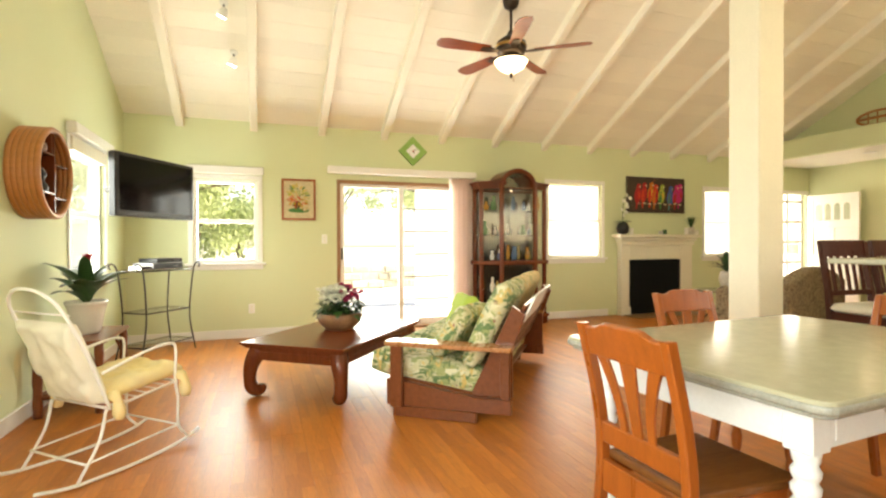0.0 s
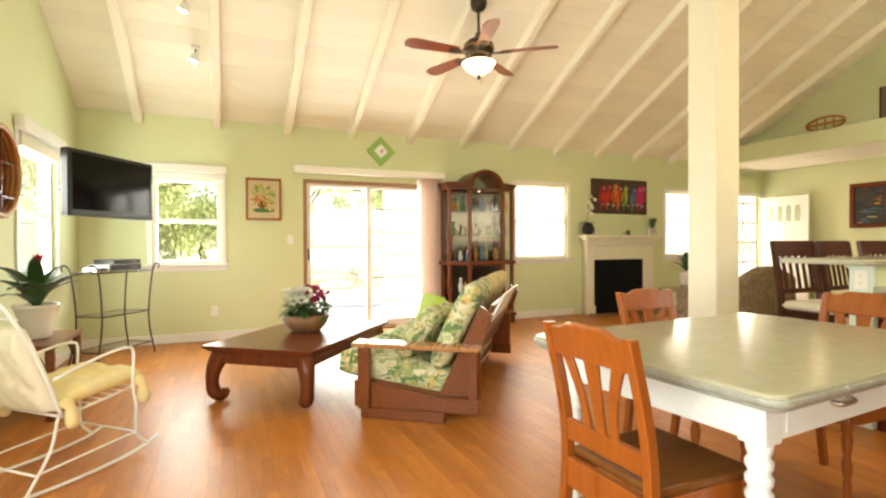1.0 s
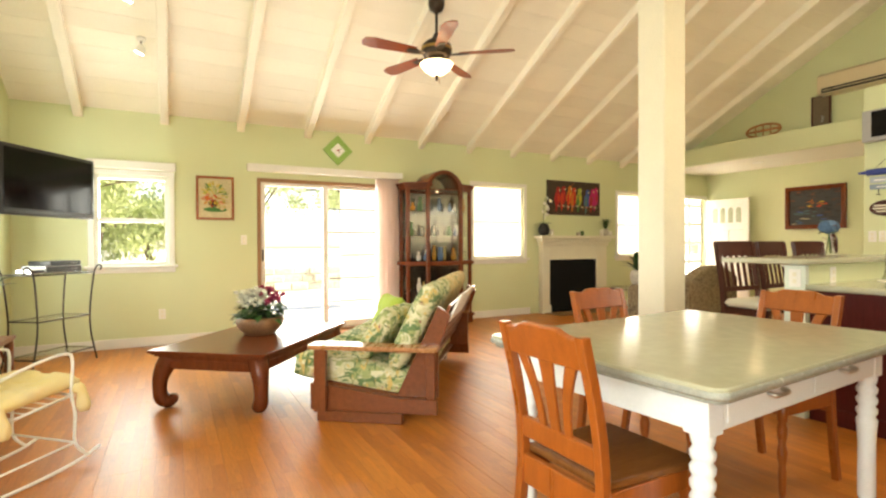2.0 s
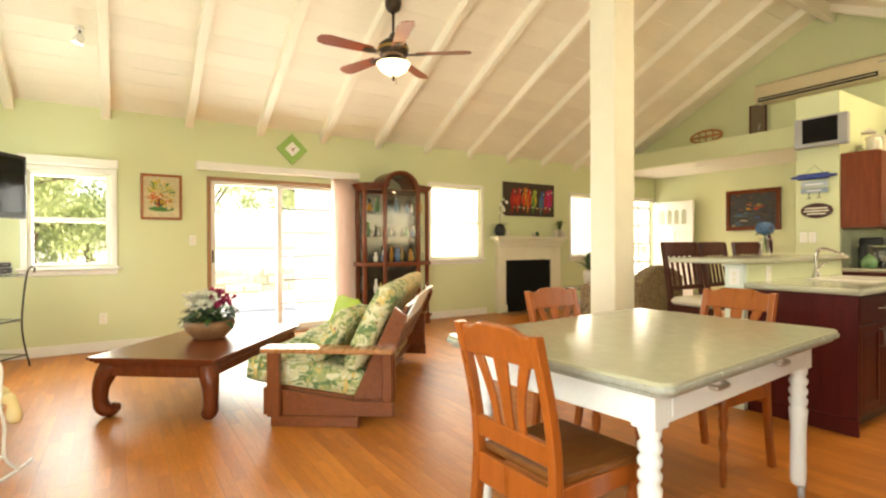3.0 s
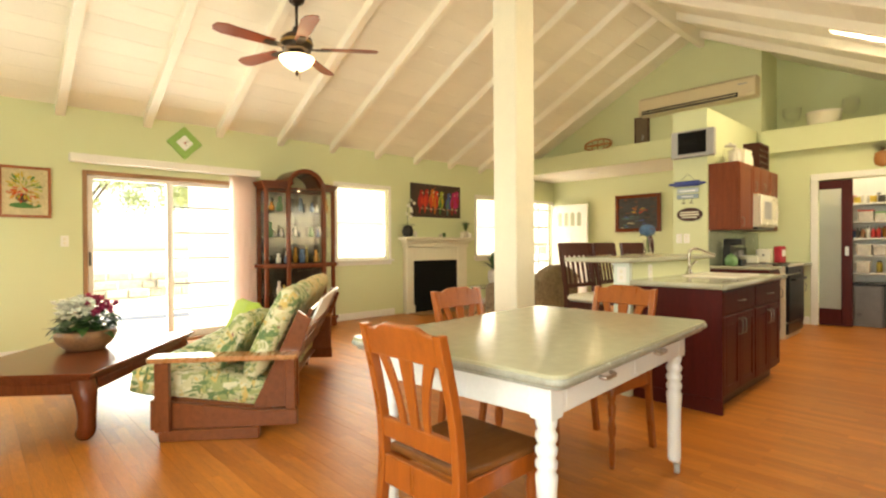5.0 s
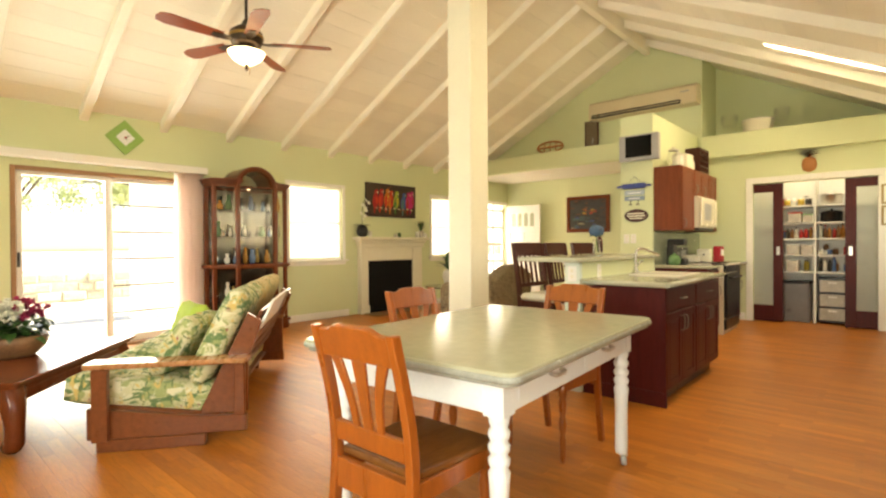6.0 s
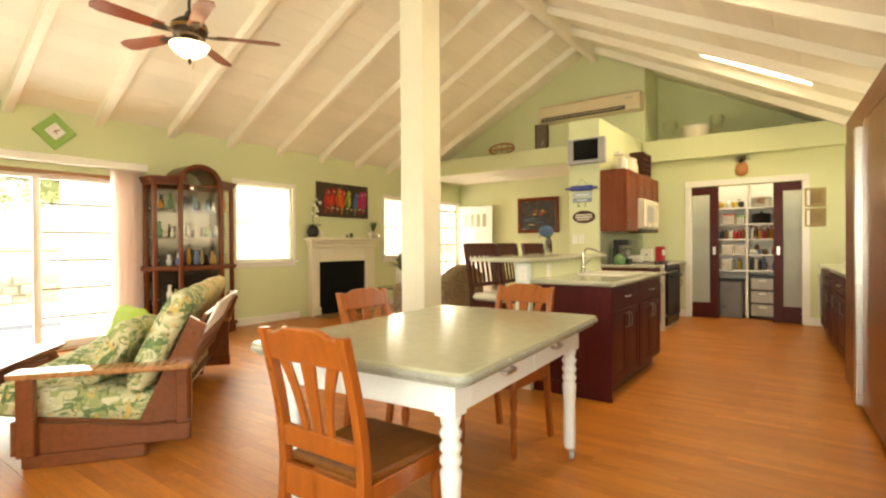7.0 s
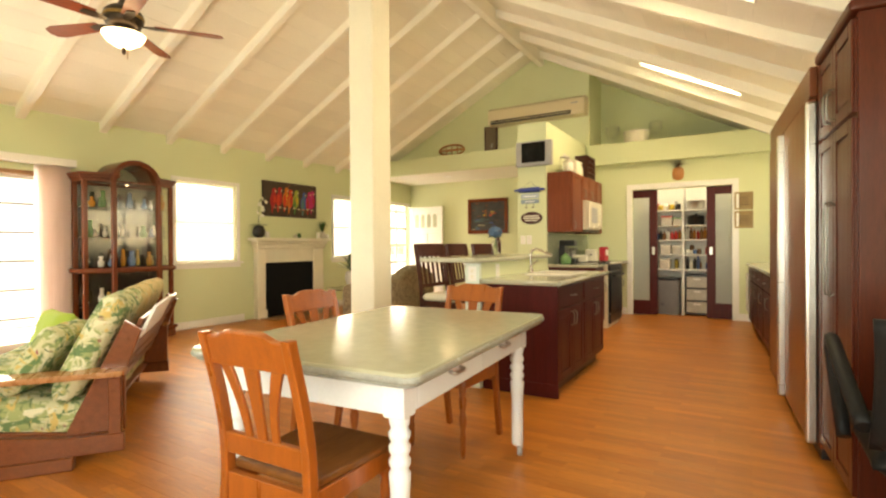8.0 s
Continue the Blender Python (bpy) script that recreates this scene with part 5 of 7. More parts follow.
def dining_table():
    t = thing("dining_table", "white turned-leg dining table with a glossy grey-green stone top", "dining table", pose(1.988, 1.432, 0, 0, 0, 4.1))
    L, W = 0.735, 0.505
    part("tabletop", slab(rounded(-L, L, -W, W, 0.05, 5), 0.728, 0.765, 0.006, 2), M["stonetop"], t)
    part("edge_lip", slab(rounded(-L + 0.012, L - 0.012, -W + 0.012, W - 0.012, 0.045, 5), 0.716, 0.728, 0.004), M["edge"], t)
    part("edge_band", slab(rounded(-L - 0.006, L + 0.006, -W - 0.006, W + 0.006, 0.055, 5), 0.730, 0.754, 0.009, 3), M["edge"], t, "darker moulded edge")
    i, j = 0.125, 0.125
    for y in (-W + i - 0.026, W - i + 0.026):
        a = part("apron", box(-L + j + 0.0405, L - j - 0.0405, y - 0.012, y + 0.012, 0.60, 0.716, 0.003), M["tablewhite"], t)
        for k in (-1, 1):
            d = part("drawer_front", box(k * 0.285 - 0.265, k * 0.285 + 0.265, y - 0.015 if y < 0 else y + 0.012, y - 0.012 if y < 0 else y + 0.015, 0.618, 0.70, 0.004), M["tablewhite"], a)
    for x in (-L + j - 0.027, L - j + 0.027):
        part("apron", box(x - 0.012, x + 0.012, -W + i + 0.0405, W - i - 0.0405, 0.60, 0.716, 0.003), M["tablewhite"], t)
    for k in (-1, 1):
        pull = tube(bend([(k * 0.27 - 0.045, -W + i - 0.042, 0.672), (k * 0.27 - 0.038, -W + i - 0.066, 0.668), (k * 0.27 + 0.038, -W + i - 0.066, 0.668), (k * 0.27 + 0.045, -W + i - 0.042, 0.672)], 4), 0.0075)
        part("drawer_pull", pull, M["steel"], t, "small metal drawer pull")
    prof = [(q * 0.80, z) for q, z in ((0.034, 0.06), (0.040, 0.075), (0.039, 0.30), (0.043, 0.36), (0.047, 0.40), (0.036, 0.415), (0.045, 0.43), (0.047, 0.445), (0.035, 0.46), (0.045, 0.475), (0.047, 0.49), (0.035, 0.505), (0.045, 0.52), (0.047, 0.535), (0.035, 0.55), (0.042, 0.565), (0.045, 0.58), (0.045, 0.59))]
    for sx in (-1, 1):
        for sy in (-1, 1):
            at = (sx * (L - j), sy * (W - i), 0)
            g = part("leg", lathe(prof, 20, at), M["tablewhite"], t)
            part("leg_block", box(at[0] - 0.040, at[0] + 0.040, at[1] - 0.040, at[1] + 0.040, 0.59, 0.716, 0.003), M["tablewhite"], g)
            part("castor", turn(lathe([(0.025, -0.014), (0.030, -0.010), (0.030, 0.010), (0.025, 0.014)], 16), pose(at[0], at[1] - 0.012, 0.0305, 90, 0, 20)), M["grey"], g, "small metal castor")
            part("castor_fork", box(at[0] - 0.014, at[0] + 0.014, at[1] - 0.030, at[1] + 0.006, 0.045, 0.062, 0.003), M["steel"], g)


dining_table()


def dining_chair():
    """Honey-oak side chair; it faces +x, its back at x = -0.2."""
    c = thing("dining_chair", "honey-oak dining chair with a slatted back and dark seat", "chair", Matrix.Identity(4), "chairs round the table")
    w = 0.179
    for sy in (-1, 1):
        y = sy * w
        out = [(x, z) for x, _, z in bend([(-0.24, 0, 0.0), (-0.205, 0, 0.22), (-0.185, 0, 0.45), (-0.205, 0, 0.65), (-0.264, 0, 0.893)], 5)]
        poly = [(x - 0.018, z) for x, z in out] + [(x + 0.018, z) for x, z in reversed(out)]
        part("back_post", slab(poly, y - 0.016, y + 0.016, 0.005, 2, axis="y"), M["oak"], c)
        part("front_leg", lathe([(0.012, 0.0), (0.016, 0.03), (0.017, 0.12), (0.013, 0.15), (0.020, 0.18), (0.022, 0.21), (0.014, 0.25), (0.020, 0.28), (0.022, 0.32), (0.015, 0.345), (0.022, 0.355), (0.022, 0.44)], 14, (0.185, sy * (w - 0.008), 0)), M["oak"], c)
        part("side_rail", box(-0.18, 0.18, y - 0.011, y + 0.011, 0.375, 0.44, 0.003), M["oak"], c)
    part("front_rail", box(0.175, 0.197, -w + 0.03, w - 0.03, 0.375, 0.44, 0.003), M["oak"], c)
    part("rear_rail", box(-0.20, -0.175, -w + 0.016, w - 0.016, 0.34, 0.44, 0.003), M["oak"], c)
    part("seat", slab([(-0.17, -0.178), (0.215, -0.205), (0.228, -0.17), (0.228, 0.17), (0.215, 0.205), (-0.17, 0.178)], 0.44, 0.466, 0.009, 2), M["oakseat"], c, "dark worn wooden seat")
    # the crest sits between the posts: level ends and a broad raised middle
    n = 20
    top = []
    for i in range(n + 1):
        u = -1 + 2 * i / n
        rise = max(0.0, min(1.0, (0.78 - abs(u)) / 0.36))
        top.append((u * (w - 0.014), 0.889 + 0.020 * rise * rise * (3 - 2 * rise)))
    crest = [(-(w - 0.014), 0.795), (w - 0.014, 0.795)] + list(reversed(top))
    tilt = Matrix.Translation((-0.236, 0, 0.785)) @ Matrix.Rotation(radians(-13.5), 4, "Y") @ Matrix.Translation((0, 0, -0.785))
    part("crest_rail", turn(slab(crest, -0.012, 0.012, 0.005, 2, axis="x"), tilt), M["oak"], c)
    part("lower_rail", turn(box(-0.012, 0.012, -w + 0.016, w - 0.016, -0.035, 0.035, 0.004), pose(-0.192, 0, 0.535, 0, -5)), M["oak"], c)
    # three splats fan out: a broad one in the middle, two curved ones beside it
    lean = Matrix.Translation((-0.196, 0, 0.56)) @ Matrix.Rotation(radians(-10.5), 4, "Y") @ Matrix.Translation((0, 0, -0.56))
    for yb, yt, hb, ht in ((-0.058, -0.112, 0.014, 0.024), (0.0, 0.0, 0.019, 0.032), (0.058, 0.112, 0.014, 0.024)):
        lo, hi = [], []
        for i in range(9):
            u = i / 8
            cy = yb + (yt - yb) * u ** 1.9
            hw = hb + (ht - hb) * u ** 1.6
            lo.append((cy - hw, 0.565 + 0.235 * u))
            hi.append((cy + hw, 0.565 + 0.235 * u))
        part("splat", turn(slab(lo + list(reversed(hi)), -0.006, 0.006, 0.002, 1, axis="x"), lean), M["oak"], c)
    return c


ch = dining_chair()
ch.matrix_world = pose(1.278, 1.282, 0, 0, 0, 1)
copy_thing(ch, pose(2.125, 1.875, 0, 0, 0, -88))
copy_thing(ch, pose(2.63, 1.50, 0, 0, 0, 178))


# ---- ceiling fan and spots ----
def ceiling_fan():
    f = thing("ceiling_fan", "five-bladed ceiling fan with reddish wooden blades and a lit glass bowl", "ceiling fan", pose(2.42, 4.66, 0))
    zc = roof_z(4.66) - 0.115
    part("canopy", lathe([(0.03, -0.10), (0.07, -0.07), (0.085, -0.02), (0.085, 0.03)], 20, (0, 0, zc)), M["fanbody"], f)
    part("downrod", tube([(0, 0, 3.30), (0, 0, zc - 0.08)], 0.014, 10), M["fanbody"], f)
    part("motor_housing", lathe([(0.05, 3.05), (0.13, 3.07), (0.155, 3.12), (0.15, 3.19), (0.10, 3.235), (0.05, 3.26), (0.03, 3.31)], 28), M["fanbody"], f)
    part("brass_band", lathe([(0.157, 3.135), (0.161, 3.15), (0.157, 3.165)], 28), M["brass"], f)
    part("light_fitter", lathe([(0.13, 3.00), (0.10, 3.03), (0.06, 3.055)], 24), M["fanbody"], f)
    part("glass_bowl", lathe([(0.01, 2.885), (0.07, 2.90), (0.13, 2.94), (0.165, 2.99), (0.17, 3.003)], 28), M["lampglow"], f, "glowing frosted glass bowl")
    part("finial", lathe([(0.006, 2.83), (0.018, 2.85), (0.012, 2.875), (0.02, 2.89)], 12), M["fanbody"], f)
    part("pull_chain", tube([(0.03, 0, 2.89), (0.03, 0, 2.80)], 0.003, 6), M["brass"], f)
    for k in range(5):
        a = 36 + 72 * k
        b = part("blade", turn(slab([(0.24, -0.06), (0.70, -0.085), (0.78, -0.06), (0.80, 0.0), (0.78, 0.06), (0.70, 0.085), (0.24, 0.06)], -0.004, 0.004, 0.002, 1), pose(0, 0, 3.10, 0, 0, a) @ pose(0, 0, 0, 11)), M["blade"], f)
        part("blade_iron", turn(slab([(0.12, -0.02), (0.24, -0.045), (0.33, -0.03), (0.33, 0.03), (0.24, 0.045), (0.12, 0.02)], -0.012, -0.005, 0.001, 1), pose(0, 0, 3.10, 0, 0, a) @ pose(0, 0, 0, 8)), M["fanbody"], b)


ceiling_fan()
FL = bpy.data.lights.new("fan_lamp", "POINT")
FL.energy, FL.shadow_soft_size, FL.color = 1.2, 0.17, (1.0, 0.78, 0.5)
new("fan_lamp", FL).location = (2.42, 4.66, 2.76)
for x_, y_ in ((-0.30, 5.25), (-0.24, 5.78)):
    z_ = roof_z(y_)
    sp = thing("spot_light", "small white ceiling spotlight, switched on", "spotlight", pose(x_, y_, z_), "ceiling spots")
    part("mount", turn(lathe([(0.035, -0.02), (0.04, -0.012), (0.04, 0.01)], 16), pose(0, 0, 0, -27)), M["white"], sp)
    part("stem", tube([(0, 0, -0.01), (0, 0.0, -0.07)], 0.008), M["iron"], sp)
    part("head", turn(lathe([(0.045, -0.05), (0.042, 0.0), (0.02, 0.04)], 18), pose(0, 0, -0.09, 25, 0, 60)), M["white"], sp)
    part("lens", turn(lathe([(0.038, -0.054), (0.038, -0.0505)], 18), pose(0, 0, -0.09, 25, 0, 60)), M["spotglow"], sp)

# ---- kitchen ----


def pull(bm, x, y, z, w=0.10, upright=False):
    if upright:
        return tube(bend([(x, y, z - w / 2), (x, y - 0.028, z - w / 2 + 0.012), (x, y - 0.028, z + w / 2 - 0.012), (x, y, z + w / 2)], 3), 0.005, 6, bm)
    return tube(bend([(x - w / 2, y, z), (x - w / 2 + 0.012, y - 0.028, z), (x + w / 2 - 0.012, y - 0.028, z), (x + w / 2, y, z)], 3), 0.005, 6, bm)


def panel_door(parent, x0, x1, z0, z1, y, m, handle=None, name="door"):
    """A framed door with a raised field, its front at y (facing -y)."""
    s = 0.055
    d = part(name, box(x0, x1, y, y + 0.012, z0, z1, 0.002), M[m], parent)
    for a, b, c, e in ((x0, x0 + s, z0, z1), (x1 - s, x1, z0, z1), (x0 + s, x1 - s, z0, z0 + s), (x0 + s, x1 - s, z1 - s, z1)):
        part("door_frame", box(a, b, y - 0.010, y - 0.0002, c, e, 0.003), M[m], d)
    if x1 - x0 > 0.17 and z1 - z0 > 0.2:
        part("raised_field", box(x0 + s + 0.012, x1 - s - 0.012, y - 0.007, y - 0.0002, z0 + s + 0.012, z1 - s - 0.012, 0.006, 2), M[m], d)
    if handle:
        part("handle", pull(None, handle[0], y - 0.010, handle[1], handle[2] if len(handle) > 2 else 0.11, True), M["pewter"], d, "brushed metal handle")
    return d


def base_unit(at, w, depth, label, m="cherry", height=0.842, drawer=True, doors=1):
    """A floor cabinet; its front faces -y, its left corner at the origin."""
    u = thing("base_cabinet", label, "cabinet", at, "kitchen base cabinets")
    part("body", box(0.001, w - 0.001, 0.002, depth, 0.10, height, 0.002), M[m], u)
    part("toe_kick", box(0.001, w - 0.001, 0.06, depth - 0.02, 0.0, 0.10, 0), M["espresso"], u)
    top = height - 0.02
    if drawer:
        d = part("drawer", box(0.012, w - 0.012, -0.016, 0.0, top - 0.15, top, 0.004, 2), M[m], u)
        part("handle", pull(None, w / 2, -0.016, top - 0.075), M["pewter"], d, "brushed metal handle")
        top -= 0.17
    dw = (w - 0.024) / doors
    for k in range(doors):
        a = 0.012 + k * dw
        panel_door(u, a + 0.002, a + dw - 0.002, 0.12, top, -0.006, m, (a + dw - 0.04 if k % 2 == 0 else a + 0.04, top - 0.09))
    return u


# island: four units, its end panel towards the dining table
for k in range(2):
    base_unit(pose(3.72 + 0.7125 * k, 1.235, 0), 0.7125, 0.60, "cherry-red island cabinet with a drawer over a panelled door", height=0.842, drawer=True, doors=2)
iep = thing("island_end_panel", "plain cherry-red end panel of the island", "panel", Matrix.Identity(4))
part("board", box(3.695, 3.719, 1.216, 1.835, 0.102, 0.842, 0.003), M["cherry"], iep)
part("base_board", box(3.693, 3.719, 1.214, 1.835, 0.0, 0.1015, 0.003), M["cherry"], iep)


def holed_top(x0, x1, y0, y1, hx0, hx1, hy0, hy1, z0, z1):
    bm = bmesh.new()
    for a, b, c, d in ((x0, x1, y0, hy0), (x0, x1, hy1, y1), (x0, hx0, hy0, hy1), (hx1, x1, hy0, hy1)):
        bx(bm, a, b, c, d, z0, z1)
    bmesh.ops.remove_doubles(bm, verts=bm.verts, dist=1e-4)
    return bm


it = thing("island_worktop", "grey-green solid worktop on the kitchen island", "worktop", Matrix.Identity(4))
part("slab", holed_top(3.65, 5.19, 1.19, 1.838, 4.35, 4.95, 1.34, 1.72, 0.844, 0.882), M["counter"], it)
part("front_edge", tube([(3.66, 1.192, 0.863), (5.18, 1.192, 0.863)], 0.019, 10), M["counter"], it)
part("end_edge", tube([(3.652, 1.20, 0.863), (3.652, 1.83, 0.863)], 0.019, 10), M["counter"], it)
sk = thing("sink", "white inset kitchen sink in the island worktop", "sink", Matrix.Identity(4))
part("rim", slab(rounded(4.33, 4.97, 1.32, 1.74, 0.05), 0.8825, 0.892, 0.004), M["pot"], sk)
part("bowl", box(4.37, 4.93, 1.36, 1.70, 0.73, 0.8822, 0.02, 2), M["pot"], sk)
fc = thing("faucet", "chrome gooseneck kitchen faucet beside the sink", "faucet", pose(4.62, 1.775, 0.882))
part("base", lathe([(0.03, 0), (0.03, 0.015), (0.018, 0.04), (0.016, 0.07)], 16), M["chrome"], fc)
part("spout", tube(bend([(0, 0, 0.06), (0.0, 0, 0.17), (0.015, -0.01, 0.215), (0.06, -0.04, 0.225), (0.15, -0.10, 0.19), (0.20, -0.14, 0.165)], 5), 0.012, 10), M["chrome"], fc)
part("lever", tube([(0.0, 0.0, 0.06), (0.07, -0.02, 0.11), (0.10, -0.03, 0.115)], 0.007), M["chrome"], fc)

pw = built("pony_wall", box(3.70, 5.30, 1.84, 1.93, 0, 1.01, 0.004), M["wall"])
tagged(built("pony_wall_end", box(3.660, 3.698, 1.84, 1.975, 0, 1.01, 0.006), M["mint"]), "pale mint trim on the end of the half wall")
bt = thing("breakfast_bar", "grey-green raised bar counter on the half wall", "bar counter", Matrix.Identity(4))
part("slab", slab(rounded(3.55, 5.36, 1.80, 2.36, 0.04), 1.012, 1.048, 0.012, 3), M["counter"], bt)
for x in (4.0, 4.9):
    part("bracket", slab([(1.93, 1.01), (2.20, 1.01), (1.93, 0.78)], x, x + 0.03, axis="x"), M["white"], bt)


def plate(name, at, label, n=2):
    p = thing(name, label, "switch plate", at)
    part("cover", box(-0.037, 0.037, -0.006, 0, -0.06, 0.06, 0.003), M["white"], p)
    for k in range(n):
        part("toggle", box(-0.012, 0.012, -0.010, -0.006, -0.035 + 0.045 * k, -0.008 + 0.045 * k, 0.002), M["cream"], p)


plate("outlet", pose(3.99, 1.838, 0.93), "white double power outlet on the half wall")
plate("outlet", pose(3.659, 1.905, 0.92, 0, 0, -90), "white double outlet on the end of the half wall")
plate("light_switch", pose(6.648, 2.57, 1.22, 0, 0, -90), "cream light switch plate on the stub wall")
plate("light_switch", pose(6.648, 2.66, 1.22, 0, 0, -90), "cream light switch plate on the stub wall")
plate("light_switch", pose(0.79, YN - 0.002, 1.22), "cream light switch beside the sliding door")
plate("outlet", pose(-0.1, YN - 0.002, 0.36), "cream power outlet low on the wall")


def bar_chair():
    c = thing("bar_stool", "dark espresso bar chair with a slatted back and pale seat", "bar stool", Matrix.Identity(4), "chairs at the bar")
    w = 0.225
    for sx in (-1, 1):
        post = [(0.20, 0), (0.19, 0.6), (0.20, 0.75), (0.265, 1.16)]
        poly = [(y - 0.018, z) for y, z in post] + [(y + 0.02, z) for y, z in reversed(post)]
        part("back_post", slab(poly, sx * w - 0.018, sx * w + 0.018, axis="x"), M["espresso"], c)
        part("front_leg", box(sx * w - 0.018, sx * w + 0.018, -0.20, -0.164, 0, 0.62, 0.003), M["espresso"], c)
        part("side_rail", box(sx * w - 0.010, sx * w + 0.010, -0.17, 0.18, 0.56, 0.62, 0.002), M["espresso"], c)
        part("foot_rail", box(sx * w - 0.010, sx * w + 0.010, -0.17, 0.18, 0.22, 0.25, 0.002), M["espresso"], c)
    part("foot_rail", box(-w, w, -0.19, -0.17, 0.28, 0.31, 0.002), M["espresso"], c)
    part("seat", cushion(-0.24, 0.24, -0.21, 0.20, 0.61, 0.69, 0.4), M["ivory"], c, "pale upholstered seat")
    part("crest_rail", turn(box(-w - 0.02, w + 0.02, -0.012, 0.012, -0.07, 0.06, 0.006, 2), pose(0, 0.262, 1.11, -9)), M["espresso"], c)
    part("lower_rail", box(-w, w, 0.19, 0.21, 0.74, 0.78, 0.003), M["espresso"], c)
    for k in range(5):
        part("slat", turn(box(-0.016, 0.016, -0.005, 0.005, 0, 0.31, 0.001), pose(-0.15 + 0.075 * k, 0.20, 0.77, -9)), M["espresso"], c)
    return c


bc = bar_chair()
bc.matrix_world = pose(4.36, 2.50, 0, 0, 0, -4)
copy_thing(bc, pose(4.98, 2.52, 0, 0, 0, 3))
copy_thing(bc, pose(5.60, 2.52, 0, 0, 0, -3))

# on the bar
hv = thing("flower_vase", "blue hydrangea in a clear glass vase on the bar", "vase", pose(4.78, 2.22, 1.048))
part("vase", lathe([(0.045, 0), (0.05, 0.01), (0.04, 0.06), (0.03, 0.10), (0.045, 0.15), (0.041, 0.15), (0.026, 0.10), (0.036, 0.05), (0.03, 0.015)], 18), M["glass"], hv)
rg = random.Random(17)
hb = bmesh.new()
for i in range(130):
    v = Vector((rg.gauss(0, 1), rg.gauss(0, 1), rg.gauss(0, 1))).normalized()
    c = Matrix.Translation(Vector((0, 0, 0.235)) + 0.068 * Vector((v.x, v.y, v.z * 0.75))) @ v.to_track_quat("Z", "Y").to_matrix().to_4x4()
    for k in range(4):
        merge(hb, leaf_blade(0.022, 0.022, (0.1, -0.2), 2), c @ pose(0, 0, 0, 0, -10, 90 * k))
tagged(part("blossom", hb, M["petal_b"], hv), kind="stuff")
for k in range(5):
    part("stem", tube([(0.02 * math.cos(k * 1.3), 0.02 * math.sin(k * 1.3), 0.02), (0.01 * math.sin(k), 0, 0.2)], 0.004, 6), M["green"], hv)
    part("leaf", turn(leaf_blade(0.09, 0.05, (0.5, -0.6)), pose(0, 0, 0.17, 0, -10, 72 * k)), M["green"], hv)
single("carved_bowl", turn(lathe([(0.03, -0.02), (0.10, -0.012), (0.125, 0.0), (0.10, 0.014), (0.02, 0.03)], 22), pose(4.98, 2.28, 1.175, 80, 0, 30)), M["espresso"], "dark round carved dish standing on the bar", "dish")

# ---- the stub wall: small television, signs ----
tv = thing("small_television", "small silver television fixed high on the stub wall", "television", pose(6.50, 2.44, 2.375, 0, 0, -90))
part("casing", box(-0.25, 0.25, -0.03, 0.05, -0.165, 0.165, 0.012, 2), M["grey"], tv)
part("screen", box(-0.165, 0.165, -0.034, -0.0305, -0.12, 0.145, 0.001), M["screen"], tv)
part("bracket", box(-0.06, 0.06, 0.05, 0.146, -0.06, 0.06, 0.004), M["iron"], tv)
sg = thing("rolling_pin_sign", "blue rolling-pin sign with pale boards hung below it", "wall sign", pose(6.647, 2.55, 0, 0, 0, -90))
blue = mat("blue_lacquer", (0.03, 0.06, 0.28), 0.4, vary=0.2)
part("rolling_pin", turn(lathe([(0.012, -0.22), (0.018, -0.17), (0.012, -0.15), (0.034, -0.145), (0.036, 0.145), (0.012, 0.15), (0.018, 0.17), (0.012, 0.22)], 16), pose(0, -0.04, 1.905, 0, 90)), blue, sg)
part("hanger", tube(bend([(-0.10, -0.02, 1.93), (-0.03, -0.012, 2.0), (0, -0.012, 2.03), (0.03, -0.012, 2.0), (0.10, -0.02, 1.93)], 4), 0.002), M["iron"], sg)
part("board", box(-0.13, 0.13, -0.02, -0.006, 1.79, 1.855, 0.003), mat("pale_blue_board", (0.42, 0.50, 0.55), 0.6, vary=0.15), sg)
part("board", box(-0.13, 0.13, -0.02, -0.006, 1.72, 1.775, 0.003), mat("blue_grey_board", (0.25, 0.33, 0.42), 0.6, vary=0.15), sg)
part("lettering_bar", box(-0.09, 0.09, -0.0225, -0.0205, 1.81, 1.825, 0), M["paper"], sg)
part("lettering_bar", box(-0.07, 0.07, -0.0225, -0.0205, 1.74, 1.752, 0), M["paper"], sg)
for k in (-1, 1):
    part("hook", tube(bend([(0.05 * k, -0.012, 1.72), (0.05 * k, -0.03, 1.68), (0.03 * k, -0.03, 1.66), (0.07 * k, -0.03, 1.665)], 3), 0.004), M["iron"], sg)
os_ = thing("oval_sign", "dark oval sign with pale lettering on the stub wall", "wall sign", pose(6.647, 2.53, 1.52, 0, 0, -90))
part("plaque", slab([(0.155 * math.cos(2 * math.pi * i / 28), 0.085 * math.sin(2 * math.pi * i / 28)) for i in range(28)], -0.018, 0, 0.004, 2, axis="y"), M["espresso"], os_)
part("lettering_bar", box(-0.11, 0.11, -0.0205, -0.0185, 0.018, 0.034, 0), M["cream"], os_)
part("lettering_bar", box(-0.12, 0.12, -0.0205, -0.0185, -0.012, 0.004, 0), M["cream"], os_)
part("lettering_bar", box(-0.09, 0.09, -0.0205, -0.0185, -0.042, -0.028, 0), M["cream"], os_)

# ---- stove side: wall cabinets, microwave, range ----
yw = 2.318


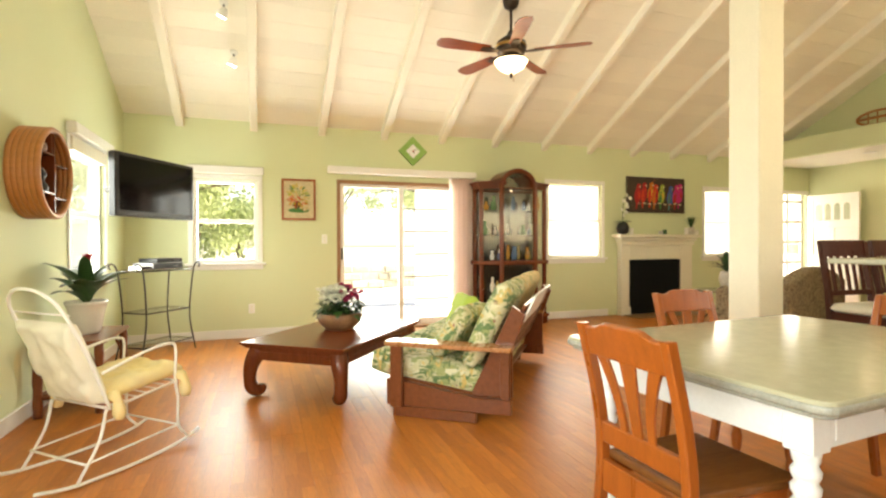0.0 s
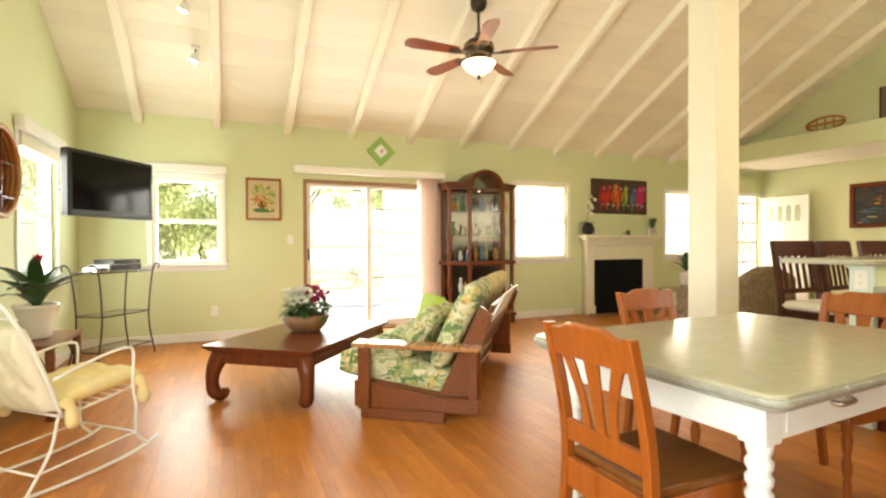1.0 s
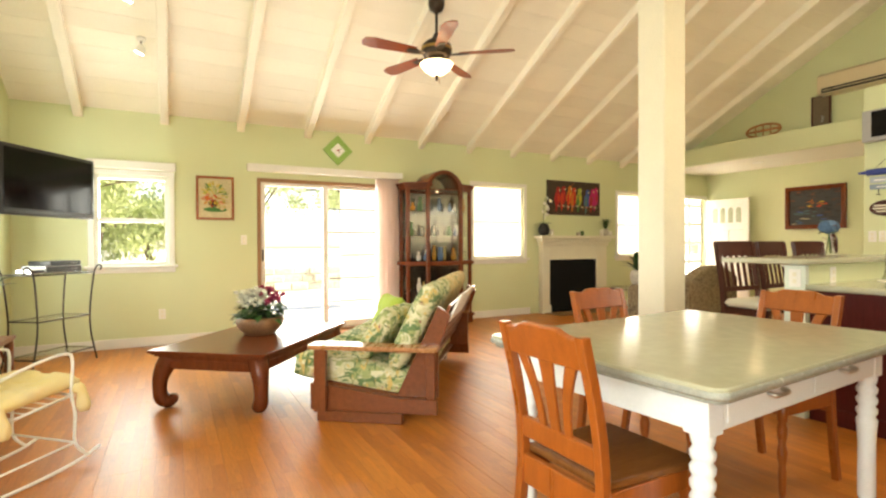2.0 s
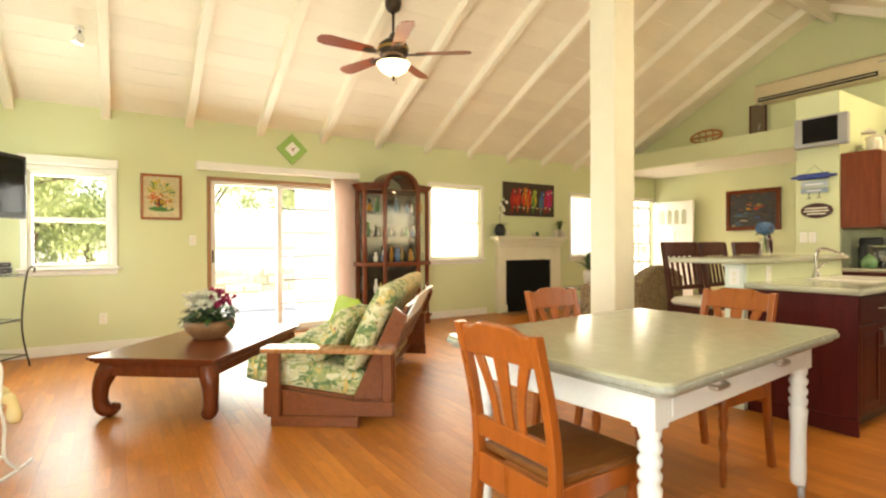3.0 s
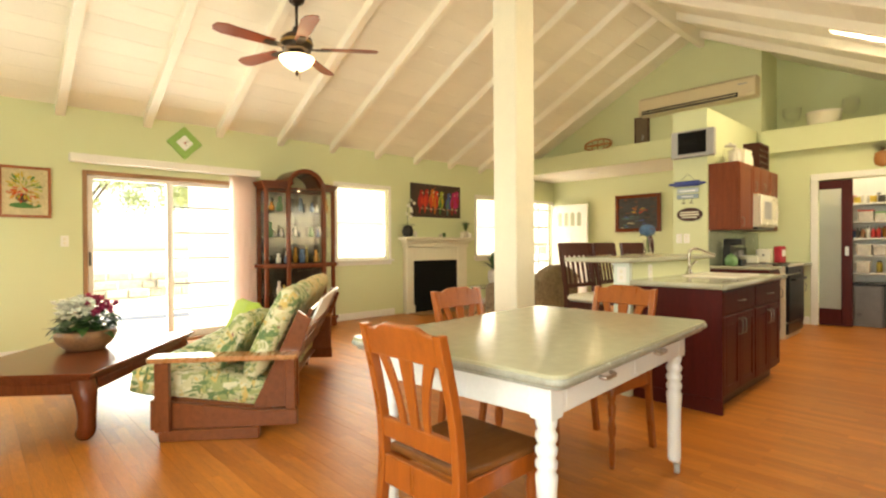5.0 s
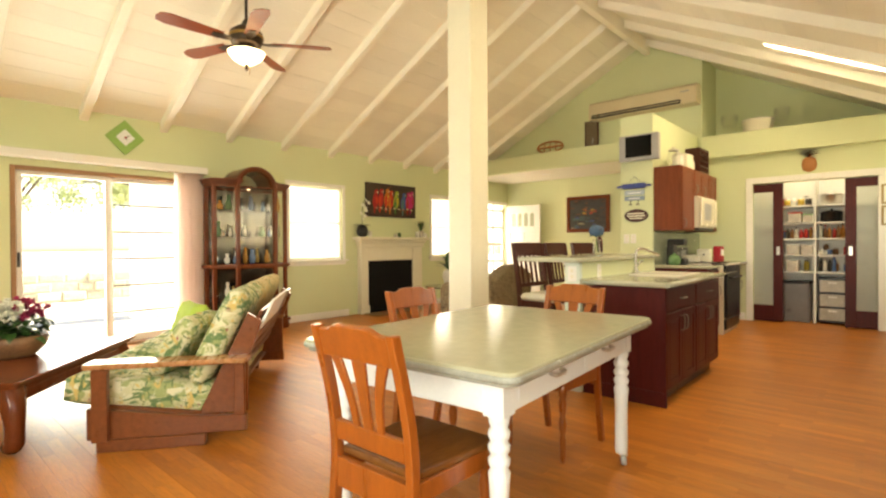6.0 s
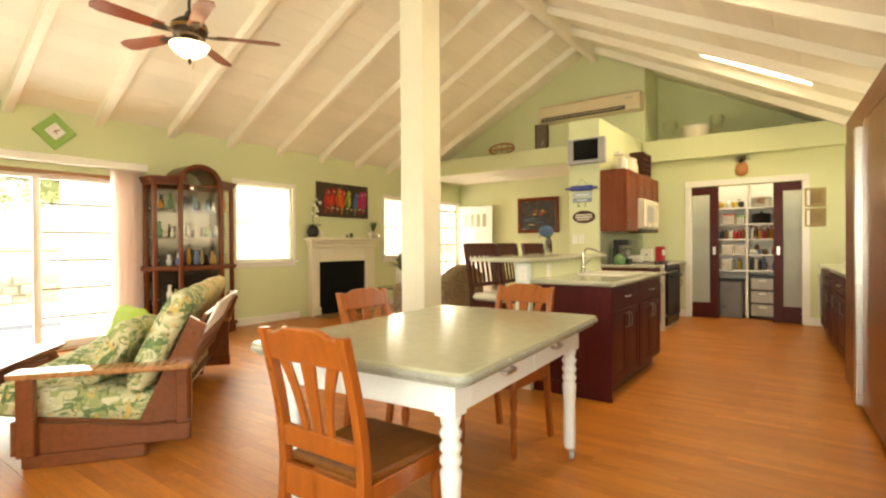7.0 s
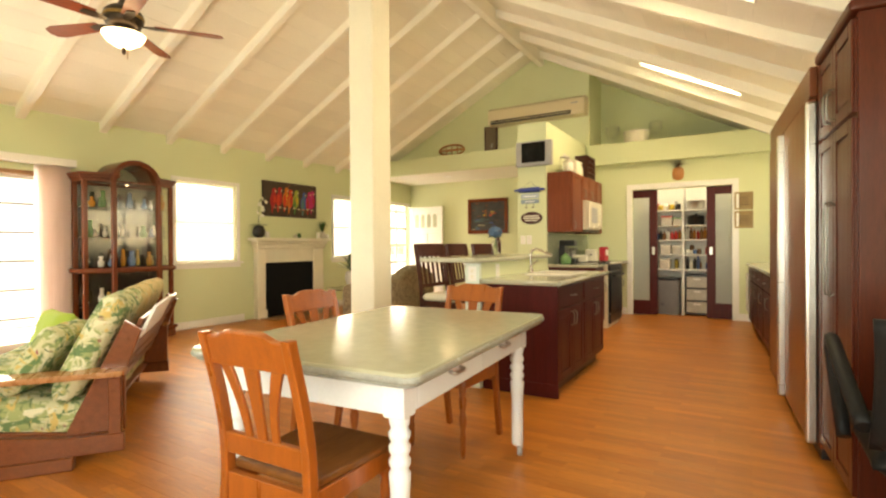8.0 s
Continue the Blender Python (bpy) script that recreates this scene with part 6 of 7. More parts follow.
def wall_unit(x0, w, z0, z1, label, doors=1):
    u = thing("wall_cabinet", label, "cabinet", pose(x0, yw - 0.33, 0), "kitchen wall cabinets")
    part("body", box(0.001, w - 0.001, 0.002, 0.33, z0, z1, 0.003), M["cherry_up"], u)
    dw = (w - 0.02) / doors
    for k in range(doors):
        panel_door(u, 0.01 + k * dw + 0.002, 0.01 + (k + 1) * dw - 0.002, z0 + 0.01, z1 - 0.01, -0.007, "cherry_up", (0.01 + k * dw + 0.04, z0 + 0.09))
    return u


wall_unit(6.67, 0.52, 1.32, 2.13, "warm cherry wall cabinet with a plain end panel")
wall_unit(7.19, 0.76, 1.78, 2.13, "short cherry wall cabinet over the microwave", 2)
wall_unit(7.95, 0.36, 1.32, 2.13, "narrow cherry wall cabinet beside the microwave")
mw = thing("microwave", "almond over-range microwave oven", "microwave", pose(7.195, yw - 0.40, 1.36))
part("body", box(0, 0.75, 0.0, 0.398, 0.0, 0.415, 0.008, 2), M["applw"], mw)
part("door", box(0.0, 0.56, -0.035, -0.001, 0.02, 0.40, 0.015, 3), M["applw"], mw)
part("window", box(0.12, 0.44, -0.0375, -0.0355, 0.10, 0.32, 0.001), M["grey"], mw)
part("handle", tube(bend([(0.52, -0.035, 0.06), (0.52, -0.075, 0.10), (0.52, -0.075, 0.32), (0.52, -0.035, 0.36)], 4), 0.010), M["applw"], mw)
part("control_panel", box(0.565, 0.75, -0.033, -0.001, 0.02, 0.40, 0.008, 2), M["applw"], mw)
part("vent_underside", box(0.02, 0.73, 0.01, 0.38, -0.03, -0.001, 0.004), M["black"], mw)

base_unit(pose(6.66, 1.68, 0), 0.45, 0.62, "narrow cherry unit beside the range", doors=1)
rn = thing("range", "freestanding range with almond sides and a black glass front", "stove", pose(7.12, 1.60, 0) @ Matrix.Diagonal((1, 1, 1.037, 1)))
part("body", box(0.0, 0.75, 0.02, 0.70, 0.0, 0.845, 0.004), M["applw"], rn)
part("oven_door", box(0.012, 0.738, -0.02, 0.018, 0.20, 0.74, 0.008, 2), M["black"], rn)
part("drawer", box(0.012, 0.738, -0.012, 0.018, 0.06, 0.185, 0.006), M["black"], rn)
part("handle", tube(bend([(0.08, -0.02, 0.69), (0.10, -0.06, 0.69), (0.65, -0.06, 0.69), (0.67, -0.02, 0.69)], 4), 0.012), M["black"], rn)
part("control_strip", box(0.0, 0.75, -0.012, 0.018, 0.755, 0.84, 0.006), M["black"], rn)
part("cooktop", box(-0.004, 0.754, -0.01, 0.64, 0.846, 0.858, 0.004), M["black"], rn)
part("cooktop_edge", box(-0.008, 0.758, -0.016, -0.011, 0.838, 0.862, 0.002), M["applw"], rn)
part("backguard", box(0.0, 0.75, 0.645, 0.71, 0.846, 1.06, 0.01, 2), M["black"], rn)
for k in range(4):
    part("burner", lathe([(0.06, 0.858), (0.07, 0.866), (0.05, 0.868)], 18, (0.2 + 0.36 * (k % 2), 0.16 + 0.26 * (k // 2), 0)), M["iron"], rn)
    part("knob", turn(lathe([(0.018, 0), (0.016, 0.02), (0, 0.022)], 12), pose(0.10 + 0.055 * k, 0.645, 0.98, 90)), M["grey"], rn)
part("clock_panel", box(0.42, 0.64, 0.639, 0.644, 0.94, 1.02, 0.001), M["grey"], rn)
base_unit(pose(7.88, 1.68, 0), 0.42, 0.60, "cherry base cabinet past the range")
cw = thing("stove_worktop", "grey-green worktop beside the range", "worktop", Matrix.Identity(4))
part("slab", box(6.655, 7.11, 1.645, yw, 0.844, 0.882, 0.012, 2), M["counter"], cw)
cw2 = thing("corner_worktop", "grey-green worktop past the range", "worktop", Matrix.Identity(4))
part("slab", box(7.878, 8.71, 1.645, yw, 0.844, 0.882, 0.012, 2), M["counter"], cw2)
single("backsplash", box(6.66, 8.71, yw - 0.012, yw + 0.0, 0.884, 1.31, 0.003), mat("grey_green_tile", (0.30, 0.34, 0.24), 0.25, vary=0.12, scale=12), "grey-green backsplash behind the range", "backsplash")


def small_box(name, label, cat, at, dims, m):
    o = thing(name, label, cat, at)
    part("body", box(-dims[0], dims[0], -dims[1], dims[1], 0, dims[2], min(0.02, dims[2] * 0.2), 3), M[m], o)
    return o


kt = small_box("coffee_maker", "black coffee maker on the worktop", "coffee maker", pose(6.98, 2.12, 0.882), (0.08, 0.11, 0.08), "black")
part("tower", box(-0.08, 0.08, 0.03, 0.11, 0.08, 0.30, 0.01, 2), M["black"], kt)
part("top", box(-0.08, 0.08, -0.10, 0.11, 0.25, 0.33, 0.015, 2), M["black"], kt)
part("carafe", lathe([(0.05, 0.085), (0.06, 0.13), (0.045, 0.20), (0.03, 0.21)], 16, (0, -0.04, 0)), M["glass"], kt)
ts = small_box("toaster", "cream toaster on the worktop", "toaster", pose(8.12, 2.09, 0.882, 0, 0, 10), (0.14, 0.09, 0.19), "cream")
part("slot", box(-0.10, 0.10, -0.03, -0.01, 0.188, 0.193, 0.001), M["black"], ts)
part("slot", box(-0.10, 0.10, 0.01, 0.03, 0.188, 0.193, 0.001), M["black"], ts)
part("lever", box(-0.155, -0.14, -0.012, 0.012, 0.10, 0.12, 0.003), M["black"], ts)
bb = small_box("butter_dish", "low cream box standing on the cooktop", "box", pose(7.24, 2.03, 0.900, 0, 0, 4), (0.05, 0.10, 0.085), "cream")
part("lid", box(-0.052, 0.052, -0.102, 0.102, 0.0855, 0.10, 0.004), M["pot"], bb)
rb = small_box("recipe_box", "red and white box standing on the worktop", "box", pose(8.36, 1.96, 0.882, 0, 0, -6), (0.09, 0.05, 0.23), "petal_r")
part("label_bar", box(-0.06, 0.06, -0.053, -0.0505, 0.09, 0.18, 0), M["paper"], rb)
tr = single("serving_tray", slab(rounded(6.70, 7.05, 1.72, 1.95, 0.06), 0.883, 0.900, 0.006), M["steel"], "shallow metal tray on the worktop", "tray")
gp = thing("green_pot", "small green glass pot on the worktop", "pot", pose(6.78, 2.10, 0.882))
part("body", lathe([(0.05, 0), (0.07, 0.02), (0.075, 0.08), (0.05, 0.12), (0.045, 0.12)], 18), ORN["green"], gp)
part("lid", lathe([(0.052, 0.121), (0.03, 0.135), (0.01, 0.14), (0.012, 0.155), (0.0, 0.16)], 16), ORN["green"], gp)

# things on top of the wall cabinets
for x_, h_, r_, m_, lab in ((6.82, 0.20, 0.075, "glass", "tall clear glass jar on the wall cabinets"), (6.98, 0.17, 0.07, "pot", "white ceramic canister on the wall cabinets"), (7.45, 0.15, 0.075, "pot", "white ceramic canister on the wall cabinets")):
    j = thing("canister", lab, "canister", pose(x_, yw - 0.20, 2.13), "canisters")
    part("jar", lathe([(r_ * 0.8, 0), (r_, 0.02), (r_, h_ * 0.8), (r_ * 0.8, h_), (r_ * 0.7, h_)], 18), M[m_], j)
    part("lid", lathe([(r_ * 0.85, h_ + 0.001), (r_ * 0.85, h_ + 0.02), (0.02, h_ + 0.03), (0.015, h_ + 0.05), (0.0, h_ + 0.055)], 16), M["pot"], j)
cb = small_box("bread_box", "cream bread box on top of the wall cabinets", "box", pose(7.20, yw - 0.19, 2.13), (0.13, 0.10, 0.19), "cream")
part("rim", box(-0.135, 0.135, -0.105, 0.105, 0.175, 0.20, 0.004), M["cream"], cb)
wr = thing("wine_rack", "dark wooden wine rack on the wall cabinets", "rack", pose(7.86, yw - 0.2, 2.13))
for k in range(5):
    part("upright", box(-0.20 + 0.1 * k - 0.008, -0.20 + 0.1 * k + 0.008, -0.10, 0.10, 0, 0.36, 0.002), M["espresso"], wr)
for k in range(5):
    part("rung", box(-0.208, 0.208, -0.095, 0.095, 0.02 + 0.08 * k, 0.034 + 0.08 * k, 0.002), M["espresso"], wr)

# ---- air conditioner, ledge things ----
ac = thing("air_conditioner", "long beige wall-mounted air conditioner under the gable", "air conditioner", Matrix.Identity(4))
xa = 8.657
part("casing", slab([(8.40, 3.37), (8.42, 3.33), (xa, 3.33), (xa, 3.63), (8.46, 3.63), (8.41, 3.59)], 2.27, 4.03, 0.01, 2, axis="y"), M["acbeige"], ac)
part("air_slot", box(8.394, 8.402, 2.50, 3.97, 3.338, 3.405, 0.002), M["black"], ac)
part("louvre", box(8.378, 8.3935, 2.52, 3.95, 3.366, 3.376, 0.002), M["acbeige"], ac)
part("badge", box(8.400, 8.405, 2.38, 2.50, 3.51, 3.53, 0.001), M["grey"], ac)
lv = thing("louvred_panel", "dark louvred panel leaning on the gable wall", "panel", pose(8.60, 4.06, 2.862, 0, 0, -90))
part("board", box(-0.13, 0.13, -0.012, 0.012, 0, 0.50, 0.004), mat("weathered_brown_panel", (0.14, 0.10, 0.06), 0.6, vary=0.3, scale=10, stretch=(1, 1, 5)), lv)
for k in range(2):
    part("stile", box(-0.13 + 0.235 * k, -0.105 + 0.235 * k, -0.018, -0.0122, 0, 0.50, 0.002), M["espresso"], lv)
for k in range(5):
    part("leaf_motif", slab([(0.012 * math.cos(a) * 2.6 * math.cos(1.2 * k - 2.2) - 0.006 * math.sin(a) + 0.02, 0.10 + 0.03 * math.cos(a) * math.sin(0.6 + 0.5 * k) + 0.02 * k) for a in [2 * math.pi * i / 10 for i in range(10)]], -0.016, -0.0125, axis="y"), M["grey"], lv)
ra = thing("rattan_tray", "round rattan tray leaning on the ledge", "tray", pose(8.52, 4.86, 2.865))
part("rim", tube([(0.0, 0.27 * math.cos(a), 0.025 + 0.10 + 0.10 * math.sin(a)) for a in [2 * math.pi * i / 28 for i in range(28)]], 0.018, 8, closed=True), M["rattan"], ra)
part("centre_bar", tube([(0, -0.25, 0.125), (0, 0.25, 0.125)], 0.02, 8), M["rattan"], ra)
for k in (-0.12, 0.0, 0.12):
    part("weave_bar", tube([(0, k, 0.04), (0, k, 0.21)], 0.010, 6), M["rattan"], ra)
# over the pantry
pb = thing("lidded_basket", "pale round lidded pot on the high shelf", "pot", pose(8.80, 1.53, 2.80))
part("pot", lathe([(0.17, 0), (0.19, 0.02), (0.20, 0.16), (0.205, 0.165)], 26), M["cream"], pb)
part("lid", lathe([(0.21, 0.166), (0.21, 0.19), (0.12, 0.205), (0.02, 0.21), (0.02, 0.235), (0.0, 0.24)], 26), M["pot"], pb)
for x_, y_, r_ in ((8.76, 1.90, 0.12), (8.76, 1.23, 0.10)):
    g = thing("glass_jar", "clear footed glass jar on the high shelf", "jar", pose(x_, y_, 2.80), "glass jars")
    part("jar", lathe([(0.06, 0), (0.06, 0.01), (0.015, 0.03), (0.015, 0.09), (r_ * 0.7, 0.12), (r_, 0.20), (r_ * 0.96, 0.31), (r_ * 0.92, 0.31), (r_ * 0.9, 0.2), (0.02, 0.13)], 20), M["glass"], g)

# ---- pantry ----
for a, b in ((0.08, 0.17), (1.58, 1.67)):
    built("trim", box(XP - 0.016, XP - 0.002, a, b, 0, 2.03, 0.004), M["white"])
built("trim", box(XP - 0.018, XP - 0.002, 0.08, 1.67, 2.03, 2.12, 0.004), M["white"])
built("pantry_back", box(9.36, 9.44, 0.0, 1.75, 0, 2.40, 0), M["white"])
built("pantry_side", box(XP + T, 9.36, 0.02, 0.10, 0, 2.40, 0), M["white"])
built("pantry_side", box(XP + T, 9.36, 1.66, 1.74, 0, 2.40, 0), M["white"])
built("pantry_ceiling", box(XP + T, 9.36, 0.10, 1.66, 2.36, 2.40, 0), M["white"])
for y0, y1, sy in ((1.21, 1.90, 1), (-0.16, 0.51, -1)):
    d = thing("door_3" if sy > 0 else "door_4", "cherry-framed sliding pantry door with frosted glass, half drawn", "sliding door", Matrix.Identity(4), "", "structure")
    xa_, xb_ = XP + 0.03, XP + 0.065
    for a, b in ((y0, y0 + 0.12), (y1 - 0.12, y1)):
        part("stile", box(xa_, xb_, a, b, 0.01, 2.02, 0.004), M["cherry"], d)
    part("top_rail", box(xa_, xb_, y0 + 0.12, y1 - 0.12, 1.90, 2.02, 0.004), M["cherry"], d)
    part("bottom_rail", box(xa_, xb_, y0 + 0.12, y1 - 0.12, 0.01, 0.24, 0.004), M["cherry"], d)
    part("pane", box(xa_ + 0.014, xb_ - 0.014, y0 + 0.12, y1 - 0.12, 0.24, 1.90, 0), M["frost"], d)
    ye = y0 + 0.06 if sy > 0 else y1 - 0.06
    part("flush_pull", box(xa_ - 0.004, xa_ + 0.0, ye - 0.02, ye + 0.02, 0.98, 1.10, 0.001), M["steel"], d)
sh = thing("pantry_shelving", "white pantry shelving behind the sliding doors", "shelving", Matrix.Identity(4))
part("divider", box(8.98, 9.355, 0.845, 0.875, 0.0, 2.30, 0.002), M["white"], sh)
SHELF = (0.74, 0.98, 1.22, 1.45, 1.70)
for y0, y1 in ((0.102, 0.843), (0.877, 1.658)):
    for z in SHELF:
        part("shelf", box(8.98, 9.355, y0, y1, z - 0.025, z, 0.003), M["white"], sh)
rg = random.Random(31)
FOOD = {k: mat("pack_" + k, c, 0.4, vary=0.15, scale=20) for k, c in dict(red=(0.5, 0.03, 0.03), white=(0.75, 0.73, 0.66), yellow=(0.6, 0.42, 0.06), green=(0.12, 0.3, 0.10), blue=(0.10, 0.18, 0.40), brown=(0.22, 0.10, 0.04), dark=(0.04, 0.035, 0.03), amber=(0.40, 0.16, 0.03)).items()}


M["clear_tub"] = mat("milky_plastic", (0.55, 0.50, 0.42), 0.3, vary=0.25, scale=12)


def grocery(y, z, kind, w, h, k):
    words = {"red": "red", "white": "white", "yellow": "yellow", "green": "green", "blue": "blue", "brown": "brown", "dark": "dark", "amber": "amber"}
    at = pose(9.08 + rg.uniform(-0.02, 0.04), y, z)
    if kind == "tin":
        o = thing("food_tin", "%s labelled food tin on a pantry shelf" % words[k], "tin", at, "pantry food")
        part("can", lathe([(w, 0), (w, h), (w * 0.9, h), (w * 0.9, h - 0.004)], 14), M["steel"], o)
        part("label", lathe([(w + 0.001, 0.008), (w + 0.001, h - 0.008)], 14), FOOD[k], o)
    elif kind == "jar":
        o = thing("food_jar", "%s sauce jar on a pantry shelf" % words[k], "jar", at, "pantry food")
        part("jar", lathe([(w, 0), (w, h * 0.65), (w * 0.5, h * 0.82), (w * 0.5, h * 0.9)], 14), FOOD[k], o)
        part("lid", lathe([(w * 0.55, h * 0.9), (w * 0.55, h)], 12), FOOD[rg.choice(["red", "white", "dark"])], o)
    else:
        o = thing("food_box", "%s food carton on a pantry shelf" % words[k], "carton", at, "pantry food")
        part("carton", box(-0.06, 0.06, -w, w, 0, h, 0.002), FOOD[k], o)
        part("label_bar", box(-0.062, -0.0605, -w * 0.7, w * 0.7, h * 0.45, h * 0.7, 0), FOOD["white" if k != "white" else "red"], o)


ROWS_OF_FOOD = [(1.70, "tin", ["yellow", "white", "yellow", "dark"], 0.05, 0.12), (1.22, "jar", ["dark", "brown", "white", "red", "red", "amber"], 0.035, 0.17)]
for z, kind, ks, w_, h_ in ROWS_OF_FOOD:
    for i, k in enumerate(ks):
        grocery(1.22 - i * (0.34 / len(ks)) - 0.02, z + 0.001, kind, min(w_, 0.155 / len(ks)) if kind != "box" else 0.155 / len(ks), h_ * rg.uniform(0.8, 1.15), k)
for z, kind, ks, w_, h_ in [(1.22, "jar", ["white", "brown", "amber", "red", "brown", "amber"], 0.03, 0.19), (0.74, "jar", ["dark", "white", "dark", "blue"], 0.035, 0.20), (0.98, "tin", ["white", "white", "blue"], 0.04, 0.08)]:
    for i, k in enumerate(ks):
        grocery(0.80 - i * 0.05, z + 0.001, kind, w_ * 0.72, h_ * rg.uniform(0.8, 1.15), k)
for y_, z_, w_, h_, lid_, lab in ((1.10, 1.45, 0.085, 0.13, "red", "clear tub with a red lid on a pantry shelf"), (0.945, 1.45, 0.06, 0.10, "green", "clear tub with a green lid on a pantry shelf"), (1.12, 0.98, 0.08, 0.13, "white", "clear tub with a white lid on a pantry shelf"), (0.955, 0.98, 0.07, 0.12, "white", "clear tub with a white lid on a pantry shelf"), (1.13, 0.741, 0.075, 0.14, "white", "clear tub with a white lid on a pantry shelf")):
    tub = thing("food_tub", lab, "tub", pose(9.02, y_, z_ + 0.001), "pantry tubs")
    part("tub", slab(rounded(-0.06, 0.06, -w_, w_, 0.02), 0, h_, 0.006), M["clear_tub"], tub)
    part("lid", slab(rounded(-0.064, 0.064, -w_ - 0.004, w_ + 0.004, 0.022), h_ + 0.0005, h_ + 0.022, 0.005), FOOD[lid_], tub)
for z_, n_ in ((1.70, 5), (1.22, 9), (0.98, 6), (0.74, 6)):
    for k_ in range(n_):
        for a_, b_ in ((0.14, 0.80), (0.92, 1.60)):
            hue = rg.choice(["red", "white", "yellow", "brown", "amber", "dark", "white", "blue"])
            hh = rg.uniform(0.08, 0.17)
            o = thing("food_jar", "%s food jar at the back of a pantry shelf" % hue, "jar", pose(9.22 + rg.uniform(-0.03, 0.06), a_ + (b_ - a_) * (k_ + 0.5) / n_ + rg.uniform(-0.01, 0.01), z_ + 0.001), "pantry food")
            part("jar", lathe([(0.03, 0), (0.034, 0.01), (0.034, hh * 0.75), (0.024, hh * 0.86), (0.024, hh * 0.9)], 12), FOOD[hue], o)
            part("lid", lathe([(0.027, hh * 0.9), (0.027, hh)], 12), FOOD[rg.choice(["white", "dark", "red", "yellow"])], o)
for y_, z_, m_, lab in ((0.68, 1.70, "steel", "large steel stock pot on a pantry shelf"), (0.68, 1.45, "black", "black roasting pan on a pantry shelf")):
    p = thing("cooking_pot", lab, "pot", pose(9.13, y_, z_ + 0.001), "pantry pots")
    part("pot", lathe([(0.11, 0), (0.125, 0.01), (0.128, 0.13), (0.134, 0.135)], 22), M[m_], p)
    part("lid", lathe([(0.13, 0.136), (0.10, 0.155), (0.02, 0.165), (0.02, 0.185), (0.0, 0.19)], 22), M[m_], p)
bn = thing("rubbish_bin", "tall translucent bin on the pantry floor", "bin", pose(9.10, 1.08, 0))
part("tub", slab(rounded(-0.13, 0.13, -0.17, 0.17, 0.04), 0.0, 0.56, 0.01), mat("smoky_plastic", (0.16, 0.15, 0.15), 0.3, vary=0.15), bn)
part("rim", slab(rounded(-0.145, 0.145, -0.185, 0.185, 0.05), 0.561, 0.60, 0.008), M["black"], bn)
dr = thing("plastic_drawers", "three-drawer plastic storage tower on the pantry floor", "drawers", pose(9.12, 0.66, 0))
part("frame", box(-0.11, 0.15, -0.17, 0.17, 0.02, 0.66, 0.006), M["black"], dr)
for k in range(3):
    q = part("drawer", box(-0.125, -0.111, -0.15, 0.15, 0.05 + 0.20 * k, 0.22 + 0.20 * k, 0.004), mat("clear_drawer", (0.45, 0.42, 0.36), 0.25, vary=0.2), dr)
    part("handle", box(-0.14, -0.126, -0.05, 0.05, 0.175 + 0.20 * k, 0.195 + 0.20 * k, 0.003), M["white"], q)

pn = thing("pineapple_plaque", "carved wooden pineapple over the pantry doors", "wall ornament", pose(XP - 0.004, 0.90, 2.145, 0, 0, -90))
part("fruit", turn(lathe([(0.02, 0), (0.075, 0.03), (0.09, 0.10), (0.075, 0.18), (0.03, 0.21)], 16), Matrix.Diagonal((1, 0.35, 1, 1))), M["rattan"], pn)
for k in range(9):
    part("crown_leaf", turn(leaf_blade(0.15, 0.05, (0.1, -0.35), 4), pose(0, -0.02 - 0.003 * k, 0.20, 0, -90 + (k - 4) * 15, 0)), M["mahog"], pn)
M["tile_tan"] = mat("tan_carved_frame", (0.36, 0.26, 0.12), 0.6, vary=0.15, scale=20)
PA["tan"] = paint("tan_tile", (0.30, 0.21, 0.10))
for z0_, z1_ in ((1.62, 1.88), (1.345, 1.60)):
    f_ = framed("small_picture", "small brown carved picture tile beside the pantry", -0.14, 0.10, z0_ + 0.03, z1_ + 0.03, "tile_tan", 0.025, PA["tan"], "p", 0.02)
    for i in range(16):
        daub(f_, -0.02 + 0.032 * (i % 4 - 1.5), z0_ + 0.105 + 0.034 * (i // 4), 0.014, 0.007, PA["brown"], -0.0115 - 0.0003 * i, tilt=0.5 * math.sin(i * 1.7), n=7)
sp_ = framed("sunset_painting", "dark sunset painting in a broad brown frame", -5.20, -4.26, 1.40, 2.15, "mahog", 0.07, paint("night_canvas", (0.05, 0.05, 0.05)), "far", 0.05)
rg = random.Random(77)
for i in range(90):
    u, v = rg.uniform(-5.10, -4.36), rg.uniform(1.49, 2.07)
    glowing = math.hypot((u + 4.74) / 0.20, (v - 1.83) / 0.07) < 1.0
    surf = v < 1.72 and u < -4.72 + 0.9 * (1.72 - v)
    key = rg.choice(["orange", "orange", "yellow", "scarlet"]) if glowing else (rg.choice(["teal", "blue", "cream", "teal"]) if surf else rg.choice(["dark", "brown", "dark", "rust" if v > 1.75 else "dark"]))
    daub(sp_, u, v, rg.uniform(0.03, 0.065), rg.uniform(0.005, 0.012), PA[key], -0.0254 - 0.0002 * i, tilt=rg.uniform(-0.15, 0.15), n=9)

# ---- right-hand run: tall cabinet, refrigerator, base cabinets ----
RUN = pose(2.91, -0.35, 0, 0, 0, 3.5) @ pose(0, 0, 0, 0, 0, 180)
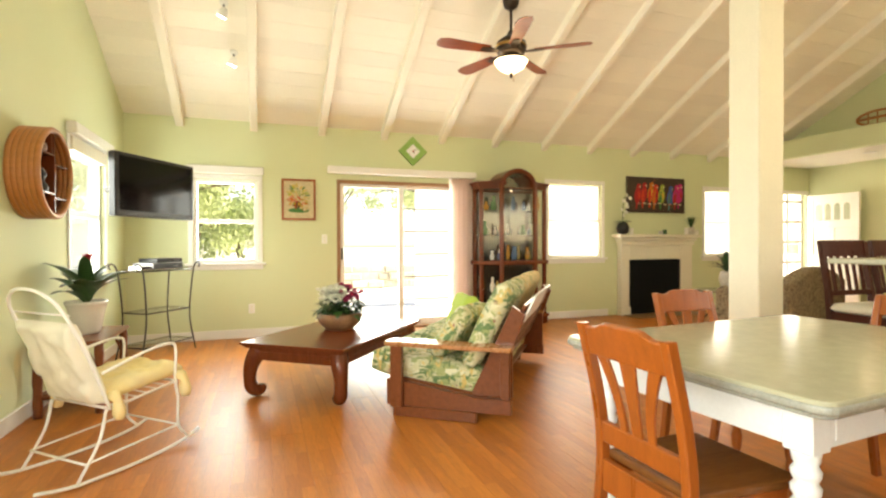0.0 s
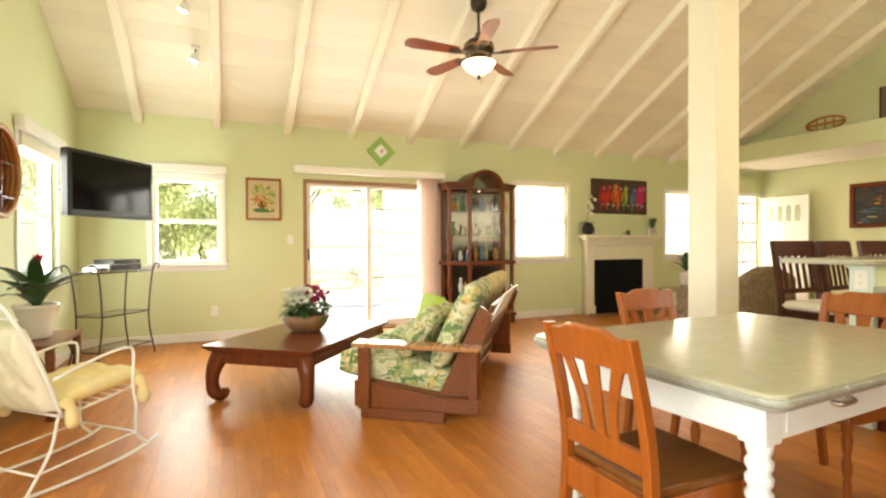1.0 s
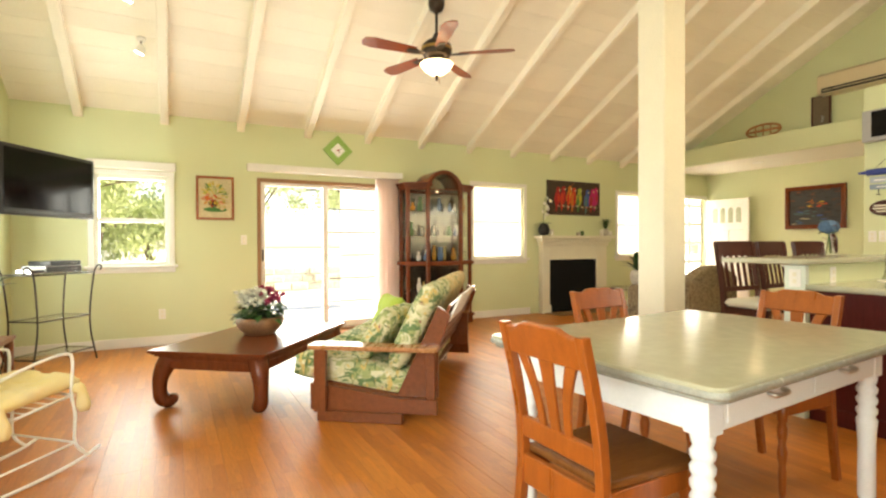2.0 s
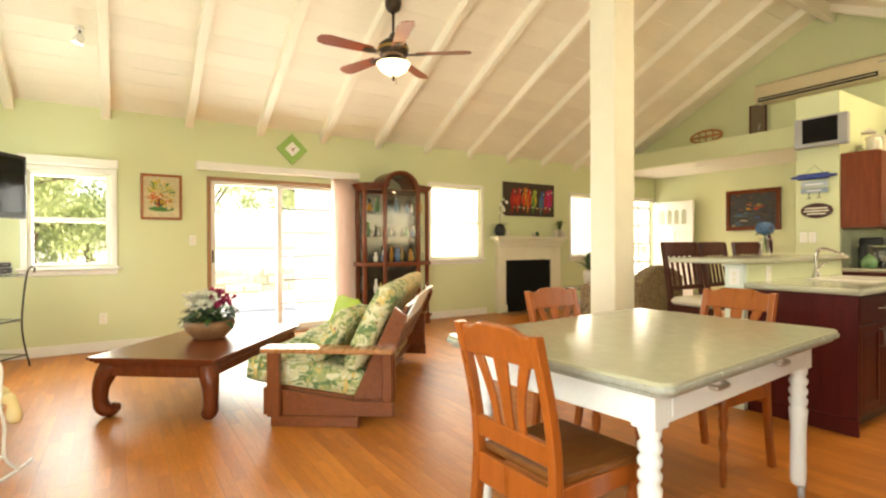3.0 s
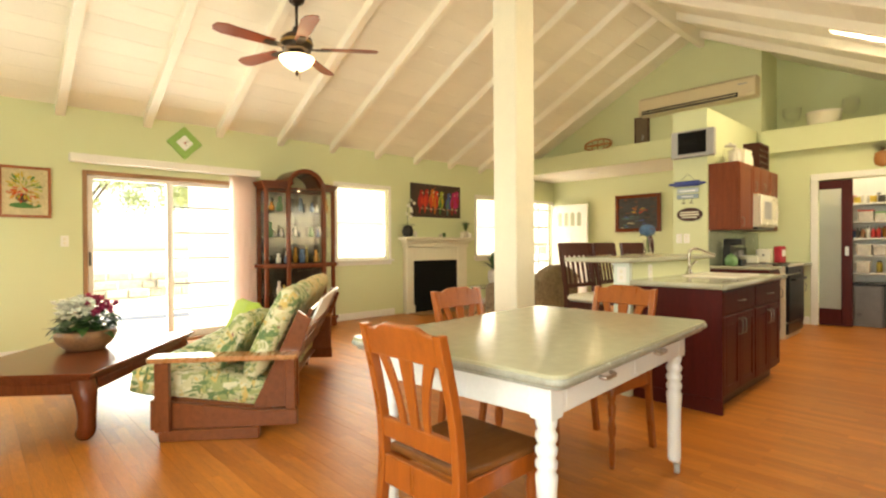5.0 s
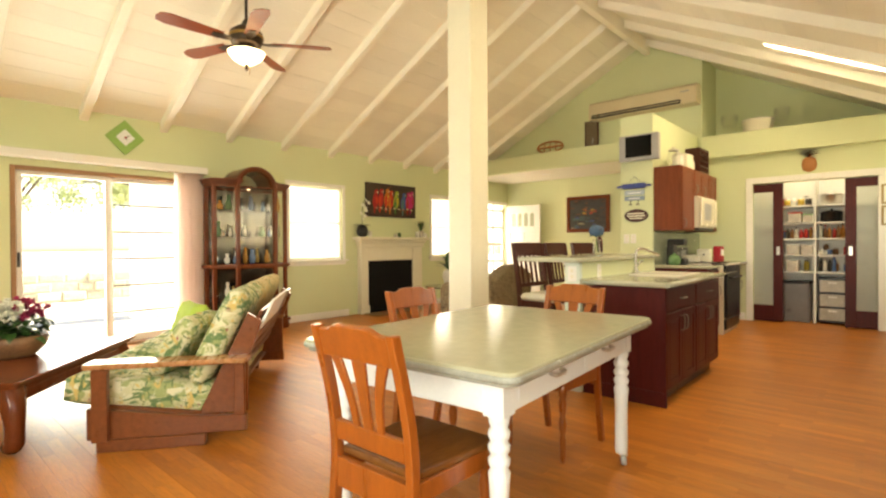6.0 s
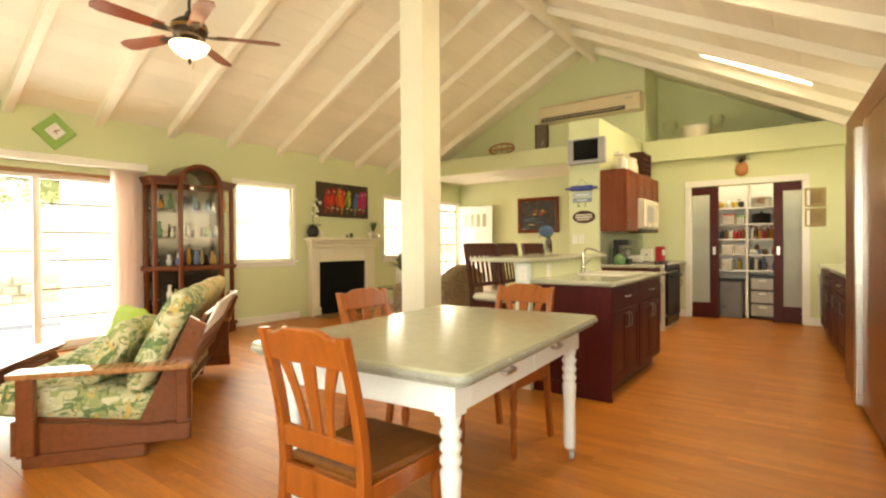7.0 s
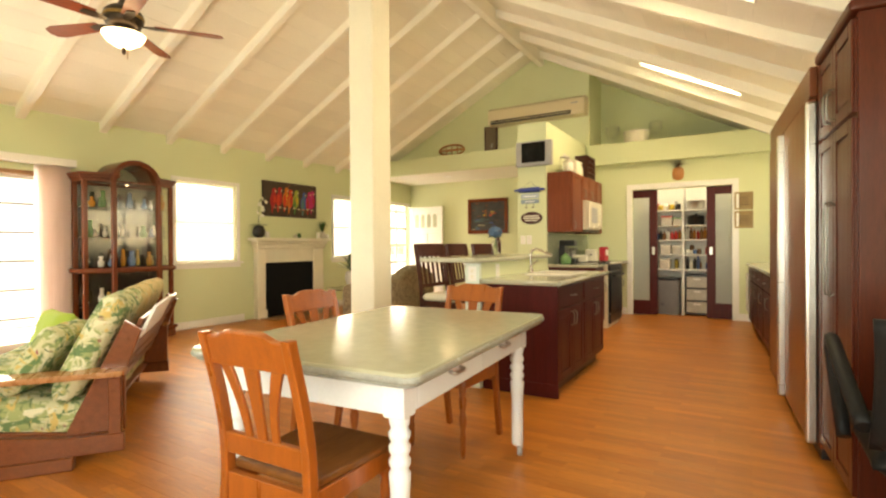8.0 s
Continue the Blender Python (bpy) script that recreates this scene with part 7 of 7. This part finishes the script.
# in this frame x runs back towards the camera and the fronts face -y
tc = thing("tall_cabinet", "tall cherry pantry cabinet with panelled doors", "cabinet", RUN @ pose(-0.43, 0.0, 0))
part("body", box(0.0, 0.68, 0.002, 0.60, 0.09, 2.08, 0.003), M["cherry_tall"], tc)
part("toe_kick", box(0.01, 0.67, 0.05, 0.58, 0, 0.09, 0), M["espresso"], tc)
part("cornice", box(-0.02, 0.70, -0.03, 0.60, 2.08, 2.13, 0.015, 3), M["cherry_tall"], tc)
for k in range(2):
    a = 0.012 + 0.328 * k
    panel_door(tc, a, a + 0.324, 0.11, 1.66, -0.008, "cherry_tall", (a + (0.285 if k == 0 else 0.04), 1.12, 0.40))
    panel_door(tc, a, a + 0.324, 1.68, 2.06, -0.008, "cherry_tall", (a + (0.285 if k == 0 else 0.04), 1.78, 0.14))
rf = thing("refrigerator", "built-in refrigerator with cherry panels and steel edge trims", "refrigerator", RUN @ pose(-1.74, -0.04, 0))
part("body", box(-0.49, 1.30, 0.03, 0.60, 0.06, 2.10, 0.003), M["cherry_up"], rf)
part("toe_grille", box(-0.47, 1.28, 0.04, 0.58, 0.0, 0.06, 0), M["black"], rf)
for a, b, z1_, hx, hw, out_ in ((-0.486, 0.285, 1.92, 0.29, 0.07, 0.05), (0.365, 1.258, 1.92, 1.262, 0.036, 0.03)):
    dd = part("door", box(a, b, -0.012, 0.028, 0.08, z1_, 0.003), M["fridge"], rf)
    part("edge_handle", box(hx, hx + hw, -out_, 0.026, 0.08, z1_ - 0.02, 0.014, 3), M["steel"], dd, "full-height brushed steel handle")
part("top_grille", box(-0.486, 1.264, -0.006, 0.028, 1.93, 2.09, 0.003), M["fridge"], rf)
for k in range(5):
    base_unit(RUN @ pose(-2.25 - 0.60 * (k + 1), 0.02, 0), 0.60, 0.58, "dark cherry base cabinet along the window wall", doors=1)
rw = thing("wall_worktop", "grey-green worktop along the window wall", "worktop", RUN)
part("slab", box(-5.29, -2.245, -0.02, 0.60, 0.844, 0.882, 0.012, 2), M["counter"], rw)
part("upstand", box(-5.29, -2.245, 0.585, 0.60, 0.883, 0.99, 0.003), M["counter"], rw)
dk = thing("desk", "grey-topped desk built beside the tall cabinet", "desk", pose(1.55, -0.98, 0))
part("desktop", box(0.0, 0.92, 0.0, 0.56, 0.70, 0.74, 0.006), M["counter"], dk)
part("side_panel", box(0.0, 0.03, 0.02, 0.54, 0, 0.70, 0.003), M["cherry_up"], dk)
part("back_panel", box(0.03, 0.92, 0.0, 0.02, 0.3, 0.70, 0.003), M["cherry_up"], dk)


def office_chair():
    c = thing("office_chair", "black office chair with curved arms at the desk", "office chair", pose(2.165, -0.53, 0) @ Matrix.Diagonal((1.07, 1.07, 1.07, 1)))
    part("seat", cushion(-0.23, 0.23, -0.23, 0.23, 0.43, 0.52, 0.4), M["chairblack"], c)
    part("backrest", turn(cushion(-0.18, 0.18, -0.24, 0.24, -0.03, 0.03, 0.4), pose(-0.26, 0, 0.70, 0, -100)), M["chairblack"], c)
    for sy in (-1, 1):
        part("armrest", tube(bend([(-0.24, sy * 0.25, 0.58), (-0.05, sy * 0.27, 0.69), (0.17, sy * 0.27, 0.75), (0.21, sy * 0.26, 0.66), (0.08, sy * 0.25, 0.45)], 5), 0.022), M["chairblack"], c)
    part("gas_lift", lathe([(0.03, 0.1), (0.03, 0.25), (0.02, 0.25), (0.02, 0.43)], 14), M["chairblack"], c)
    for k in range(5):
        a = radians(72 * k + 12)
        lg = part("leg", tube([(0.02 * math.cos(a), 0.02 * math.sin(a), 0.12), (0.28 * math.cos(a), 0.28 * math.sin(a), 0.075)], [0.028, 0.018]), M["chairblack"], c)
        part("castor", turn(lathe([(0.02, -0.02), (0.028, -0.015), (0.028, 0.015), (0.02, 0.02)], 12), pose(0.29 * math.cos(a), 0.29 * math.sin(a), 0.028, 90)), M["chairblack"], lg)


office_chair()

# ---- seating beyond the post ----
s2 = thing("patterned_sofa", "small curved-back sofa in brown patterned fabric", "sofa", pose(6.45, 4.42, 0, 0, 0, 12))
out = [(-0.80, 0.12), (0.80, 0.12), (0.80, 0.66)] + [(0.80 - 0.16 * i, 0.68 + 0.17 * math.sin(math.pi * min(1, 1.1 * i / 10))) for i in range(11)]
part("back", slab(out, -0.10, 0.10, 0.05, 3, axis="y"), M["weave"], s2)
part("seat", cushion(-0.62, 0.62, 0.12, 0.74, 0.26, 0.46, 0.35), M["weave"], s2)
part("base", box(-0.78, 0.78, 0.10, 0.72, 0.10, 0.27, 0.02, 2), M["weave"], s2)
for sx in (-1, 1):
    part("arm", slab(rounded(0.10, 0.74, 0.12, 0.60, 0.08), sx * 0.80 - (0.16 if sx > 0 else 0), sx * 0.80 + (0 if sx > 0 else 0.16), 0.03, 2, axis="x"), M["weave"], s2)
    for y in (0.0, 0.66):
        part("foot", lathe([(0.02, 0), (0.03, 0.12)], 10, (sx * 0.7, y, 0)), M["espresso"], s2)
gt = thing("glass_table", "round glass side table on an iron frame", "side table", pose(6.02, 5.35, 0))
part("glass_top", lathe([(0.30, 0.50), (0.305, 0.506), (0.30, 0.512)], 32), M["glass"], gt)
part("rim", tube([(0.285 * math.cos(a), 0.285 * math.sin(a), 0.49) for a in [2 * math.pi * i / 28 for i in range(28)]], 0.009, 6, closed=True), M["iron"], gt)
for k in range(3):
    a = radians(120 * k + 20)
    part("leg", tube(bend([(0.27 * math.cos(a), 0.27 * math.sin(a), 0.49), (0.12 * math.cos(a), 0.12 * math.sin(a), 0.25), (0.27 * math.cos(a), 0.27 * math.sin(a), 0.0)], 5), 0.009, 6), M["iron"], gt)
vs = thing("vase_plant", "leafy green plant in a speckled vase on the glass table", "potted plant", pose(6.14, 5.32, 0.512))
part("vase", lathe([(0.07, 0), (0.09, 0.03), (0.12, 0.14), (0.10, 0.23), (0.085, 0.25), (0.075, 0.24)], 22), M["vase"], vs)
rg = random.Random(40)
for k in range(26):
    part("leaf", turn(leaf_blade(rg.uniform(0.22, 0.34), 0.07, (rg.uniform(0.3, 0.8), -0.55), 6), pose(0, 0, 0.22, 0, rg.uniform(-65, -25), k * 137.5)), M["green"], vs)
dlt = thing("recessed_light", "small recessed ceiling light in the entry", "ceiling light", pose(8.95, 5.2, 2.555))
part("trim_ring", lathe([(0.06, -0.004), (0.085, -0.006), (0.085, 0.002)], 20), M["white"], dlt)
part("lens", lathe([(0.058, -0.003), (0.058, 0.001)], 20), M["spotglow"], dlt)

# a towel over a rail on the window-wall cabinets
tw = thing("dish_towel", "pale grey dish towel hung over a cabinet rail", "towel", RUN @ pose(-4.42, -0.035, 0))
part("rail", tube(bend([(-0.22, 0.03, 0.765), (-0.21, -0.012, 0.765), (0.21, -0.012, 0.765), (0.22, 0.03, 0.765)], 4), 0.007), M["pewter"], tw)
fold = [(-0.15 + 0.30 * i / 24, -0.030 - 0.009 * math.sin(i * 1.1)) for i in range(25)]
part("cloth", slab(fold + [(x, y + 0.006) for x, y in reversed(fold)], 0.32, 0.778), mat("grey_towel_cloth", (0.55, 0.53, 0.48), 0.9, vary=0.2, scale=14, grain=200, bump=0.4), tw)

# ---- the garden ----
lw = thing("white_siding_wall", "white clapboard wall across the lanai", "wall", pose(0, 9.2, 0), "", "structure")
for k in range(14):
    part("board", turn(box(2.75, 11.5, -0.012, 0.012, 0, 0.21, 0.002), pose(0, 0, 0.2 * k, 4)), M["white"], lw)
sw = thing("stone_wall", "low stone garden wall beyond the lanai", "wall", pose(0, 13.4, -0.2))
part("core", box(-9.0, 9.0, -0.17, 0.17, 0, 0.79, 0.01), M["stone"], sw)
rg = random.Random(6)
for r_ in range(4):
    x_ = -9.0
    while x_ < 9.0:
        w_ = rg.uniform(0.25, 0.55)
        o = part("stone", turn(box(0.003, w_ - 0.003, -0.2, 0.2, 0.002, 0.20, 0.03, 1), pose(x_, rg.uniform(-0.03, 0.03), 0.20 * r_)), M["stone"], sw)
        x_ += w_


def tree(x, y, h, spread, seed, clumps=34):
    t = thing("garden_tree", "leafy green garden tree with spreading limbs", "tree", pose(x, y, -0.22), "garden trees")
    rt = random.Random(seed)
    part("trunk", tube(bend([(0, 0, -0.1), (0.08, 0.03, h * 0.2), (-0.06, 0.06, h * 0.4), (0.1, 0.0, h * 0.62)], 5), [0.2 * (1 - 0.045 * i) for i in range(16)], 10), M["bark"], t)
    for i in range(7):
        a = i * 0.9 + rt.uniform(-0.3, 0.3)
        end = (spread * 0.7 * math.cos(a), spread * 0.7 * math.sin(a), h * rt.uniform(0.55, 0.95))
        part("limb", tube(bend([(0.0, 0.03, h * rt.uniform(0.3, 0.55)), (end[0] * 0.45, end[1] * 0.45, h * 0.62), end], 4), [0.09, 0.08, 0.075, 0.07, 0.06, 0.05, 0.04, 0.03, 0.02], 7), M["bark"], t)
    verts, faces = [], []
    for i in range(clumps):
        u = Vector((rt.gauss(0, 1), rt.gauss(0, 1), rt.gauss(0, 0.7)))
        c = Vector((u.x * spread * 0.42, u.y * spread * 0.42, h * 0.72 + u.z * h * 0.2))
        for j in range(190):
            v = c + Vector((rt.gauss(0, 0.34), rt.gauss(0, 0.34), rt.gauss(0, 0.25)))
            q = Euler((rt.uniform(0, 6), rt.uniform(0, 6), rt.uniform(0, 6))).to_matrix()
            s = rt.uniform(0.06, 0.14)
            n = len(verts)
            verts += [v + q @ Vector(p) * s for p in ((-1, 0, 0), (0, -0.45, 0.1), (1, 0, 0), (0, 0.45, 0.1))]
            faces.append((n, n + 1, n + 2, n + 3))
    m = bpy.data.meshes.new("crown")
    m.from_pydata(verts, [], faces)
    m.materials.append(M["leaf"])
    o = new("crown", m)
    o.parent = t
    tagged(o, kind="stuff")


for i, (x_, y_, h_, s_) in enumerate(((-2.6, 17.5, 5.0, 2.4), (8.6, 25.0, 7.0, 3.0), (1.9, 22.0, 7.5, 3.6), (6.5, 20.0, 6.0, 3.0), (-6.0, 16.0, 5.0, 2.5), (-8.5, 11.0, 4.6, 2.4), (-5.2, 8.8, 4.4, 2.0), (-10.0, 20.0, 6.0, 3.0), (-4.0, 24.0, 6.5, 3.2), (0.6, 31.0, 8.0, 4.4), (5.0, 36.0, 9.0, 4.6), (10.0, 33.0, 8.0, 4.4), (-2.3, 20.5, 3.4, 2.2), (-0.9, 23.0, 3.6, 2.4))):
    tree(x_, y_, h_, s_, 50 + i)
nh = thing("neighbour_house", "pale-roofed neighbouring house beyond the garden", "house", pose(-4.2, 27.0, -0.2))
part("wall", box(-4, 3, 0, 6, 0, 2.4, 0.02), M["white"], nh)
part("roof", slab([(-4.6, 2.3), (3.6, 2.3), (-0.5, 4.2)], -0.6, 6.6, axis="y"), M["roofing"], nh)

# ---- floor boards ----
fl = built("floor", box(XW, XF, YS, YN, -0.02, -0.004, 0), M["sub"], "honey-coloured oak laminate floor", "floor")
rng = random.Random(4)
far = bmesh.new()
W = 0.1905
x = XW
boards = {}
count = 0
while x < XF - 0.01:
    w = min(W, XF - x)
    y = YS - rng.uniform(0, 1.2)
    while y < YN:
        a, b = max(y, YS), min(y + 1.29, YN)
        y += 1.29
        if b - a < 0.03:
            continue
        if -1.2 < x < 4.9 and a > -0.5 and b < 6.3 and abs(b - a - 1.29) < 1e-3 and w > 0.19 and count < 230:
            if "m" not in boards:
                boards["m"] = mesh_of("floor_board", bx(bmesh.new(), 0.0003, W - 0.0003, 0.0003, 1.2897, -0.004, 0.004, 0.0007), M["floor"])
            o = new("floor_board", boards["m"])
            o.parent = fl
            o.location = (x, a, -0.004)
            count += 1
        else:
            bx(far, x + 0.0003, x + w - 0.0003, a + 0.0003, b - 0.0003, -0.008, 0.0)
    x += W
tagged(part("floor_boards", far, M["floor"], fl), kind="stuff")
